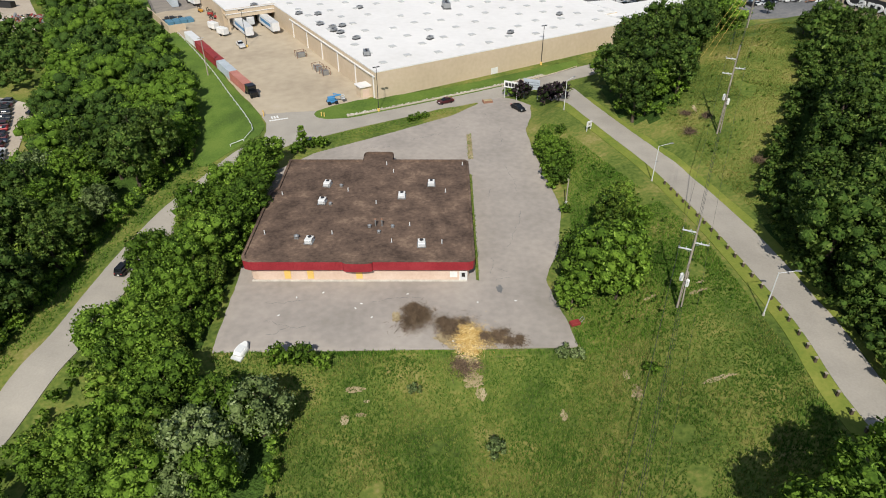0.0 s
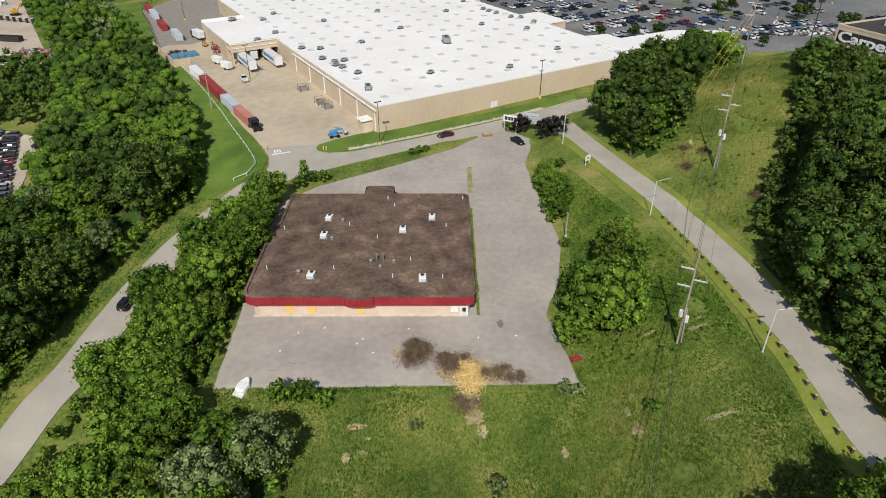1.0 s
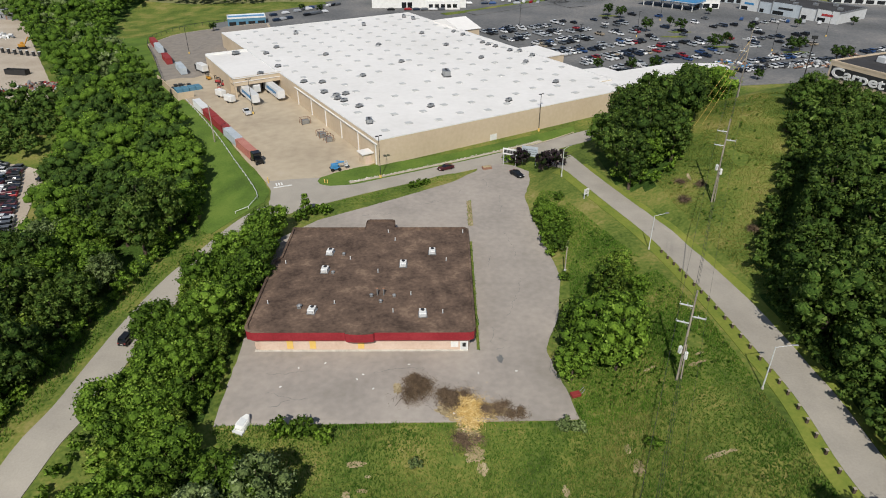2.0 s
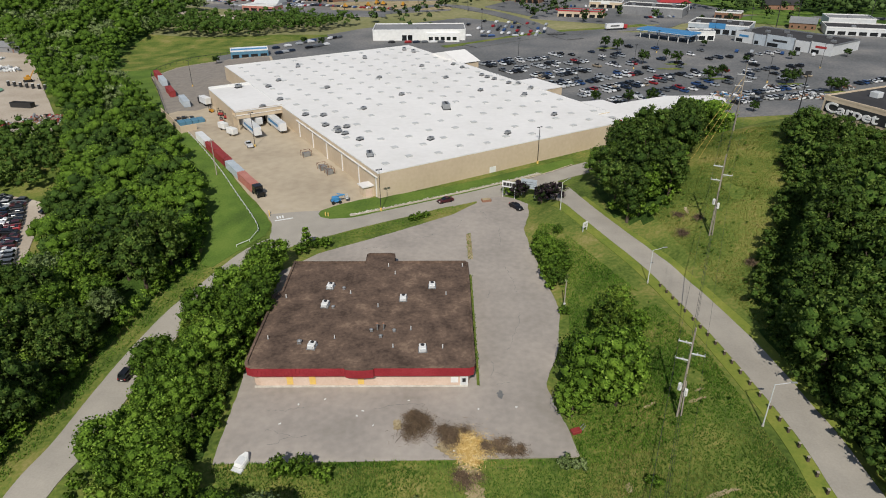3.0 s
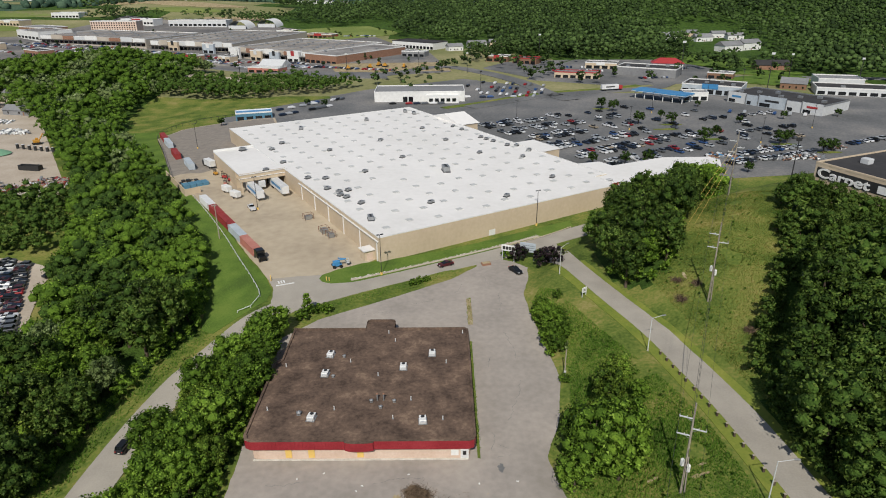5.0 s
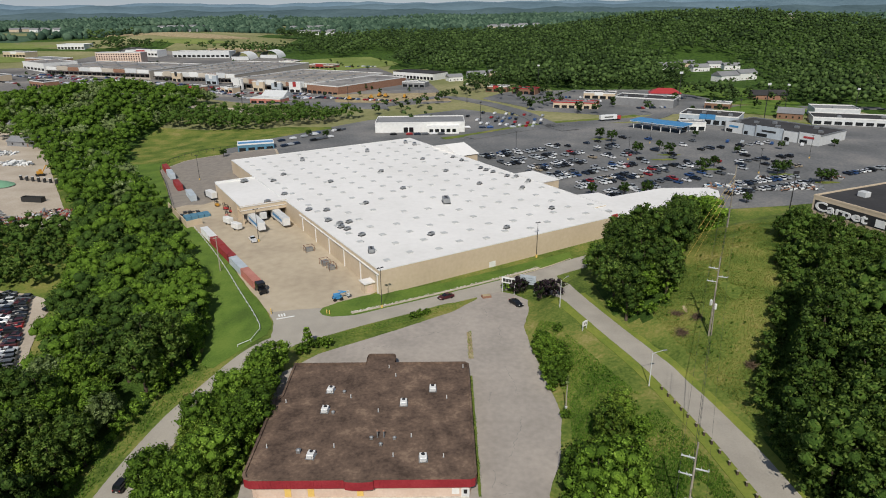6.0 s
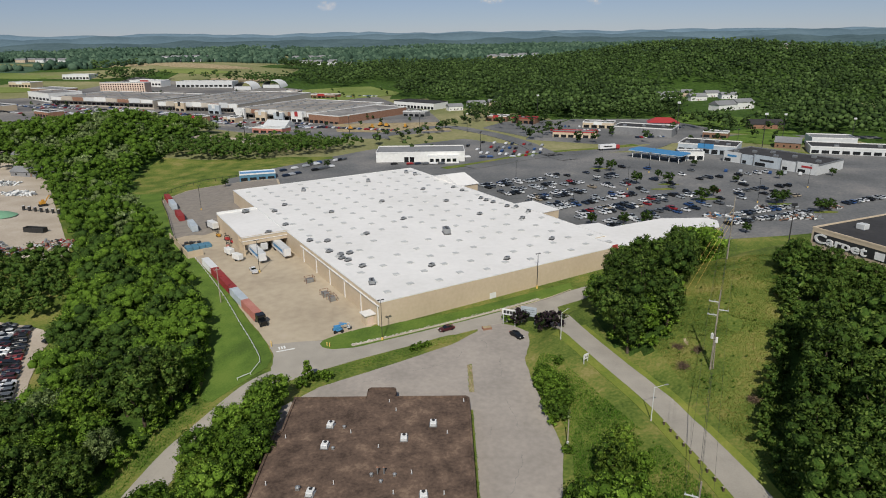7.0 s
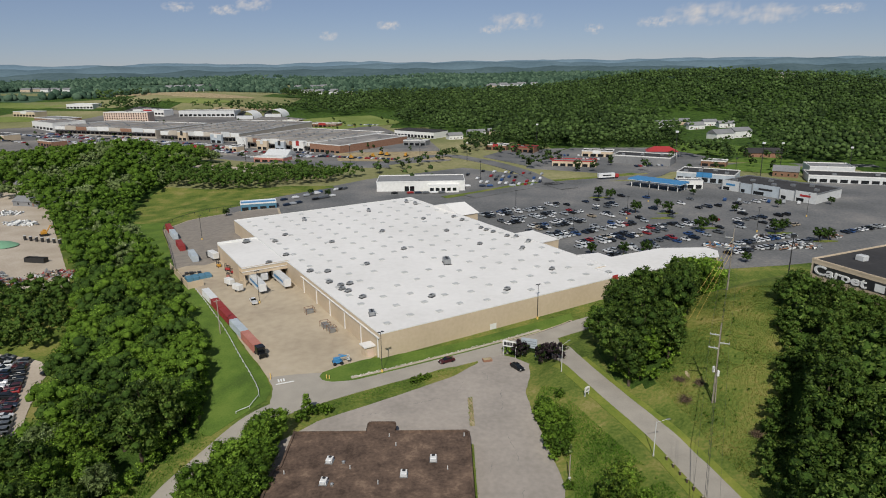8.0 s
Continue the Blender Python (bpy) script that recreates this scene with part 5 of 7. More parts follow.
def forklift(colour, words):
    def make(m):
        c = root("forklift", m, words, "forklift", "yard machines")
        part("body", boxes((-0.6, 0.6, -1.1, 0.9, 0.3, 1.2), bevel=0.1), M[colour], c)
        part("mast", boxes((-0.5, -0.38, 0.95, 1.1, 0.1, 2.9), (0.38, 0.5, 0.95, 1.1, 0.1, 2.9), (-0.38, 0.38, 0.97, 1.08, 2.7, 2.85)), M["metal_dark"], c)
        part("guard", boxes((-0.55, 0.55, -0.7, 0.6, 2.05, 2.15), (-0.55, -0.47, -0.7, -0.62, 1.2, 2.05), (0.47, 0.55, -0.7, -0.62, 1.2, 2.05), (-0.55, -0.47, 0.52, 0.6, 1.2, 2.05), (0.47, 0.55, 0.52, 0.6, 1.2, 2.05)), M["metal_dark"], c)
        part("fork", boxes((-0.35, -0.22, 1.1, 2.2, 0.1, 0.18), (0.22, 0.35, 1.1, 2.2, 0.1, 0.18)), M["metal_grey"], c)
        for sx in (-1, 1):
            for sy in (-0.75, 0.6):
                part("wheel", wheel_mesh(0.32), None, c).matrix_basis = pose(sx * 0.55, sy, 0.32, 0, 0, 90)
        return c
    return make


for u, v, turn, colour, words in ((-17.9, 104.5, 30, "red_paint", "red forklift parked by the store wall"), (-19.9, 95.0, -20, "container_salmon", "faded cream and red yard machine"), (-16.8, 99.5, 70, "red_paint", "red forklift parked by the store wall"), (-19.8, 111.5, 10, "orange_paint", "yellow yard lift parked by the store")):
    p = store_at(u, v, 0).translation
    forklift(colour, words)(store_at(u, v, on_ground(p.x, p.y) + 0.13, turn))


def tractor(m, cab="black"):
    c = root("truck_tractor", m, "black semi truck tractor parked before a container", "truck")
    b = part("cab", boxes((-1.2, 1.2, 0.4, 2.9, 0.8, 3.1), bevel=0.12), PAINT[cab], c)
    part("windscreen", boxes((-1.0, 1.0, 0.36, 0.42, 1.9, 2.7)), M["glass_dark"], b)
    part("bonnet", boxes((-0.95, 0.95, -1.3, 0.4, 0.7, 1.8), bevel=0.12), PAINT[cab], c)
    part("chassis", boxes((-0.5, 0.5, 2.9, 5.2, 0.7, 1.0)), M["metal_dark"], c)
    for y in (-0.7, 3.4, 4.6):
        for s in (-1, 1):
            part("wheel", wheel_mesh(0.52), None, c).matrix_basis = pose(s * 0.98, y, 0.52, 0, 0, 90)
    return c


x, y = in_row(-2.6, 2.6)
tractor(pose(x, y, on_ground(x, y) + 0.13, 0, 0, ROW_TURN))
p = store_at(-18.7, 63.5, 0).translation
car("pickup", "white", p.x, p.y, 118)


def boom_lift(m):
    c = root("boom_lift", m, "blue articulated boom lift parked at the yard edge", "boom lift")
    part("chassis", boxes((-1.3, 1.3, -0.8, 0.8, 0.5, 1.0), bevel=0.08), M["blue_paint"], c)
    part("turret", boxes((-1.1, 0.8, -0.7, 0.7, 1.0, 1.9), bevel=0.1), M["blue_paint"], c)
    part("boom", rods(((-0.8, 0, 1.9), (2.6, 0, 2.2), 0.2), ((2.4, 0, 2.2), (0.4, 0.3, 2.6), 0.16)), M["blue_paint"], c)
    part("basket", boxes((2.5, 3.4, -0.8, 0.8, 1.1, 1.2), (2.5, 2.56, -0.8, 0.8, 1.2, 2.1), (3.34, 3.4, -0.8, 0.8, 1.2, 2.1), (2.56, 3.34, -0.8, -0.74, 1.9, 2.0), (2.56, 3.34, 0.74, 0.8, 1.9, 2.0)), M["steel_white"], c, "pale tubular work basket")
    for sx in (-0.95, 0.95):
        for sy in (-0.95, 0.95):
            part("wheel", wheel_mesh(0.5), None, c).location = (sx, sy, 0.5)
    return c


boom_lift(pose(-30.0, 166.2, on_ground(-30, 166.2) + 0.13, 0, 0, 20))

# ---- lamps, poles and lines ----
def street_lamp(m, tall=8.0, arm=2.2, label="grey steel street lamp with a single arm"):
    c = root("street_lamp", m, label, "street lamp", "street lamps")
    part("pole", rods(((0, 0, -0.3), (0, 0, tall), 0.11, 0.07)), M["steel_white"], c)
    part("base", rods(((0, 0, 0), (0, 0, 0.4), 0.2, 0.16)), M["stone"], c)
    part("arm", rods(((0, 0, tall - 0.1), (arm, 0, tall + 0.35), 0.045)), M["steel_white"], c)
    part("lamp_head", boxes((arm - 0.1, arm + 0.75, -0.16, 0.16, tall + 0.28, tall + 0.45), bevel=0.05), M["metal_grey"], c)
    return c


street_lamp(pose(41.4, 112.8, on_ground(41.4, 112.8), 0, 0, 10), 7.6)
copy_thing(scene.objects["street_lamp"], pose(45.6, 70.1, on_ground(45.6, 70.1), 0, 0, -2))
copy_thing(scene.objects["street_lamp"], pose(30.3, 152.8, on_ground(30.3, 152.8), 0, 0, 40))


def lot_lamp(m):
    c = root("lamp_post", m, "tall dark parking lamp post with twin heads on a yellow base", "lamp post", "lamp posts")
    part("pole", rods(((0, 0, -0.3), (0, 0, 12.0), 0.11, 0.08)), M["metal_dark"], c)
    part("base", rods(((0, 0, -0.3), (0, 0, 0.9), 0.32), seg=10), M["yellow_paint"], c, "yellow concrete base")
    for s in (-1, 1):
        part("lamp_head", boxes((s * 0.55 - 0.35, s * 0.55 + 0.35, -0.2, 0.2, 11.9, 12.1)), M["metal_dark"], c)
    return c


for x, y in ((-17.0, 160.9), (30.4, 197.0), (-64.8, 213.5), (-116.4, 301), (62, 300), (96, 330), (150, 300), (40, 350), (120, 372), (190, 330), (215, 300), (170, 420), (255, 350)):
    spawn("lot_lamp", lot_lamp, pose(x, y, on_ground(x, y), 0, 0, 30))


def utility_pole(m, tall, arms, label, steel=False):
    c = root("utility_pole", m, label, "utility pole", "utility poles")
    part("pole", rods(((0, 0, -0.8), (0, 0, tall), 0.19, 0.12)), M["wood_pole"], c)
    for z, w in arms:
        a = part("crossarm", boxes((-w, w, -0.07, 0.07, z - 0.07, z + 0.07)), M["wood_pole"], c)
        for s in (-1, -0.45, 0.45, 1):
            part("insulator", rods(((s * (w - 0.12), 0, z + 0.05), (s * (w - 0.12), 0, z + 0.3), 0.06, 0.04), seg=6), M["steel_white"], a)
        part("brace", rods(((0, 0.1, z - 0.7), (-w * 0.6, 0.08, z - 0.06), 0.025), ((0, 0.1, z - 0.7), (w * 0.6, 0.08, z - 0.06), 0.025), seg=5), M["metal_grey"], c)
    return c


def line_pole(m, tall, label, cans):
    c = root("line_pole", m, label, "utility pole", "line poles")
    part("pole", rods(((0, 0, -0.8), (0, 0, tall), 0.2, 0.12)), M["wood_pole"], c)
    for z, s in ((tall - 2.7, -1), (tall - 4.4, 1), (tall - 5.7, -1)):
        a = part("crossarm", boxes((min(0, s * 2.0), max(0, s * 2.0), -0.08, 0.08, z - 0.08, z + 0.08)), M["steel_white"], c, "pale one-sided crossarm")
        for q in (0.9, 1.9):
            part("insulator", rods(((s * q, 0, z + 0.06), (s * q, 0, z + 0.36), 0.07, 0.05), seg=6), M["steel_white"], a)
        part("brace", rods(((0, 0.1, z - 0.6), (s * 1.2, 0.08, z - 0.06), 0.03), seg=5), M["metal_grey"], c)
    if cans:
        for s, z in ((-0.5, tall - 10.0), (0.45, tall - 10.8)):
            t = part("transformer", rods(((s, -0.15, z - 1.1), (s, -0.15, z), 0.3), ((s, -0.15, z), (s, -0.15, z + 0.18), 0.3, 0.12), seg=10), M["white_paint"], c, "white transformer can")
            part("bracket", boxes((min(0, s), max(0, s), -0.2, -0.1, z - 0.5, z - 0.4)), M["metal_dark"], t)
        part("stub", rods(((0.55, 0.1, -0.6), (0.25, 0.05, tall * 0.42), 0.13, 0.1)), M["wood_pole"], c, "grey stub lashed to the pole")
    return c


LINE = [(15, 28), (35.6, 75.5), (57.8, 125.6), (79.7, 172)]
LINE_TURN = -24
HEADS = []
for k, ((x, y), tall) in enumerate(zip(LINE, (16.4, 16.4, 18.5, 18.0))):
    z = on_ground(x, y)
    line_pole(pose(x, y, z, 0, 0, LINE_TURN), tall, "tall weathered wooden line pole with one-sided crossarms" + (" and transformers" if k in (1, 2) else ""), k in (1, 2))
    HEADS.append([(-1.9, z + tall - 2.4), (1.9, z + tall - 4.1), (-1.9, z + tall - 5.4), (0.0, z + tall), (0.1, z + tall - 8.0), (-0.1, z + tall - 9.0)])


def wire(a, b, sag, radius, name="power_line", label="thin dark overhead power line", mat="metal_dark"):
    cu = bpy.data.curves.new(name, "CURVE")
    cu.dimensions, cu.bevel_depth, cu.bevel_resolution = "3D", radius, 0
    s = cu.splines.new("POLY")
    s.points.add(16)
    for i in range(17):
        t = i / 16
        q = a.lerp(b, t)
        s.points[i].co = (q.x, q.y, q.z - sag * 4 * t * (1 - t), 1)
    cu.materials.append(M[mat])
    ob = new(name, cu)
    me = bpy.data.meshes.new_from_object(ob.evaluated_get(bpy.context.evaluated_depsgraph_get()))
    bpy.data.objects.remove(ob)
    return tagged(new(name, me), label, "cable", "overhead lines")


ca, sa = math.cos(radians(LINE_TURN)), math.sin(radians(LINE_TURN))
SPOTS = [[Vector((x + o * ca, y + o * sa, z)) for o, z in h] for (x, y), h in zip(LINE, HEADS)]
SPOTS.append([p + Vector((26, 62, -9)) for p in SPOTS[-1]])
for near_row, far_row in zip(SPOTS, SPOTS[1:]):
    for k, (p, q) in enumerate(zip(near_row, far_row)):
        wire(p, q, 0.9, 0.016 if k < 4 else 0.028)
# yellow-sleeved stays of the pole on the crest
for k, (dx, dy, h) in enumerate(((-17, -12, 15), (-16, -14.5, 13), (-14.5, -15.5, 11))):
    x, y = LINE[3]
    wire(Vector((x, y, on_ground(x, y) + h)), Vector((x + dx, y + dy, on_ground(x + dx, y + dy))), 0.0, 0.03, "guy_wire", "taut steel stay with yellow sleeve", "yellow_paint")
stub = root("stub_pole", pose(25.0, 113.2, on_ground(25, 113.2)), "bare pale wooden stub pole in the grass", "pole")
part("pole", rods(((0, 0, -0.4), (0, 0, 6.2), 0.14, 0.11)), M["wood_pole"], stub)
part("meter_box", boxes((-0.25, 0.25, -0.3, -0.1, 0.4, 1.2)), M["steel_white"], stub)
lawn_pole = utility_pole(pose(-70.3, 188.3, on_ground(-70.3, 188.3), 0, 0, 35), 11.6, ((11.0, 0.9),), "pale wooden utility pole on the mown lawn")


# ---- signs and roadside ----
def panel_sign(m, w, z0, z1, face, label, bars):
    c = root("sign_board", m, label, "sign")
    for s in (-1, 1):
        part("post", boxes((s * w * 0.42 - 0.08, s * w * 0.42 + 0.08, -0.08, 0.08, -0.3, z1)), M["steel_white"], c)
    b = part("board", boxes((-w / 2, w / 2, -0.14, 0.14, z0, z1), bevel=0.02), face, c)
    for x0, x1, q0, q1 in bars:
        part("lettering_bar", boxes((x0, x1, -0.17, -0.141, q0, q1)), M["metal_dark"], b)
    return c


panel_sign(pose(18.6, 169.6, on_ground(18.6, 169.6), 0, 0, -25), 4.2, 3.2, 5.0, M["white_paint"], "white framed sign board on two posts above shrubs", [(-1.7, -0.9, 3.6, 4.6), (-0.75, 0.0, 3.6, 4.6), (0.15, 0.8, 3.6, 4.6), (0.95, 1.7, 3.6, 4.6)])
panel_sign(pose(24.2, 170.2, on_ground(24.2, 170.2), 0, 0, -22), 4.6, 2.6, 5.4, M["container_grey"], "pale blue-grey billboard between purple trees", [(-2.0, 2.0, 4.55, 4.62), (-2.0, 2.0, 3.9, 3.97), (-2.0, 2.0, 3.2, 3.27)])
panel_sign(pose(33.8, 138.8, on_ground(33.8, 138.8), 0, 0, 40), 1.6, 1.0, 2.3, M["white_paint"], "small white sign on two posts in the grass", [(-0.5, 0.5, 1.5, 1.6), (-0.5, 0.5, 1.8, 1.9)])


def bollard(m):
    c = root("bollard", m, "yellow painted steel bollard at the yard", "bollard", "yellow bollards")
    part("post", rods(((0, 0, -0.2), (0, 0, 1.1), 0.13), seg=10), M["yellow_paint"], c)
    part("cap", rods(((0, 0, 1.1), (0, 0, 1.2), 0.13, 0.05), seg=10), M["yellow_paint"], c)
    return c


for x, y in ((-31.6, 157.6), (-30.8, 157.2), (-46.6, 157.5), (-47.0, 158.8)):
    spawn("bollard", bollard, pose(x, y, on_ground(x, y) + 0.1))


def guard_post(m):
    c = root("guard_post", m, "short dark wooden roadside marker post", "post", "roadside posts")
    part("post", boxes((-0.17, 0.17, -0.17, 0.17, -0.3, 0.85), bevel=0.03), M["bark"], c)
    part("top", boxes((-0.2, 0.2, -0.2, 0.2, 0.85, 0.92)), M["wood_pole"], c)
    return c


edge = smooth_line(ROAD_E, 2.6)
for i, q in enumerate(edge):
    if 42 < q.y < 112:
        d = (edge[min(i + 1, len(edge) - 1)] - edge[i - 1]).normalized()
        x, y = q.x - d.y * 4.3, q.y + d.x * 4.3
        spawn("guard_post", guard_post, pose(x, y, on_ground(x, y)))


def rail(name, pts, mat, tall, label, gap=3.0):
    line = smooth_line(pts, gap)
    c = root(name, pose(line[0].x, line[0].y, 0), label, "barrier")
    off = Vector((line[0].x, line[0].y, 0))
    for a, b in zip(line, line[1:]):
        part("rail", rods((Vector((a.x, a.y, on_ground(a.x, a.y) + tall)) - off, Vector((b.x, b.y, on_ground(b.x, b.y) + tall)) - off, 0.09), seg=6), mat, c)
    for a in line:
        o = part("post", boxes((-0.07, 0.07, -0.07, 0.07, -0.3, tall)), mat, c)
        o.location = Vector((a.x, a.y, on_ground(a.x, a.y))) - off
    return c


rail("guard_rail", [(-51.1, 141.6), (-48.2, 143.2), (-47.3, 148.6), (-51.2, 157.2), (-59.1, 171.5), (-69.7, 190.8), (-81.2, 210.0), (-92.8, 228.4)], M["steel_white"], 0.7, "galvanised guard rail curving round the lawn")
rail("kerb_rail", [(17, 178.6), (25.1, 183.0), (34, 189), (41, 194.5)], M["store_wall"], 0.6, "pale concrete-coloured guard rail beside the road")
fence_pts = [(-110, 252), (-128, 290), (-147, 330), (-146, 352), (-132, 368), (-115, 380)]
rail("yard_fence", fence_pts, M["metal_dark"], 1.6, "dark chain fence round the yard end", 4.0)


# ---- junk, brush and stones in the car park ----
def brush(name, x, y, rad, tall, n, mat, label, seed, spread=1.0):
    """A heap of loose sticks in a few uneven clumps."""
    r = np.random.RandomState(seed)
    clumps = [(r.uniform(-0.55, 0.55) * rad, r.uniform(-0.4, 0.4) * rad, rad * r.uniform(0.4, 0.75), tall * r.uniform(0.5, 1.1)) for _ in range(5)]
    vs, fs = [], []
    for k in range(n):
        ox, oy, cr, ch = clumps[r.randint(5)]
        a, q = r.uniform(0, 6.28), abs(r.normal()) * 0.55
        d = r.normal(size=3)
        d[2] = abs(d[2]) * 0.8
        d /= np.linalg.norm(d)
        ln = r.uniform(0.3, 1.5) * spread
        w = r.uniform(0.012, 0.04) * (2.0 if mat == "straw" else 1.0)
        c = np.array([ox + cr * q * math.cos(a), oy + cr * q * math.sin(a), ch * math.exp(-q * q * 1.6) * r.uniform(0.1, 1.0)])
        s = np.cross(d, r.normal(size=3))
        s = s / np.linalg.norm(s) * w
        i = len(vs)
        vs += [c - d * ln / 2 - s, c - d * ln / 2 + s, c + d * ln / 2 + s * 0.4, c + d * ln / 2 - s * 0.4]
        fs.append((i, i + 1, i + 2, i + 3))
    ob = new(name, mesh_of(name, [tuple(v) for v in vs], fs, M[mat]))
    ob.location = (x, y, on_ground(x, y) + 0.13)
    return tagged(ob, label, "brush pile", kind="stuff")


brush("brush_pile", -3.4, 80.0, 5.0, 1.9, 5200, "twig", "heap of dry brown cut branches", 1)
brush("brush_pile", 1.6, 78.2, 4.0, 1.6, 3400, "twig", "heap of dry brown cut branches", 2)
brush("brush_pile", 8.2, 75.2, 3.4, 1.0, 1900, "twig", "low heap of dry brown cut branches", 3)
brush("brush_pile", 11.2, 74.4, 1.9, 0.5, 700, "twig", "scattered dry brown twigs", 4, 1.4)
brush("straw_heap", 4.6, 75.8, 4.6, 0.7, 4200, "straw", "loose heap of yellow straw and wood chips", 5, 0.6)
brush("brush_pile", 3.6, 69.8, 2.8, 0.5, 1100, "twig", "loose dry twigs trailing into the grass", 7, 1.3)
brush("straw_heap", 4.0, 72.6, 1.8, 0.4, 800, "straw", "loose scattering of pale straw", 6, 0.6)
def patch(name, x, y, rx, ry, mat, label, lift, seed):
    r = random.Random(seed)
    out = []
    n = 44
    for k in range(n):
        a = 2 * math.pi * k / n
        q = 0.85 + 0.35 * noise.noise(Vector((2.2 * math.cos(a), 2.2 * math.sin(a), seed * 1.7))) + r.uniform(-0.13, 0.13)
        out.append((x + rx * q * math.cos(a), y + ry * q * math.sin(a)))
    verts = [(x, y, on_ground(x, y) + lift)] + [(a, b, on_ground(a, b) + lift) for a, b in out]
    faces = [(0, 1 + k, 1 + (k + 1) % n) for k in range(n)]
    return tagged(new(name, mesh_of(name, verts, faces, M[mat])), label, "bare patch", kind="structure")


for k, (x, y, rx, ry, mat, lift) in enumerate(((4.4, 75.0, 6.4, 2.6, "dirt", 0.136), (-7.6, 80.2, 0.9, 1.6, "dirt", 0.136), (3.4, 70.4, 2.4, 1.9, "dirt", 0.09), (4.6, 67.4, 1.7, 1.6, "dirt", 0.09), (5.6, 65.0, 0.9, 1.2, "dirt", 0.09), (-13, 65.8, 1.7, 0.6, "dirt", 0.07), (-11.6, 61.5, 0.9, 0.4, "dirt", 0.07), (-13.8, 60.6, 0.7, 1.1, "dirt", 0.07), (39, 77.5, 1.6, 0.4, "dirt", 0.09), (36.5, 60.5, 2.4, 0.5, "dirt", 0.09), (27, 62.4, 0.8, 1.6, "dirt", 0.09), (26.4, 65.8, 0.6, 0.9, "dirt", 0.09), (17, 61, 0.6, 1.2, "dirt", 0.07), (33, 80, 0.9, 0.4, "dirt", 0.09), (40, 79.4, 0.8, 0.3, "dirt", 0.09), (9.8, 87.6, 0.7, 1.1, "asphalt_dark", 0.136), (33, 93.5, 1.6, 0.8, "dirt", 0.09), (56.5, 137, 0.4, 1.6, "dirt", 0.12), (83.5, 143, 0.8, 3.0, "dirt", 0.14), (-11, 63.8, 0.5, 0.3, "dirt", 0.07), (-20.5, 155.6, 3.0, 0.8, "stone", 0.1))):
    patch("bare_soil", x, y, rx, ry, mat, "bare dry tan soil among the grass", lift, k)

for k, (x, y) in enumerate(((54.8, 136), (54, 129.4), (57.5, 133), (80.8, 144), (62, 112))):
    brush("brush_pile", x, y, 2.0, 0.35, 420, "twig", "scattered grey-brown brush on the hillside", 30 + k, 1.5)
strip("swale", [(-25, 157.6), (-15, 162.6), (0, 170.6), (14, 178.4), (30, 188)], 1.0, M["gravel"], "pale gravel swale along the grass bank", "verge", lift=0.23, cols=2)

# planted strips on the car park
strip("planter_strip", [(6.4, 134), (6.4, 140), (6.3, 146.5)], 1.1, M["dirt"], "dry weedy narrow planting strip", "planter", lift=0.2, cols=2)
strip("weed_strip", [(6.1, 90), (6.1, 110), (6.1, 127)], 0.5, M["meadow"], "weeds along the shop wall foot", "planter", lift=0.17, cols=2)
strip("road_bank", [(-36, 139.5), (-26, 145.2), (-12, 152.6), (-1, 160.2), (3.2, 162.0)], 3.4, M["meadow"], "grassy bank between car park and road", "verge", lift=0.19, cols=4)

junk = root("broken_boat", pose(-30.8, 72.6, on_ground(-31, 72.4) + 0.15, 0, -14, 68) @ Matrix.Diagonal((0.72, 0.95, 0.8, 1)), "broken white fibreglass hull dumped at the car park corner", "boat")
bm = bmesh.new()
shell(bm, [(-1.9, 0.7, 0.1, 1.0), (-1.0, 0.95, 0.0, 1.15), (0.6, 0.9, 0.0, 1.0), (1.9, 0.3, 0.4, 0.9)])
part("hull", bm, M["white_paint"], junk)
part("deck_panel", boxes((-1.2, 0.6, -0.6, 0.6, 1.1, 1.2), (-2.7, -1.6, -1.0, 0.9, 0.0, 0.5)), M["steel_white"], junk)
red = root("skip", pose(21.2, 78.3, on_ground(21.2, 78.3) + 0.1, 0, 0, 20), "rusty red metal skip at the asphalt edge", "skip")
part("tub", boxes((-0.8, 0.8, -0.5, 0.5, 0.15, 0.75), bevel=0.06), M["container_red"], red)
part("frame", rods(((0.6, 0.3, 0.2), (1.9, 0.8, 0.7), 0.05), ((0.6, -0.3, 0.2), (1.9, 0.3, 0.7), 0.05), seg=6), M["metal_grey"], red)
wall_bit = root("brick_planter", pose(12.1, 167.2, on_ground(12.1, 167.2), 0, 0, 15), "low broken brick planter at the entrance", "planter")
part("body", boxes((-1.3, 1.3, -0.8, 0.8, -0.1, 0.7), bevel=0.05), M["brick"], wall_bit)
part("soil", boxes((-1.1, 1.1, -0.6, 0.6, 0.7, 0.76)), M["dirt"], wall_bit)


# ---- cracks and stains of the old asphalt ----
def crack(x, y, turn, length, seed):
    r = random.Random(seed)
    verts, faces, a = [], [], radians(turn)
    for k in range(int(length / 0.5) + 1):
        w = r.uniform(0.012, 0.04)
        z = on_ground(x, y) + 0.13
        verts += [(x - math.sin(a) * w, y + math.cos(a) * w, z), (x + math.sin(a) * w, y - math.cos(a) * w, z)]
        a = radians(turn) + r.uniform(-0.7, 0.7)
        x, y = x + 0.5 * math.cos(a), y + 0.5 * math.sin(a)
    faces = [(2 * k, 2 * k + 1, 2 * k + 3, 2 * k + 2) for k in range(len(verts) // 2 - 1)]
    return tagged(new("crack", mesh_of("crack", verts, faces, M["asphalt_dark"])), "dark crack in the old asphalt", "crack", kind="structure")


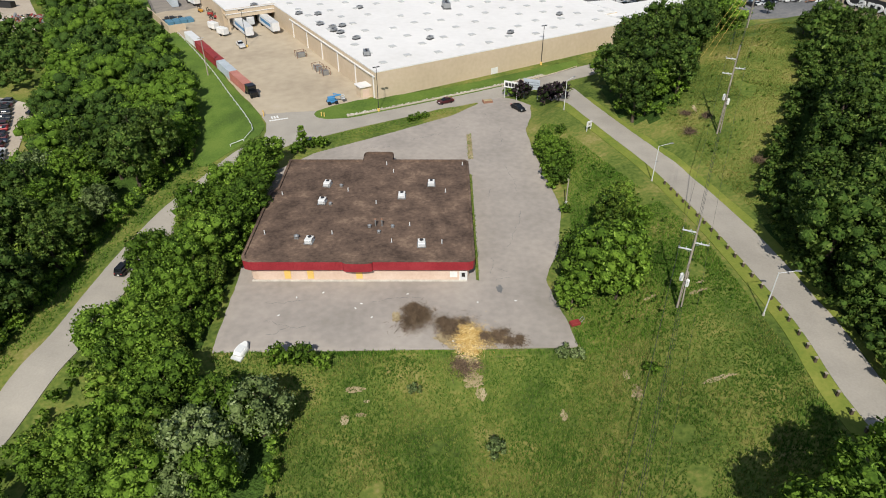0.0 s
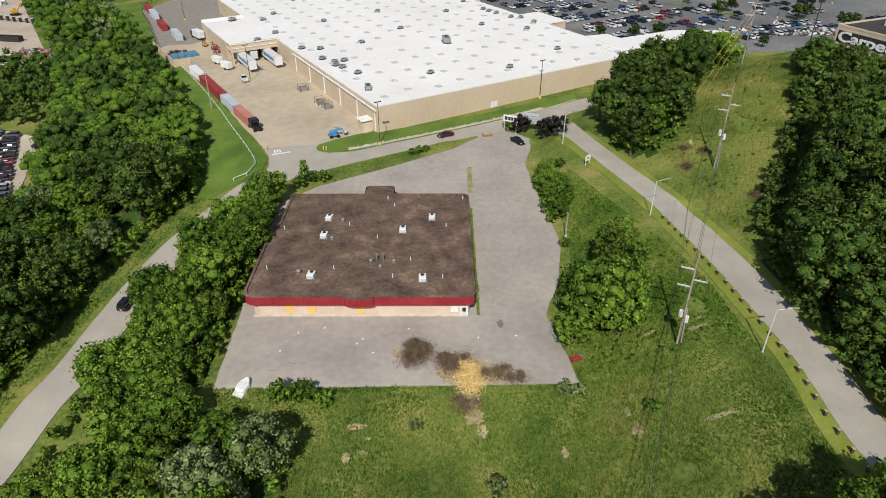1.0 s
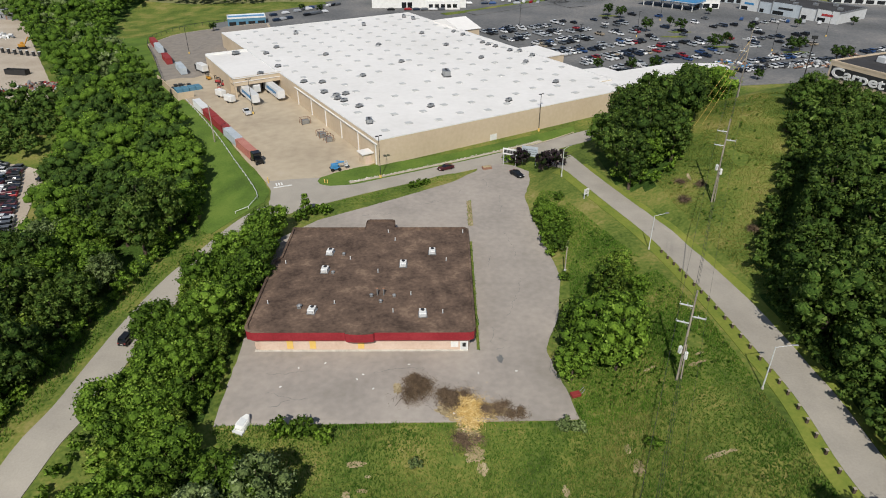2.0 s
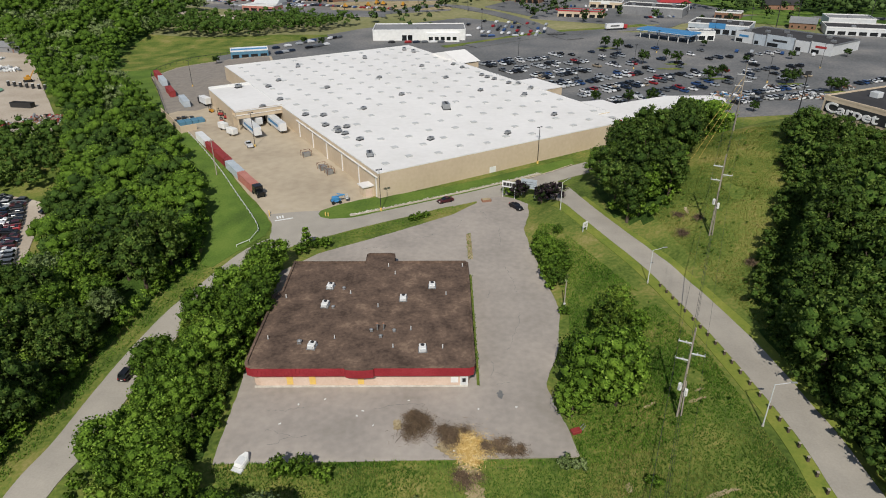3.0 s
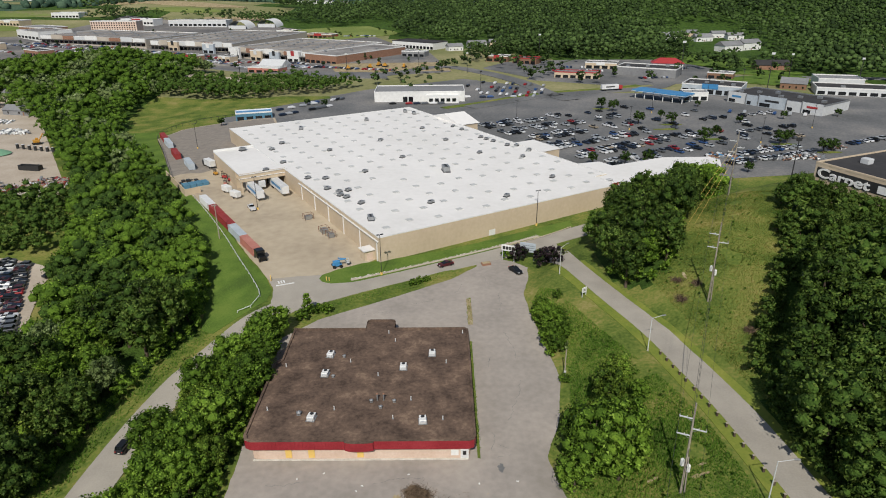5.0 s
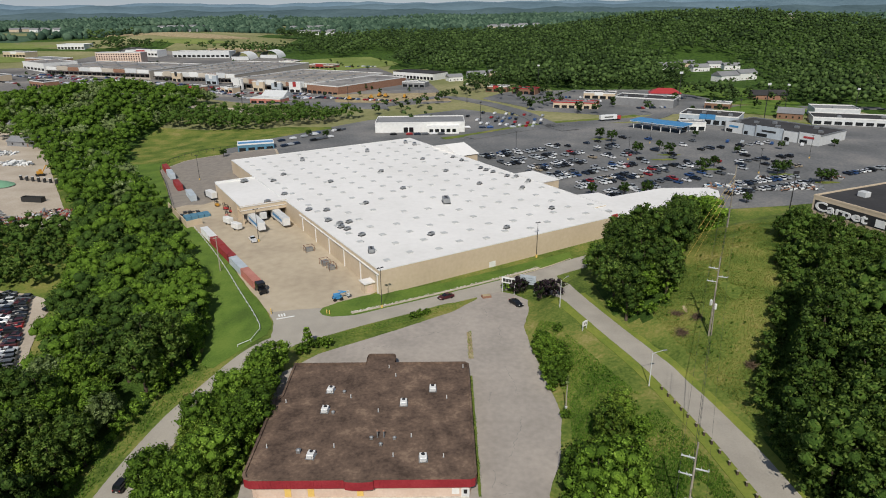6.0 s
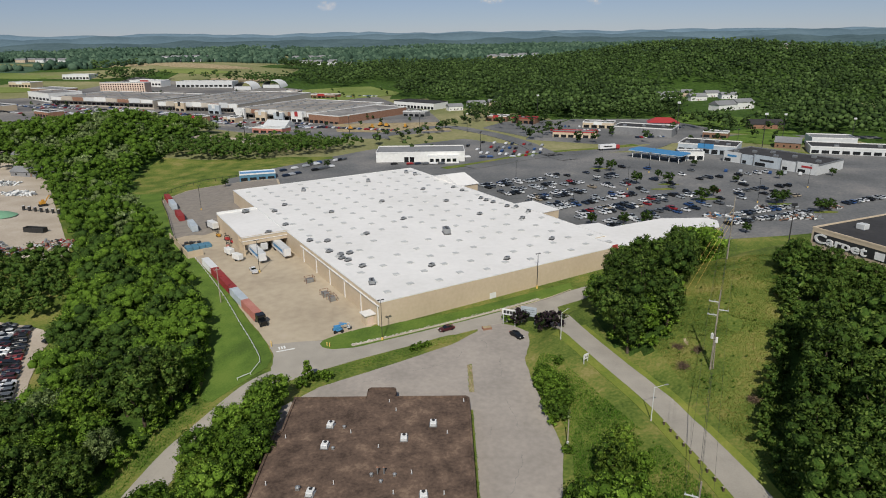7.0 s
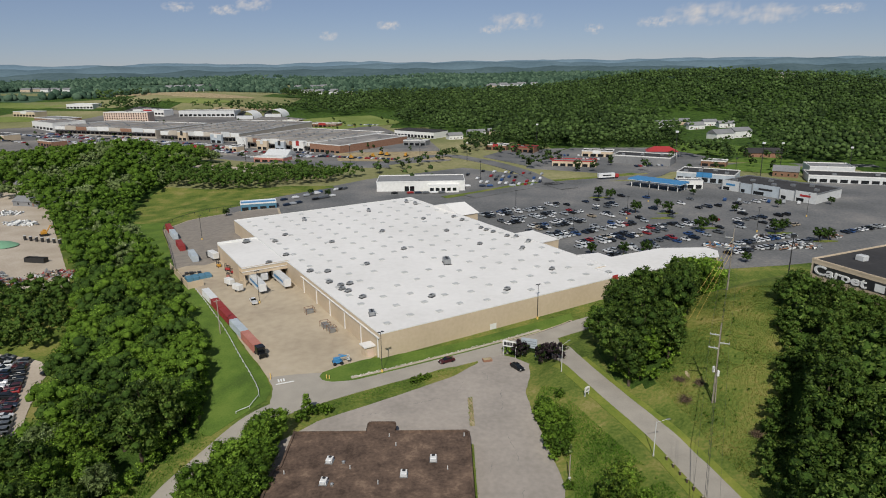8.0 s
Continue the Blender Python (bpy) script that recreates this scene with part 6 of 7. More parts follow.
for k, (x, y, t, l) in enumerate(((8.5, 92, 80, 5), (9.2, 90, 20, 3), (9.4, 93.5, -30, 2.5), (9.5, 117, 85, 4), (-30, 84, 10, 7), (-22, 78, 170, 8), (-12, 84, 5, 9), (12, 100, 80, 14), (16, 120, 95, 12), (14, 140, 90, 11), (-8, 144, 25, 9), (-20, 139, 10, 8), (3, 150, 60, 6), (12, 155, 110, 6), (18, 84, 70, 5), (-28, 76, 40, 4))):
    crack(x, y, t, l, k)
for k, (x, y) in enumerate(((-27, 80.6), (-20.5, 86.5), (-24.8, 85.2), (-14.5, 82.4), (-13.6, 83.6), (-6, 86.2), (-11.6, 80.2), (5.8, 84), (1.5, 74.6), (12.2, 84.4))):
    q = root("litter", pose(x, y, on_ground(x, y) + 0.13, 0, 0, 37 * k), "scrap of pale litter on the asphalt", "litter", "litter on the asphalt")
    part("scrap", boxes((-0.16, 0.16, -0.1, 0.1, 0, 0.06), (0.05, 0.25, 0.02, 0.16, 0.02, 0.1)), M["white_paint"], q)


# pale riprap along the road under the store bank
r6 = np.random.RandomState(21)
vs, fs = [], []
for q in smooth_line([(-25, 158.0), (-15, 163.2), (0, 171.2), (14, 179.0), (30, 188.6)], 0.34):
    rad = r6.uniform(0.08, 0.26) * (1.5 if q.x < -18 else 1.0)
    x, y = q.x + r6.uniform(-0.5, 0.5), q.y + r6.uniform(-0.4, 0.4)
    i = len(vs)
    v, f = ICO1
    vs += (v * rad * np.array([1, 1, 0.7]) * (1 + 0.2 * r6.normal(size=(len(v), 1))) + np.array([x, y, on_ground(x, y) + 0.22])).tolist()
    fs += (f + i).tolist()
tagged(new("riprap", mesh_of("riprap", vs, fs, M["stone"])), "line of pale loose stones along the road", "stones", kind="stuff")


# ---- scrapyards west of the wood ----
SCRAP_N = [(-330, 470), (-262, 418), (-206, 332), (-180, 292), (-148, 243), (-165, 236), (-184, 248), (-260, 262), (-340, 330)]
SCRAP_S = [(-102, 131), (-104.5, 138), (-112.6, 156), (-119, 172.8), (-120.4, 181), (-128, 187), (-145, 191), (-178, 190), (-165, 134)]
drape("scrap_yard", SCRAP_N, M["gravel"], "pale gravel scrapyard with heaps of debris", "yard", lift=0.15, dy=3, cols=20)
drape("wrecking_yard", SCRAP_S, M["gravel"], "pale gravel yard for wrecked cars", "yard", lift=0.15, dy=3, cols=14)
leafy_wood("yard_trees", [(x, y, rng.uniform(2.8, 4.2)) for x, y in scatter([(-146, 238), (-123, 197), (-133, 191.5), (-190, 193), (-230, 252), (-185, 244), (-165, 233)], 5.6)], "green trees between the scrapyards", "leaf_dark", 9, 20, 0.4)


def debris(name, x, y, rad, n, label, seed, mats):
    """A heap of small bent plates and beams."""
    r = np.random.RandomState(seed)
    vs, fs, idx = [], [], []
    for k in range(n):
        a, q = r.uniform(0, 6.28), math.sqrt(r.rand())
        c = Vector((rad * q * math.cos(a), rad * q * math.sin(a) * 0.6, 0))
        c.z = 1.4 * (1 - q) * r.rand() + 0.1
        m = Matrix.Translation(c) @ Euler(tuple(r.uniform(-0.5, 0.5, 2)) + (r.uniform(0, 6.28),)).to_matrix().to_4x4()
        w, l, h = r.uniform(0.1, 0.7), r.uniform(0.4, 2.2), r.uniform(0.05, 0.4)
        i = len(vs)
        for dz in (-1, 1):
            for dx, dy in ((-1, -1), (1, -1), (1, 1), (-1, 1)):
                vs.append(tuple(m @ Vector((dx * w, dy * l, dz * h))))
        fs += [(i, i + 3, i + 2, i + 1), (i + 4, i + 5, i + 6, i + 7)] + [(i + e, i + (e + 1) % 4, i + 4 + (e + 1) % 4, i + 4 + e) for e in range(4)]
        idx += [r.randint(len(mats))] * 6
    ob = new(name, mesh_of(name, vs, fs, [M[k] for k in mats], idx))
    ob.location = (x, y, on_ground(x, y) + 0.15)
    return tagged(ob, label, "scrap heap", kind="stuff")


JUNK = ["container_red", "brick", "metal_grey", "metal_dark", "steel_white", "wood_pole"]
debris("scrap_heap", -160, 256, 10, 130, "heap of rusty scrap beams and sheet metal", 1, JUNK)
debris("scrap_heap", -176, 247, 9, 110, "heap of mixed scrap metal and rubble", 2, JUNK)
debris("scrap_heap", -192, 254, 10, 110, "heap of dark and white scrap sheets", 3, ["metal_dark", "steel_white", "metal_grey"])
debris("scrap_heap", -228, 338, 9, 90, "heap of pale scrap sheets", 4, ["steel_white", "metal_grey", "white_paint"])
debris("scrap_heap", -250, 360, 10, 90, "heap of pale scrap sheets", 5, ["steel_white", "metal_grey", "white_paint"])
debris("scrap_heap", -205, 345, 6, 50, "heap of rusty scrap beams", 6, JUNK)
mound = new("green_mound", mesh_of("green_mound", [(9 * math.cos(a) * q, 7 * math.sin(a) * q, 2.2 * (1 - q * q)) for q in (0.05, 0.4, 0.7, 1.0) for a in np.linspace(0, 6.283, 17)[:16]], [(r * 16 + k, (r + 1) * 16 + k, (r + 1) * 16 + (k + 1) % 16, r * 16 + (k + 1) % 16) for r in range(3) for k in range(16)], plain("green_heap", "6f9a7c", 0.9)))
mound.location = (-213, 298, on_ground(-213, 298))
tagged(mound, "low mound of greenish crushed glass in the scrapyard", "mound")


def excavator(m):
    c = root("excavator", m, "yellow tracked excavator in the scrapyard", "excavator")
    part("cab", boxes((-1.4, 1.3, -1.3, 1.3, 1.1, 2.3), (-0.2, 1.2, 0.2, 1.3, 2.3, 3.1), bevel=0.1), M["orange_paint"], c)
    for s in (-1, 1):
        part("track", boxes((-2.0, 2.0, s * 1.15 - 0.3, s * 1.15 + 0.3, 0, 0.95), bevel=0.25), M["rubber"], c)
    part("boom", rods(((1.2, -0.3, 1.8), (3.4, -0.3, 5.0), 0.28), ((3.4, -0.3, 5.0), (5.6, -0.3, 3.2), 0.24)), M["orange_paint"], c)
    part("arm", rods(((5.6, -0.3, 3.2), (5.4, -0.3, 0.9), 0.2)), M["orange_paint"], c)
    part("bucket", boxes((4.9, 5.8, -0.8, 0.2, 0.2, 1.0), bevel=0.1), M["metal_dark"], c)
    return c


excavator(pose(-203, 318, on_ground(-203, 318) + 0.15, 0, 0, 40))
for k in range(7):
    q = root("barrel", pose(-207 + k * 3.2, 309 - k * 0.6, on_ground(-207 + k * 3.2, 309 - k * 0.6) + 0.15), "dark steel drum standing in the scrapyard", "drum", "scrapyard drums")
    part("drum", rods(((0, 0, 0), (0, 0, 2.2), 0.7), seg=10), M["metal_dark"], q)
    part("lid", rods(((0, 0, 2.2), (0, 0, 2.3), 0.74), seg=10), M["steel_white"], q)
x, y = -181, 275
skip = root("dumpster", pose(x, y, on_ground(x, y) + 0.15, 0, 0, -10), "long dark open steel dumpster", "dumpster")
part("tub", boxes((-5, 5, -1.4, 1.4, 0, 0.3), (-5, 5, -1.4, -1.25, 0.3, 2.2), (-5, 5, 1.25, 1.4, 0.3, 2.2), (-5, -4.85, -1.25, 1.25, 0.3, 2.2), (4.85, 5, -1.25, 1.25, 0.3, 2.2)), M["metal_dark"], skip)
for i in range(6):
    for j in range(17):
        x, y = -113.5 - i * 5.3 - j * 1.22, 145.5 + j * 2.6 + i * 0.8
        if inside(x + 4.5, y, SCRAP_S) and inside(x, y, SCRAP_S) and rng.random() < 0.9:
            car(rng.choice(("sedan", "suv")), rng.choice(("red", "maroon", "white", "grey", "black", "black", "black", "silver", "dark_blue", "grey", "maroon")), x + rng.uniform(-0.4, 0.4), y + rng.uniform(-0.3, 0.3), 12 + rng.uniform(-13, 13) + 180 * rng.randrange(2), 0.16)
car("sedan", "black", -119.6, 178, 60, 0.16)


# ---- buildings ----
def flat_building(name, left, turn, length, depth, tall, wall, roof, label, bays=0, glass="glass_dark", sign="", units=2, category="building", trim="white_paint", awning=False):
    """A flat-roofed block; left is the near-left corner of its front."""
    x, y = left
    c = root(name, pose(x, y, on_ground(x, y), 0, 0, turn), label, category)
    part("wall", boxes((0, length, 0, depth, -2.5, tall - 0.3)), M[wall], c)
    part("roof", boxes((0.3, length - 0.3, 0.3, depth - 0.3, tall - 0.3, tall - 0.1)), M[roof], c)
    out = [(-0.1, -0.1), (length + 0.1, -0.1), (length + 0.1, depth + 0.1), (-0.1, depth + 0.1)]
    inn = [(0.3, 0.3), (length - 0.3, 0.3), (length - 0.3, depth - 0.3), (0.3, depth - 0.3)]
    part("parapet", ring(out, inn, tall - 0.3, tall + 0.5), M[trim], c)
    if bays:
        gap = length / bays
        wm = to_mesh("shop_window", boxes((-gap * 0.36, gap * 0.36, -0.08, -0.01, 0.4, min(3.2, tall * 0.55))), M[glass])
        for k in range(bays):
            part("shop_window", wm, None, c).location = (gap * (k + 0.5), 0, 0)
    if sign:
        part("sign_panel", boxes((length * 0.35, length * 0.62, -0.3, -0.11, tall * 0.62, tall + 0.9)), M[sign], c)
    if awning:
        part("awning", boxes((0.5, length - 0.5, -3.4, -0.11, 3.5, 4.0)), M["roof_dark"], c)
        step = length / 9
        for k in range(9):
            part("fascia_panel", boxes((k * step + 0.6, (k + 1) * step - 0.6, -0.5, -0.11, 4.6, tall + (0.4, 1.6, 0.7)[k % 3])), M[("white_paint", "stucco", "brick", "steel_white")[(k * 5) % 4]], c)
        for k in range(4):
            part("roof_joint", boxes((length * (k + 0.6) / 4.4, length * (k + 0.6) / 4.4 + 0.5, 0.5, depth - 0.5, tall - 0.1, tall + 0.5)), M["stucco"], c)
    um = to_mesh("roof_unit", boxes((-1.3, 1.3, -0.9, 0.9, 0, 1.3), bevel=0.05), M["metal_grey"])
    for k in range(units):
        part("roof_unit", um, None, c).location = (length * (k + 0.6) / (units + 0.3), depth * (0.2 + 0.6 * ((k * 0.382) % 1.0)), tall - 0.1)
    return c


def house(left, turn, length, depth, tall, wall, roof, label, windows=4):
    x, y = left
    c = root("house", pose(x, y, on_ground(x, y), 0, 0, turn), label, "house")
    part("wall", boxes((0, length, 0, depth, -2.5, tall)), M[wall], c)
    bm = bmesh.new()
    e, h = 0.5, tall + depth * 0.28
    v = [bm.verts.new(q) for q in ((-e, -e, tall - 0.1), (length + e, -e, tall - 0.1), (length + e, depth + e, tall - 0.1), (-e, depth + e, tall - 0.1), (-e, depth / 2, h), (length + e, depth / 2, h))]
    for f in ((0, 1, 5, 4), (2, 3, 4, 5), (0, 4, 3), (1, 2, 5), (0, 3, 2, 1)):
        bm.faces.new([v[i] for i in f])
    part("roof", bm, M[roof], c)
    wm = to_mesh("window", boxes((-0.5, 0.5, -0.07, -0.01, 0.9, 2.2)), M["glass_dark"])
    for k in range(windows):
        part("window", wm, None, c).location = (length * (k + 0.5) / windows, 0, 0)
    part("door", boxes((length * 0.46, length * 0.46 + 0.95, -0.08, -0.01, 0, 2.0)), M["brown_wall"], c)
    return c


# carpet warehouse on the hill
CW = (94.5, 158.9)
CW_TURN = math.degrees(math.atan2(-0.915, 0.40))
cw_g = on_ground(97, 150)
cw = root("carpet_store", pose(CW[0], CW[1], 0, 0, 0, CW_TURN), "beige warehouse with dark flat roof and white word on the wall", "building")
part("wall", boxes((0, 48, 0, 32, cw_g - 6, 34.3)), M["store_wall"], cw, "beige rendered wall")
part("roof", boxes((0.4, 47.6, 0.4, 31.6, 34.3, 34.45)), M["roof_dark"], cw, "dark flat roof")
part("parapet", ring([(-0.05, -0.05), (48.05, -0.05), (48.05, 32.05), (-0.05, 32.05)], [(0.4, 0.4), (47.6, 0.4), (47.6, 31.6), (0.4, 31.6)], 34.3, 34.75), M["store_wall"], cw)
part("sign_band", boxes((0.6, 24, -0.06, -0.01, 30.9, 33.5)), M["metal_dark"], cw, "dark band behind the letters")
for k in (5, 20):
    u = part("roof_unit", boxes((k, k + 2.2, 9, 11, 34.45, 35.8), bevel=0.08), M["steel_white"], cw)


def lettering(word, size, mat, parent, m, thick=0.12):
    cu = bpy.data.curves.new("lettering", "FONT")
    cu.body, cu.size, cu.extrude, cu.offset = word, size, thick, 0.08
    tmp = new("lettering", cu)
    me = bpy.data.meshes.new_from_object(tmp.evaluated_get(bpy.context.evaluated_depsgraph_get()))
    bpy.data.objects.remove(tmp)
    me.materials.clear()
    me.materials.append(mat)
    o = part("lettering", me, None, parent, "white raised letters")
    o.matrix_basis = m
    return o


lettering("Carpet", 3.6, M["white_paint"], cw, pose(0.9, -0.15, 31.15, 90, 0, 0) @ Matrix.Diagonal((1.34, 0.9, 1, 1)))
part("sign_shape", ring([(16.6, -0.2), (18.9, -0.2), (18.9, -0.07), (16.6, -0.07)], [(17.3, -0.18), (18.2, -0.18), (18.2, -0.09), (17.3, -0.09)], 31.2, 33.0), M["white_paint"], cw)

# dealership, shops and parades past the parking lot
LOT_D = [(-66, 404), (12, 391), (68, 441), (66, 464), (16, 507), (-54, 459), (-75, 434)]
drape("dealer_lot", LOT_D, M["asphalt_dark"], "dark asphalt forecourt of a car dealer", "parking lot", lift=0.16, dy=3, cols=16)
d = flat_building("dealership", (-43, 412), 0.8, 57, 25, 6.2, "white_paint", "roof_grey", "white metal-clad dealer workshop with a grey roof", 0, units=1)
for k in (18, 21.5):
    part("workshop_door", boxes((k, k + 2.8, -0.08, -0.01, 0, 3.4)), M["glass_dark"], d)
for k in range(4):
    part("workshop_door", boxes((-0.08, -0.01, 2 + 5.6 * k, 5.4 + 5.6 * k, 0, 4)), M["glass_dark"], d)
a = part("annexe", boxes((33, 53, -6, -0.02, -1, 4.6)), M["white_paint"], d)
for k in range(5):
    part("window", boxes((34.5 + 3.6 * k, 36.9 + 3.6 * k, -6.08, -6.01, 1.2, 3.2)), M["glass_dark"], a)
canopy = root("blue_canopy", pose(121.3, 420.9, on_ground(121, 421), 0, 0, -44.5), "long blue-roofed open canopy in the parking lot", "canopy")
part("roof", boxes((0, 36, 0, 13, 4.4, 5.6), bevel=0.1), M["blue_paint"], canopy)
part("stripe", boxes((-0.05, 36.05, -0.05, 13.05, 4.7, 5.0)), M["steel_white"], canopy)
for k in range(6):
    for w in (1.5, 11.5):
        part("post", boxes((2 + 6.3 * k, 2.4 + 6.3 * k, w - 0.2, w + 0.2, -0.3, 4.4)), M["white_paint"], canopy)
flat_building("kiosk", (150.7, 409), -6, 15, 10, 5.2, "white_paint", "roof_grey", "small white kiosk building", 3, units=1)
flat_building("shop_row", (160, 440), -31.7, 37, 24, 6.0, "container_grey", "roof_dark", "pale blue-grey shop block with dark roof", 7, sign="blue_paint", units=4)


def parade(left, turn, length, depth, tall, fronts, label):
    """A row of panelled shop fronts: each front is width, material, sign material, rise above the roof."""
    c = flat_building("shop_row", left, turn, length, depth, tall, "steel_white", "roof_dark", label, 0, units=7, trim="metal_grey")
    x = 0.0
    for w, mat, sign, rise in fronts:
        f = part("front_panel", boxes((x + 0.5, x + w, -0.5, -0.11, 0.1, tall + rise)), M[mat], c)
        part("pilaster", boxes((x, x + 0.5, -0.75, -0.11, 0, tall + rise + 0.3)), M["metal_grey"], c)
        part("shop_window", boxes((x + 1.2, x + w * 0.45, -0.56, -0.51, 0.4, 2.4)), M["glass_dark"], f)
        if sign:
            part("sign_panel", boxes((x + w * 0.25, x + w * 0.75, -0.62, -0.51, tall * 0.62, tall * 0.82)), M[sign], f)
        x += w
    return c


parade((177.5, 406.5), -54.8, 58, 30, 5.6, ((12, "steel_white", "blue_paint", 0.9), (8, "container_grey", "", 0.3), (17, "container_grey", "metal_dark", 1.2), (9, "steel_white", "", 0.2), (12, "steel_white", "red_paint", 0.8)), "pale panelled parade of shops with dark roof")
flat_building("white_shop", (244, 428), -20, 60, 22, 4.6, "steel_white", "roof_dark", "long white shop with tall glazed bays", 10, units=2)
flat_building("white_hall", (256, 449), -16, 28, 20, 7.0, "steel_white", "roof_grey", "tall white hall behind the shop", 4, units=1)
flat_building("diner", (173, 548), -12, 24, 14, 5.0, "white_paint", "roof_dark", "white diner with red hipped roof", 5, units=0)
bm = bmesh.new()
v = [bm.verts.new(q) for q in ((-1, -1, 5.4), (25, -1, 5.4), (25, 15, 5.4), (-1, 15, 5.4), (6, 7, 9.2), (18, 7, 9.2))]
for f in ((0, 1, 5, 4), (1, 2, 5), (2, 3, 4, 5), (3, 0, 4), (0, 3, 2, 1)):
    bm.faces.new([v[i] for i in f])
part("hipped_roof", bm, M["red_paint"], scene.objects["diner"], "red hipped roof")
flat_building("plain_block", (136, 522), -30, 46, 24, 6.5, "roof_grey", "roof_dark", "plain grey commercial block", 0, units=3)
flat_building("red_trim_shop", (86, 509), -17, 34, 12, 4.6, "store_wall", "roof_grey", "low beige shop with red trim", 6, trim="red_paint", units=2)
flat_building("red_roof_cafe", (62.6, 596), -28, 22, 14, 5.0, "brown_wall", "roof_dark", "small brown cafe with red roof edge", 4, trim="red_paint", units=1)
flat_building("garage_row", (-55, 742), -36, 56, 26, 7.0, "white_paint", "roof_dark", "long white garage block with black roof and dark bays", 12, trim="roof_dark", units=0)

# the retail park
MALL_LOT = [(-571, 840), (-538, 862), (-508, 1100), (-117, 945), (-57, 780), (-14, 690), (8, 546), (-67, 520), (-150, 560), (-228, 596), (-308, 655), (-366, 630), (-423, 615), (-600, 700)]
drape("retail_lot", MALL_LOT, M["asphalt_mid"], "wide grey asphalt lots of the retail park", "parking lot", lift=0.25, dy=5, cols=50)
drape("shops_lot", [(64, 500), (76, 545), (122, 618), (205, 612), (226, 545), (214, 512), (196, 480), (126, 468)], M["asphalt_dark"], "dark asphalt forecourts round small shops", "parking lot", lift=0.3, dy=4, cols=16)
drape("side_lot", [(34, 566), (58, 606), (118, 617), (75, 545), (66, 512), (56, 530)], M["asphalt_dark"], "dark asphalt apron beside the through road", "parking lot", lift=0.27, dy=4, cols=10)
drape("works_ground", [(-102, 602), (-2, 607), (8, 552), (-60, 545), (-87, 540)], M["dirt"], "bare tan earth of a construction site", "bare ground", lift=0.32, dy=4, cols=12)
drape("gravel_pad", [(-197, 512), (-147, 517), (-139, 481), (-189, 484)], M["gravel"], "pale gravel pad above the bank", "yard", lift=0.2, dy=3, cols=10)
drape("ring_lot", [(-120, 514), (-42, 512), (-49, 544), (-108, 552)], M["asphalt_dark"], "dark asphalt forecourt below the works", "parking lot", lift=0.36, dy=3, cols=10)
drape("loop_lot", [(-64, 648), (-56, 682), (-25, 656), (-13, 628), (-45, 621)], M["asphalt_dark"], "dark new asphalt loop", "parking lot", lift=0.34, dy=3, cols=10)
strip("highway", [(-300, 640), (-150, 563), (-66, 521), (-4, 575), (31, 543), (58, 488), (70, 441), (82, 414)], 13, M["asphalt_dark"], "dark asphalt approach road", "road", lift=0.42, cols=4, step=6)
strip("highway", [(16, 392), (66, 429), (115, 447), (148, 459), (174, 487), (229, 505), (330, 490)], 11, M["asphalt_dark"], "dark asphalt through road", "road", lift=0.42, cols=4, step=6)
strip("grass_strip", [(0, 391), (20, 404), (64, 438), (112, 456), (140, 470)], 6, M["meadow"], "green median strip between lots", "verge", lift=0.35, cols=3, step=5)
flat_building("mall_block", (-218, 684), -30, 112, 112, 8, "stucco", "roof_mall", "long beige retail block with grey roof", 16, sign="white_paint", units=26, awning=True)
flat_building("mall_block", (-322, 744), -20, 108, 150, 8.4, "stucco", "roof_mall", "long beige retail block with grey roof", 22, sign="white_paint", units=30, awning=True)
flat_building("mall_block", (-478, 806), -22, 162, 84, 8, "stucco", "roof_mall", "long pale retail block with brown bays", 22, sign="white_paint", units=20, awning=True)
flat_building("corner_store", (-534, 852), -38, 62, 40, 9, "white_paint", "roof_mall", "white corner store with tan base", 6, units=3)
flat_building("brick_store", (-128, 624), -37, 41, 96, 8.5, "brick", "roof_mall", "brown brick-faced store front", 6, units=3)
for k, (x, y, w) in enumerate(((-212.5, 671.4, 12), (-189.3, 659.6, 14), (-167.9, 648.7, 12), (-148.3, 638.7, 14), (-296.1, 727.5, 14), (-249.8, 699.7, 16))):
    flat_building("gabled_shop", (x, y), -28, w, 2.6, 9.5, ("white_paint", "store_wall", "container_grey")[k % 3], "white_paint", "narrow white shop with a tall gable", 2, sign=("white_paint", "steel_white", "metal_dark", "red_paint", "metal_dark")[k % 5], units=0)
hotel = flat_building("hotel", (-480, 930), -6, 66, 17, 13, "cream_wall", "roof_grey", "four-storey peach hotel with rows of windows", 0, units=3)
hw = to_mesh("window", boxes((-0.8, 0.8, -0.09, -0.01, 0, 1.7)), M["glass_dark"])
for f in range(4):
    for k in range(18):
        part("window", hw, None, hotel).location = (2 + k * 3.6, 0, 1.0 + 3.05 * f)
flat_building("white_depot", (-616, 1080), -6, 46, 24, 7, "white_paint", "steel_white", "far white depot building", 8, units=0)
flat_building("far_offices", (-402, 1002), -6, 88, 24, 8, "steel_white", "roof_grey", "far pale office row", 12, units=4)
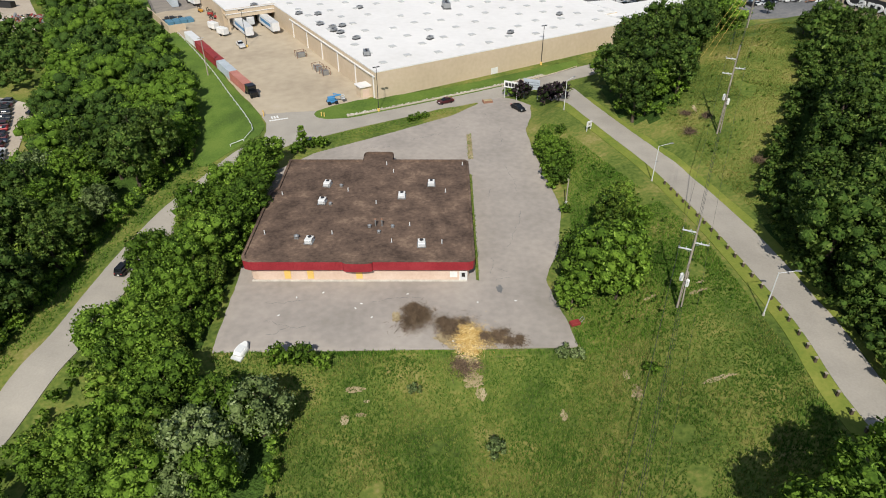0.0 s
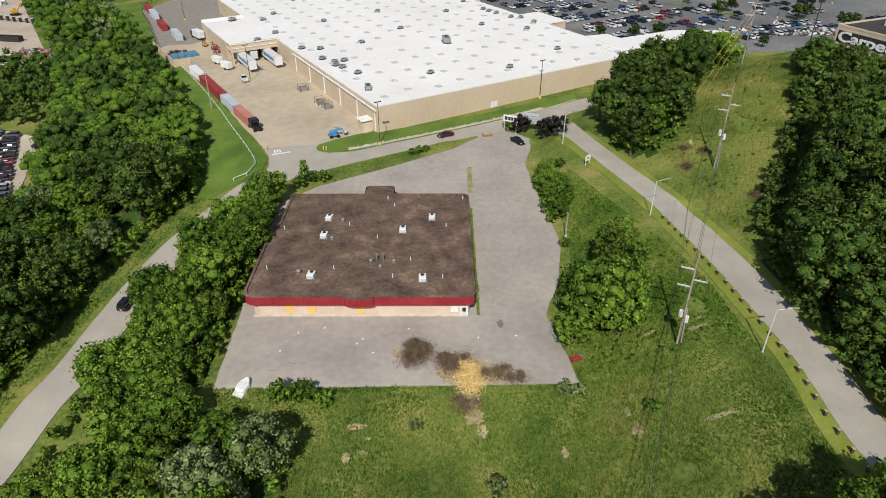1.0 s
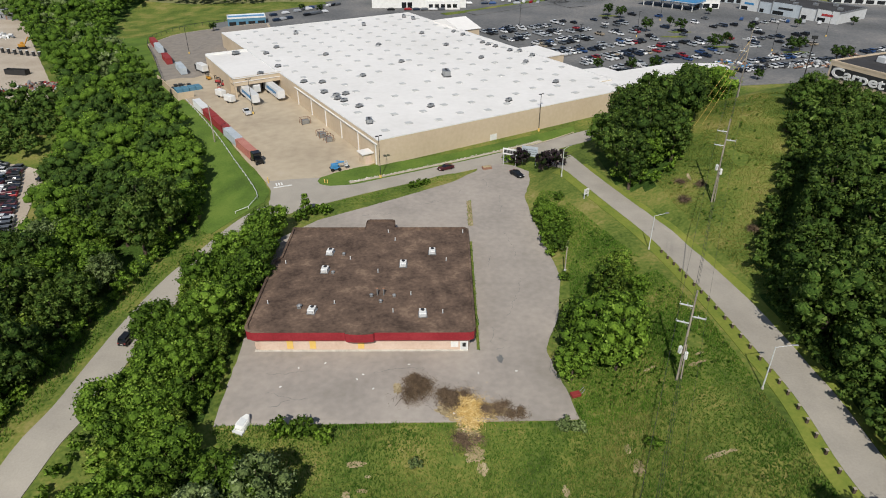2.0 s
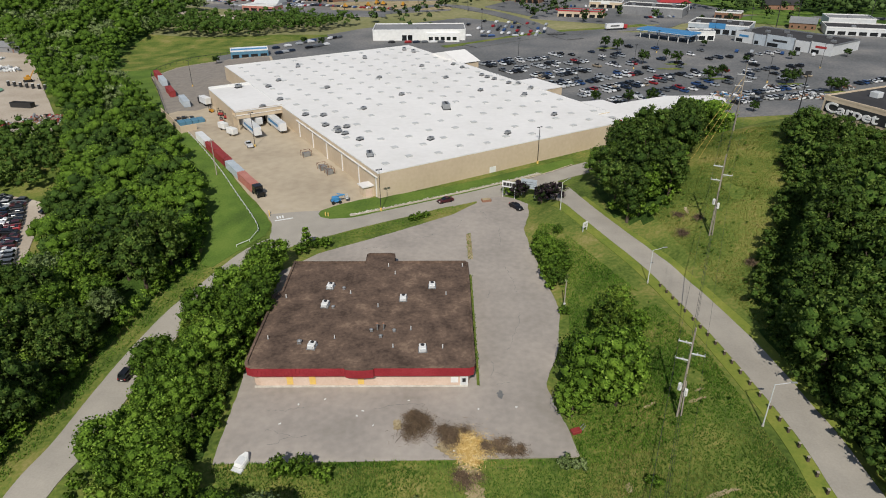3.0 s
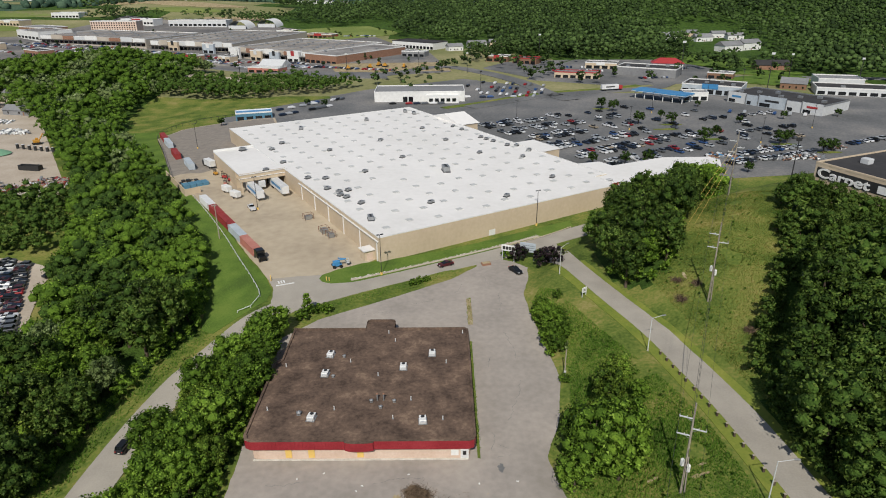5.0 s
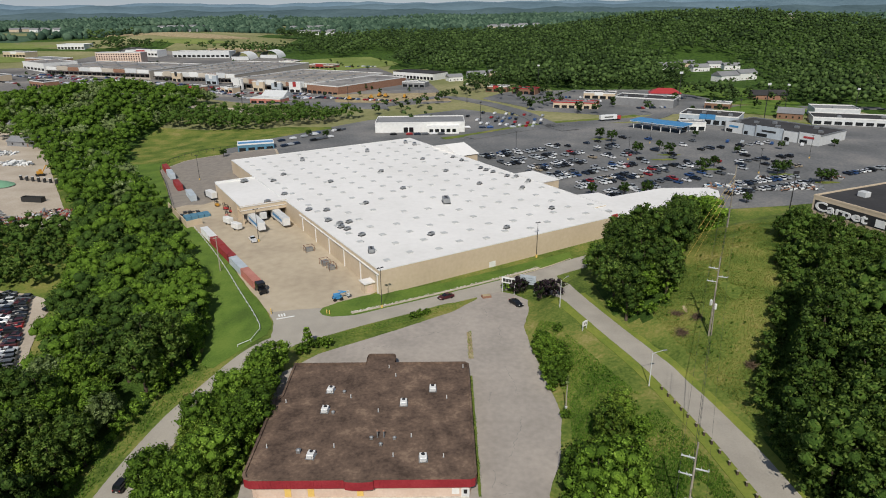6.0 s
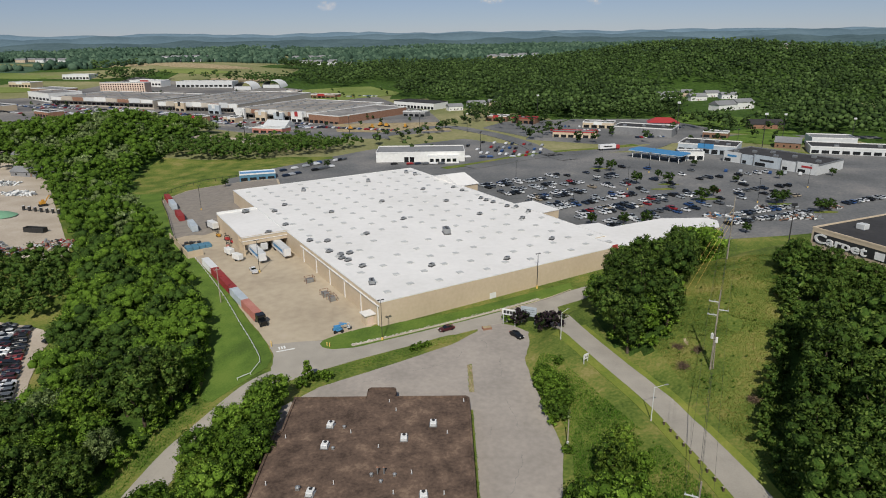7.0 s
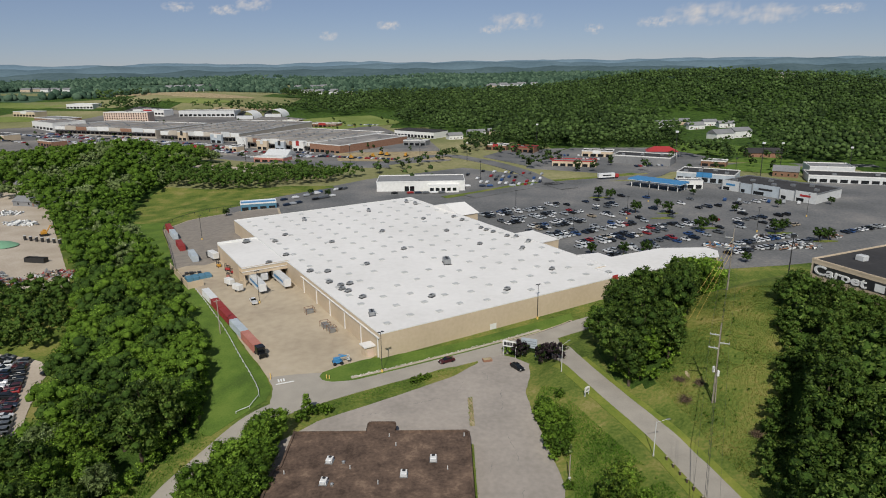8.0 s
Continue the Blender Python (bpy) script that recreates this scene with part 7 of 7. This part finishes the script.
for k, x in enumerate((-292, -256)):
    y = 968 + 22 * k
    dm = root("dome_hall", pose(x, y, on_ground(x, y), 0, 0, -8), "white fabric dome hall", "building", "dome halls")
    bm = bmesh.new()
    prev = None
    for i in range(9):
        a = math.pi * i / 8
        cur = [bm.verts.new((-15 * math.cos(a), yy, 11 * math.sin(a))) for yy in (0, 30)]
        if prev:
            bm.faces.new((prev[0], prev[1], cur[1], cur[0]))
        prev = cur
    part("shell", bm, M["white_paint"], dm, smooth=True)
    part("end_wall", boxes((-13, 13, 0.3, 0.6, -2, 5)), M["steel_white"], dm)
flat_building("pad_shop", (-166, 566), -19, 30, 14, 4.5, "container_salmon", "steel_white", "small salmon shop with white roof", 4, units=0)
house((-158, 573), -19, 22, 16, 5.5, "white_paint", "steel_white", "white tent-roofed garden pavilion")
flat_building("blue_store", (-116, 362), 17, 20, 9, 4.2, "blue_crate", "blue_paint", "row of blue covered storage stalls", 4, units=0)
for k, (x, y, t, l, dd, h, w, r, lab) in enumerate((
        (279, 664, 22, 24, 14, 6, "white_paint", "roof_grey", "large white two-storey house with grey roof"), (303, 676, 20, 22, 12, 7, "white_paint", "roof_grey", "white gabled house beside the wood"),
        (255, 776, 20, 24, 11, 5, "white_paint", "roof_grey", "white house half hidden by trees"), (281, 794, -8, 18, 11, 5, "store_wall", "roof_grey", "beige bungalow among trees"), (283, 752, 10, 20, 12, 5, "white_paint", "roof_grey", "white house on the wooded slope"),
        (311, 780, 0, 16, 10, 5, "white_paint", "roof_grey", "white house on the wooded slope"), (322, 762, 0, 18, 10, 5, "white_paint", "roof_grey", "long white house by the wood"), (6.7, 698, 20, 16, 10, 4.5, "white_paint", "roof_grey", "small white house by the road"),
        (29, 728, 15, 20, 10, 4.5, "white_paint", "roof_grey", "white house under trees"), (52, 735, 10, 14, 10, 5, "store_wall", "roof_grey", "pale house under trees"), (256, 541, -5, 26, 13, 4, "brick", "roof_dark", "low brick house with dark roof"),
        (232, 452, -30, 16, 12, 4, "brown_wall", "roof_grey", "low brown house on a lawn"), (598, 1190, 0, 30, 14, 6, "store_wall", "roof_grey", "beige house on a clearing"), (834, 1325, 0, 26, 14, 6, "white_paint", "roof_grey", "white farmhouse in the hills"),
        (-278, 414, -20, 22, 11, 5, "white_paint", "roof_grey", "white shed beside the scrapyard"), (-254, 392, -12, 24, 10, 3.5, "store_wall", "roof_grey", "long low beige shed"), (-300, 392, -12, 20, 12, 4, "white_paint", "roof_grey", "white shed beside the scrapyard"), (-258, 380, -12, 30, 9, 3, "roof_grey", "roof_grey", "long grey scrapyard shed"))):
    house((x, y), t, l, dd, h, w, r, lab)
for x0, y0 in HAMLETS:
    for k in range(7):
        house((x0 + (k % 4 - 1.5) * 30 + rng.uniform(-8, 8), y0 + (k // 4) * 40 + rng.uniform(-10, 10)), rng.uniform(-30, 30), rng.uniform(14, 24), 11, 5.5, rng.choice(("white_paint", "white_paint", "store_wall")), "roof_grey", "small far house in the valley", 3)
house((900, 1714), 0, 34, 16, 6, "store_wall", "roof_grey", "far farmhouse on the ridge")

# loading yard details
enc = root("bin_enclosure", pose(-95.0, 230.2, on_ground(-95, 230.2), 0, 0, ROW_TURN), "tan walled waste enclosure with blue bins", "enclosure")
part("wall", boxes((-1, 4.5, -0.3, 0, -0.3, 2.6), (-1.3, -1, -0.3, 30, -0.3, 2.6)), M["store_wall"], enc)
for k in range(4):
    part("blue_bin", boxes((0.2 + 2.4 * k, 2.4 + 2.4 * k, 7.2, 11.4, 0, 1.8), bevel=0.06), M["blue_crate"], enc, "blue steel bin")
for k in range(5):
    part("pallet", boxes((0.2 + 1.5 * k, 1.5 + 1.5 * k, 15.0 + 1.6 * (k % 2), 16.6 + 1.6 * (k % 2), 0, 0.8 + 0.4 * (k % 3))), M["metal_dark"], enc)
for u, v, w, l in ((-5.2, 44, 3.0, 2.2), (-5.0, 30, 2.6, 3.0), (-4.6, 25.5, 2.4, 2.6)):
    p = store_at(u, v, 0).translation
    g = root("cage", store_at(u, v, on_ground(p.x, p.y) + 0.13), "grey steel equipment cage beside the store wall", "cage", "equipment cages")
    part("machine", boxes((-w / 2 + 0.3, w / 2 - 0.3, -l / 2 + 0.3, l / 2 - 0.3, 0, 1.4), bevel=0.08), M["metal_grey"], g)
    for sx in (-1, 1):
        for sy in (-1, 1):
            part("post", boxes((sx * w / 2 - 0.06, sx * w / 2 + 0.06, sy * l / 2 - 0.06, sy * l / 2 + 0.06, 0, 2.0)), M["brown_wall"], g)
    part("top_rail", ring([(-w / 2, -l / 2), (w / 2, -l / 2), (w / 2, l / 2), (-w / 2, l / 2)], [(-w / 2 + 0.08, -l / 2 + 0.08), (w / 2 - 0.08, -l / 2 + 0.08), (w / 2 - 0.08, l / 2 - 0.08), (-w / 2 + 0.08, l / 2 - 0.08)], 1.9, 2.0), M["brown_wall"], g)
st = root("stop_line", pose(-42.3, 155.4, on_ground(-42.3, 155.4), 0, 0, 22), "white painted stop line and word on asphalt", "marking", kind="structure")
part("line", boxes((-2.4, 2.4, -0.25, 0.25, 0.1, 0.205)), M["white_paint"], st)
part("painted_bar", boxes((-1.6, -1.2, 1.0, 2.6, 0.1, 0.205), (-0.9, -0.5, 1.0, 2.6, 0.1, 0.205), (-0.2, 0.2, 1.0, 2.6, 0.1, 0.205)), M["white_paint"], st)

# trees of the parking lot
for x, y, s in ((94, 385, 0.6), (99, 377, 0.45), (104, 342, 0.6), (121, 341, 0.75), (120, 355, 0.55), (124, 302, 0.8), (134, 313, 0.6), (86, 264, 0.7), (77, 266, 0.6), (63, 265, 0.6), (157, 296, 0.8), (162, 299, 0.7), (158, 343, 0.5), (153, 390, 0.5), (-121, 352, 0.55), (169, 281, 0.8), (175, 284, 0.7), (123, 252, 0.5), (186, 352, 0.5), (219, 358, 0.55), (-72, 398, 0.6), (-84, 404, 0.5)):
    tree("lot_tree", x, y, s * 1.25)
for x, y in ((94, 385), (121, 341), (129, 308), (82, 265), (160, 297), (172, 282), (115, 330)):
    patch("lot_island", x, y, 7, 2.2, "meadow", "grassy island with trees in the lot", 0.2, int(x))

for k, (x, y, rad, n) in enumerate(((147, 272, 5, 60), (153, 274, 5, 60), (138, 272, 4, 40), (160, 273, 4.5, 50), (121, 277, 5, 50), (126, 273, 4, 36), (180, 289, 4, 30), (149, 290, 4.5, 40))):
    debris("yard_goods", x, y, rad, n, "rows of mixed trailers and garden machines for sale", 40 + k, ["metal_dark", "metal_grey", "steel_white", "blue_paint" if k in (4, 5) else "metal_dark", "brick"])

# tall poles and pylons beyond
for x, y, h in ((91, 632, 22), (185, 515, 26), (224, 453, 24), (252, 481, 20), (204, 448, 14), (26, 449, 14), (-75, 521, 18), (286, 453, 20), (-166, 543, 22), (94, 168, 14), (330, 470, 22), (-20, 560, 16), (20, 540, 16)):
    p = root("mast", pose(x, y, on_ground(x, y)), "tall dark roadside mast", "mast", "roadside masts")
    part("pole", rods(((0, 0, -0.5), (0, 0, h), 0.013 * h, 0.008 * h), seg=7), M["metal_dark"], p)
    part("head", boxes((-0.05 * h, 0.05 * h, -0.2, 0.2, h - 0.06 * h, h)), M["steel_white"] if h > 15 else M["metal_dark"], p)


def lorry(m):
    c = root("lorry", m, "white box lorry with red cab on the highway", "truck")
    b = part("box", boxes((-7.5, 5.0, -1.3, 1.3, 1.1, 4.0), bevel=0.04), M["trailer_white"], c)
    part("lettering_bar", boxes((-4.5, 2.0, -1.34, -1.305, 2.2, 3.0)), M["metal_dark"], b)
    part("cab", boxes((5.4, 8.0, -1.2, 1.2, 0.8, 3.2), bevel=0.12), M["red_paint"], c)
    for x in (-6.2, -5.0, 3.8, 6.9):
        for s in (-1, 1):
            part("wheel", wheel_mesh(0.52), None, c).location = (x, s * 1.05, 0.52)
    return c


lorry(pose(115, 448, on_ground(115, 448) + 0.43, 0, 0, 15))


def digger(m):
    c = root("bulldozer", m, "orange construction machine on bare earth", "bulldozer", "construction machines")
    part("body", boxes((-1.8, 1.8, -1.0, 1.0, 0.8, 2.2), (-0.9, 0.7, -0.9, 0.9, 2.2, 3.4), bevel=0.1), M["orange_paint"], c)
    for s in (-1, 1):
        part("track", boxes((-2.1, 2.1, s * 1.3 - 0.3, s * 1.3 + 0.3, 0, 1.0), bevel=0.2), M["rubber"], c)
    part("blade", boxes((2.3, 2.6, -1.9, 1.9, 0.1, 1.4)), M["metal_dark"], c)
    return c


for x, y, t in ((-80, 563, 10), (-56, 584, 60), (-50, 578, -20), (-33, 572, 80), (-62, 570, 130)):
    spawn("digger", digger, pose(x, y, on_ground(x, y) + 0.32, 0, 0, t))
# cars of the retail park, joined: too many and too small to count
r5 = np.random.RandomState(9)
vs, fs, idx = [], [], []
keys = ["black", "white", "silver", "grey", "red", "blue", "dark_blue", "white"]
for base, turn, n in (((-228, 662), -27, 40), ((-236, 648), -27, 44), ((-236, 643), -27, 44), ((-330, 726), -31, 34), ((-344, 712), -31, 34), ((-344, 707), -31, 34), ((-490, 794), -17.6, 50), ((-496, 778), -17.6, 50), ((-165, 606), -24, 26), ((-300, 700), -40, 40), ((-260, 690), -40, 30), ((-430, 760), -37, 40), ((-400, 720), -37, 40), ((-520, 790), -30, 24), ((-130, 585), -20, 22), ((-330, 690), -40, 30), ((88, 545), -8, 16), ((100, 565), -8, 24), ((150, 560), -10, 20), ((150, 500), 10, 9), ((-250, 660), -40, 40), ((-470, 790), -37, 44), ((-440, 740), -37, 40), ((-150, 595), -22, 40), ((-560, 770), -30, 40), ((-140, 880), -20, 20), ((-60, 560), -20, 10)):
    FAR_CARS += [(base[0] + math.cos(radians(turn)) * k * 3.0, base[1] + math.sin(radians(turn)) * k * 3.0, turn) for k in range(n)]
for x, y, turn in FAR_CARS:
    if r5.rand() < 0.3:
        continue
    ca5, sa5 = math.cos(radians(turn)), math.sin(radians(turn))
    z, i = on_ground(x, y) + 0.25, len(vs)
    for q, (w, l, h) in enumerate(((0.9, 2.2, 0.3), (0.9, 2.2, 0.95), (0.7, 1.2, 1.45))):
        for dx, dy in ((-1, -1), (1, -1), (1, 1), (-1, 1)):
            vs.append((x + ca5 * w * dx - sa5 * l * dy, y + sa5 * w * dx + ca5 * l * dy, z + h))
    for q in (0, 4):
        fs += [(i + q + e, i + q + (e + 1) % 4, i + q + 4 + (e + 1) % 4, i + q + 4 + e) for e in range(4)]
    fs.append((i + 8, i + 9, i + 10, i + 11))
    idx += [r5.randint(len(keys))] * 9
tagged(new("distant_cars", mesh_of("distant_cars", vs, fs, [PAINT[k] for k in keys], idx)), "distant parked cars before the retail park", "cars", kind="stuff")

# ---- far fields and ridges ----
for k, (x, y, rx, ry, mat, label) in enumerate(((-440, 1222, 84, 24, "dirt", "bare tan earthworks on a far rise"), (-560, 1240, 90, 18, "dirt", "bare tan earthworks on a far rise"), (-410, 1370, 110, 30, "field_dry", "far mown green field"), (-150, 918, 82, 84, "meadow_far", "far mown green field"), (238, 600, 24, 44, "lawn", "sloping lawn before houses"), (246, 486, 30, 26, "lawn", "sloping lawn before houses"), (-430, 1160, 60, 24, "meadow_far", "far mown green field"), (-690, 1112, 70, 40, "meadow_far", "far mown green field"), (-610, 945, 50, 34, "meadow_far", "far mown green field"), (262, 592, 26, 34, "lawn", "sloping lawn before houses"), (258, 526, 26, 14, "lawn", "sloping lawn before houses"), (630, 1205, 46, 34, "lawn", "clearing on the wooded ridge"), (-600, 1130, 110, 50, "field_dry", "far pale olive meadow"), (-800, 1350, 110, 60, "field_dry", "far dry green field"), (-330, 1090, 60, 20, "dirt", "bare tan ground beyond the retail park"))):
    drape("far_field", [(x + rx * math.cos(q) * (1 + 0.2 * math.sin(3 * q + k)), y + ry * math.sin(q)) for q in np.linspace(0, 6.283, 29)[:28]], M[mat], label, "field", lift=0.7, dy=5, cols=14)


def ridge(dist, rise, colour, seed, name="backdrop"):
    """A long hill line far away, with a slope towards us and a back; colour carries the haze."""
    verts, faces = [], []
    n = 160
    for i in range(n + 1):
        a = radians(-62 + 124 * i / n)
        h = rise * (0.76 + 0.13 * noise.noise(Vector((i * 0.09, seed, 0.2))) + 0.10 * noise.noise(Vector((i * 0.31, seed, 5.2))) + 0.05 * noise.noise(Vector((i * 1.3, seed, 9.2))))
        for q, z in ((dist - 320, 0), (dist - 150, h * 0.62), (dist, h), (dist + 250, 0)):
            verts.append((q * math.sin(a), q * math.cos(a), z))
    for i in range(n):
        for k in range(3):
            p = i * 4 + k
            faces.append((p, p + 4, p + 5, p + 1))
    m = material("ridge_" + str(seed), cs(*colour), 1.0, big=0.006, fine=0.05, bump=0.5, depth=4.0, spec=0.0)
    return tagged(new(name, mesh_of(name, verts, faces, m, smooth=True)), "far wooded ridge line tinted blue-green for distance haze", "hills", kind="structure")


# each farther ridge is paler and bluer: distance haze put into the base colour
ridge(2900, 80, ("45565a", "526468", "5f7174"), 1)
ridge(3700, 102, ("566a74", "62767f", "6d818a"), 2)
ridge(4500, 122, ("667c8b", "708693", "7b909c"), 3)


# pads, stalls and street trees of the retail park
for k, (x, y, t, l, d, h, w, rf) in enumerate(((-430, 690, -35, 30, 16, 6, "brick", "roof_dark"), (-520, 745, -30, 34, 18, 6, "store_wall", "roof_dark"), (-380, 668, -35, 22, 14, 5, "brown_wall", "roof_grey"), (-345, 700, -38, 18, 12, 5, "white_paint", "roof_grey"), (-250, 640, -36, 20, 12, 5, "brick", "roof_dark"), (-215, 640, -30, 16, 10, 5, "store_wall", "roof_dark"), (-560, 900, -30, 60, 30, 8, "brown_wall", "roof_grey"), (-180, 884, -20, 40, 18, 5, "brown_wall", "brown_wall"), (-222, 908, -10, 24, 16, 5, "brown_wall", "brown_wall"), (-40, 655, -20, 24, 12, 5, "roof_grey", "roof_grey"), (40, 612, -20, 20, 12, 5, "brown_wall", "roof_dark"), (120, 560, -20, 26, 14, 5, "store_wall", "roof_dark"), (200, 500, -30, 18, 12, 4.5, "brown_wall", "roof_grey"), (-480, 1020, -20, 60, 20, 7, "white_paint", "steel_white"), (-640, 980, -20, 44, 20, 7, "store_wall", "roof_grey"))):
    flat_building("retail_unit", (x, y), t, l, d, h, w, rf, "low commercial unit of the retail park", max(3, int(l / 6)), units=2, sign=("", "red_paint", "white_paint")[k % 3])
leafy_wood("street_trees", [(rng.uniform(-520, 60), rng.uniform(560, 960), rng.uniform(1.6, 3.0)) for _ in range(110)] + [(rng.uniform(60, 300), rng.uniform(470, 640), rng.uniform(2.0, 3.6)) for _ in range(60)] + [(x, y, rng.uniform(2.5, 4.5)) for x, y in along([(-60, 470), (-20, 520), (40, 620), (100, 632), (160, 626), (215, 622), (240, 545), (310, 500)], 7, 7)] + [(x, y, rng.uniform(3.4, 5.0)) for x, y in ((68, 498), (74, 506), (82, 518), (86, 526), (92, 520), (60, 574), (66, 590), (52, 584), (74, 600), (96, 604), (88, 580), (120, 600), (140, 606), (48, 560), (100, 480), (112, 478), (150, 476), (230, 520), (236, 530), (222, 512), (226, 556), (244, 560), (250, 572), (214, 600))], "scattered green street trees among shops", "leaf_far", 4, 12, 0.8, "leaf_far")
leafy_wood("roadside_wood", [(x, y, rng.uniform(3.6, 6.2)) for x, y in scatter([(22, 606), (58, 640), (108, 634), (215, 626), (244, 664), (130, 730), (70, 720), (30, 680)], 9.5) if not open_field(x, y) or y > 625], "dense roadside trees behind small shops", "leaf_far", 4, 10, 0.8, "leaf_far")
drape("yard_asphalt", [(-111, 254), (-145, 326), (-139.5, 344), (-120, 361), (-96, 365), (-82, 322), (-92, 268), (-100, 256)], M["asphalt_stain"], "grey asphalt end of the loading yard", "yard", lift=0.18, dy=3, cols=12)


# ---- fair-weather clouds near the horizon ----
def cloud(az, el, wide, tall, seed, dist=4700):
    """A soft sheet of cloud far off, thick in the middle and thinning to its rim."""
    r = random.Random(seed)
    a, e = radians(az), radians(el)
    c = Vector((dist * math.sin(a), dist * math.cos(a), 84 + dist * math.tan(e)))
    side, up = Vector((math.cos(a), -math.sin(a), 0)), Vector((0, 0, 1))
    n, m = 40, 16
    verts, thick = [], []
    for j in range(m + 1):
        for i in range(n + 1):
            u, w = 2 * i / n - 1, 2 * j / m - 1
            verts.append(c + side * (u * wide) + up * (w * tall))
            puff = 0.5 + 0.5 * noise.noise(Vector((u * wide / tall * 1.1 + seed * 7.1, w * 1.6, seed)))
            fine = noise.noise(Vector((u * wide / tall * 3.5, w * 4.5, seed + 4.0)))
            thick.append(max(0.0, (1 - u * u) * (1 - w * w) * (puff + 0.35 * fine) * 1.5 - 0.22 - 0.12 * max(0, -w)))
    faces = [(j * (n + 1) + i, j * (n + 1) + i + 1, (j + 1) * (n + 1) + i + 1, (j + 1) * (n + 1) + i) for j in range(m) for i in range(n)]
    me = mesh_of("cloud", verts, faces, CLOUD, smooth=True)
    at = me.attributes.new("thickness", "FLOAT", "POINT")
    at.data.foreach_set("value", thick)
    return tagged(new("cloud", me), "small soft white fair-weather cloud", "cloud", kind="structure")


# cloud white is emitted by the sheet, in place of sunlight on it
CLOUD = bpy.data.materials.new("cloud")
CLOUD.use_nodes = True
cn, cl = CLOUD.node_tree.nodes, CLOUD.node_tree.links
cd, ct, cm, ca = cn.new("ShaderNodeEmission"), cn.new("ShaderNodeBsdfTransparent"), cn.new("ShaderNodeMixShader"), cn.new("ShaderNodeAttribute")
cd.inputs["Color"].default_value, cd.inputs["Strength"].default_value = (0.82, 0.81, 0.83, 1), 0.88
ca.attribute_name = "thickness"
cl.new(ca.outputs["Fac"], cm.inputs[0])
cl.new(ct.outputs[0], cm.inputs[1])
cl.new(cd.outputs[0], cm.inputs[2])
cl.new(cm.outputs[0], cn["Material Output"].inputs["Surface"])
for k, (az, el, w, h) in enumerate(((6.2, 3.2, 230, 70), (4.2, 2.6, 110, 36), (12.6, 2.5, 80, 44), (21.0, 3.4, 300, 90), (25.5, 3.2, 260, 80), (28.5, 5.0, 200, 50), (32.0, 4.7, 420, 60), (30, 3.4, 180, 40), (-15.4, 4.7, 150, 60), (-17.6, 4.2, 120, 44), (-9.5, 2.2, 80, 40), (-4.5, 3.0, 110, 40), (-21, 4.4, 120, 40), (17.5, 2.9, 160, 44))):
    cloud(az, el, w, h, k)
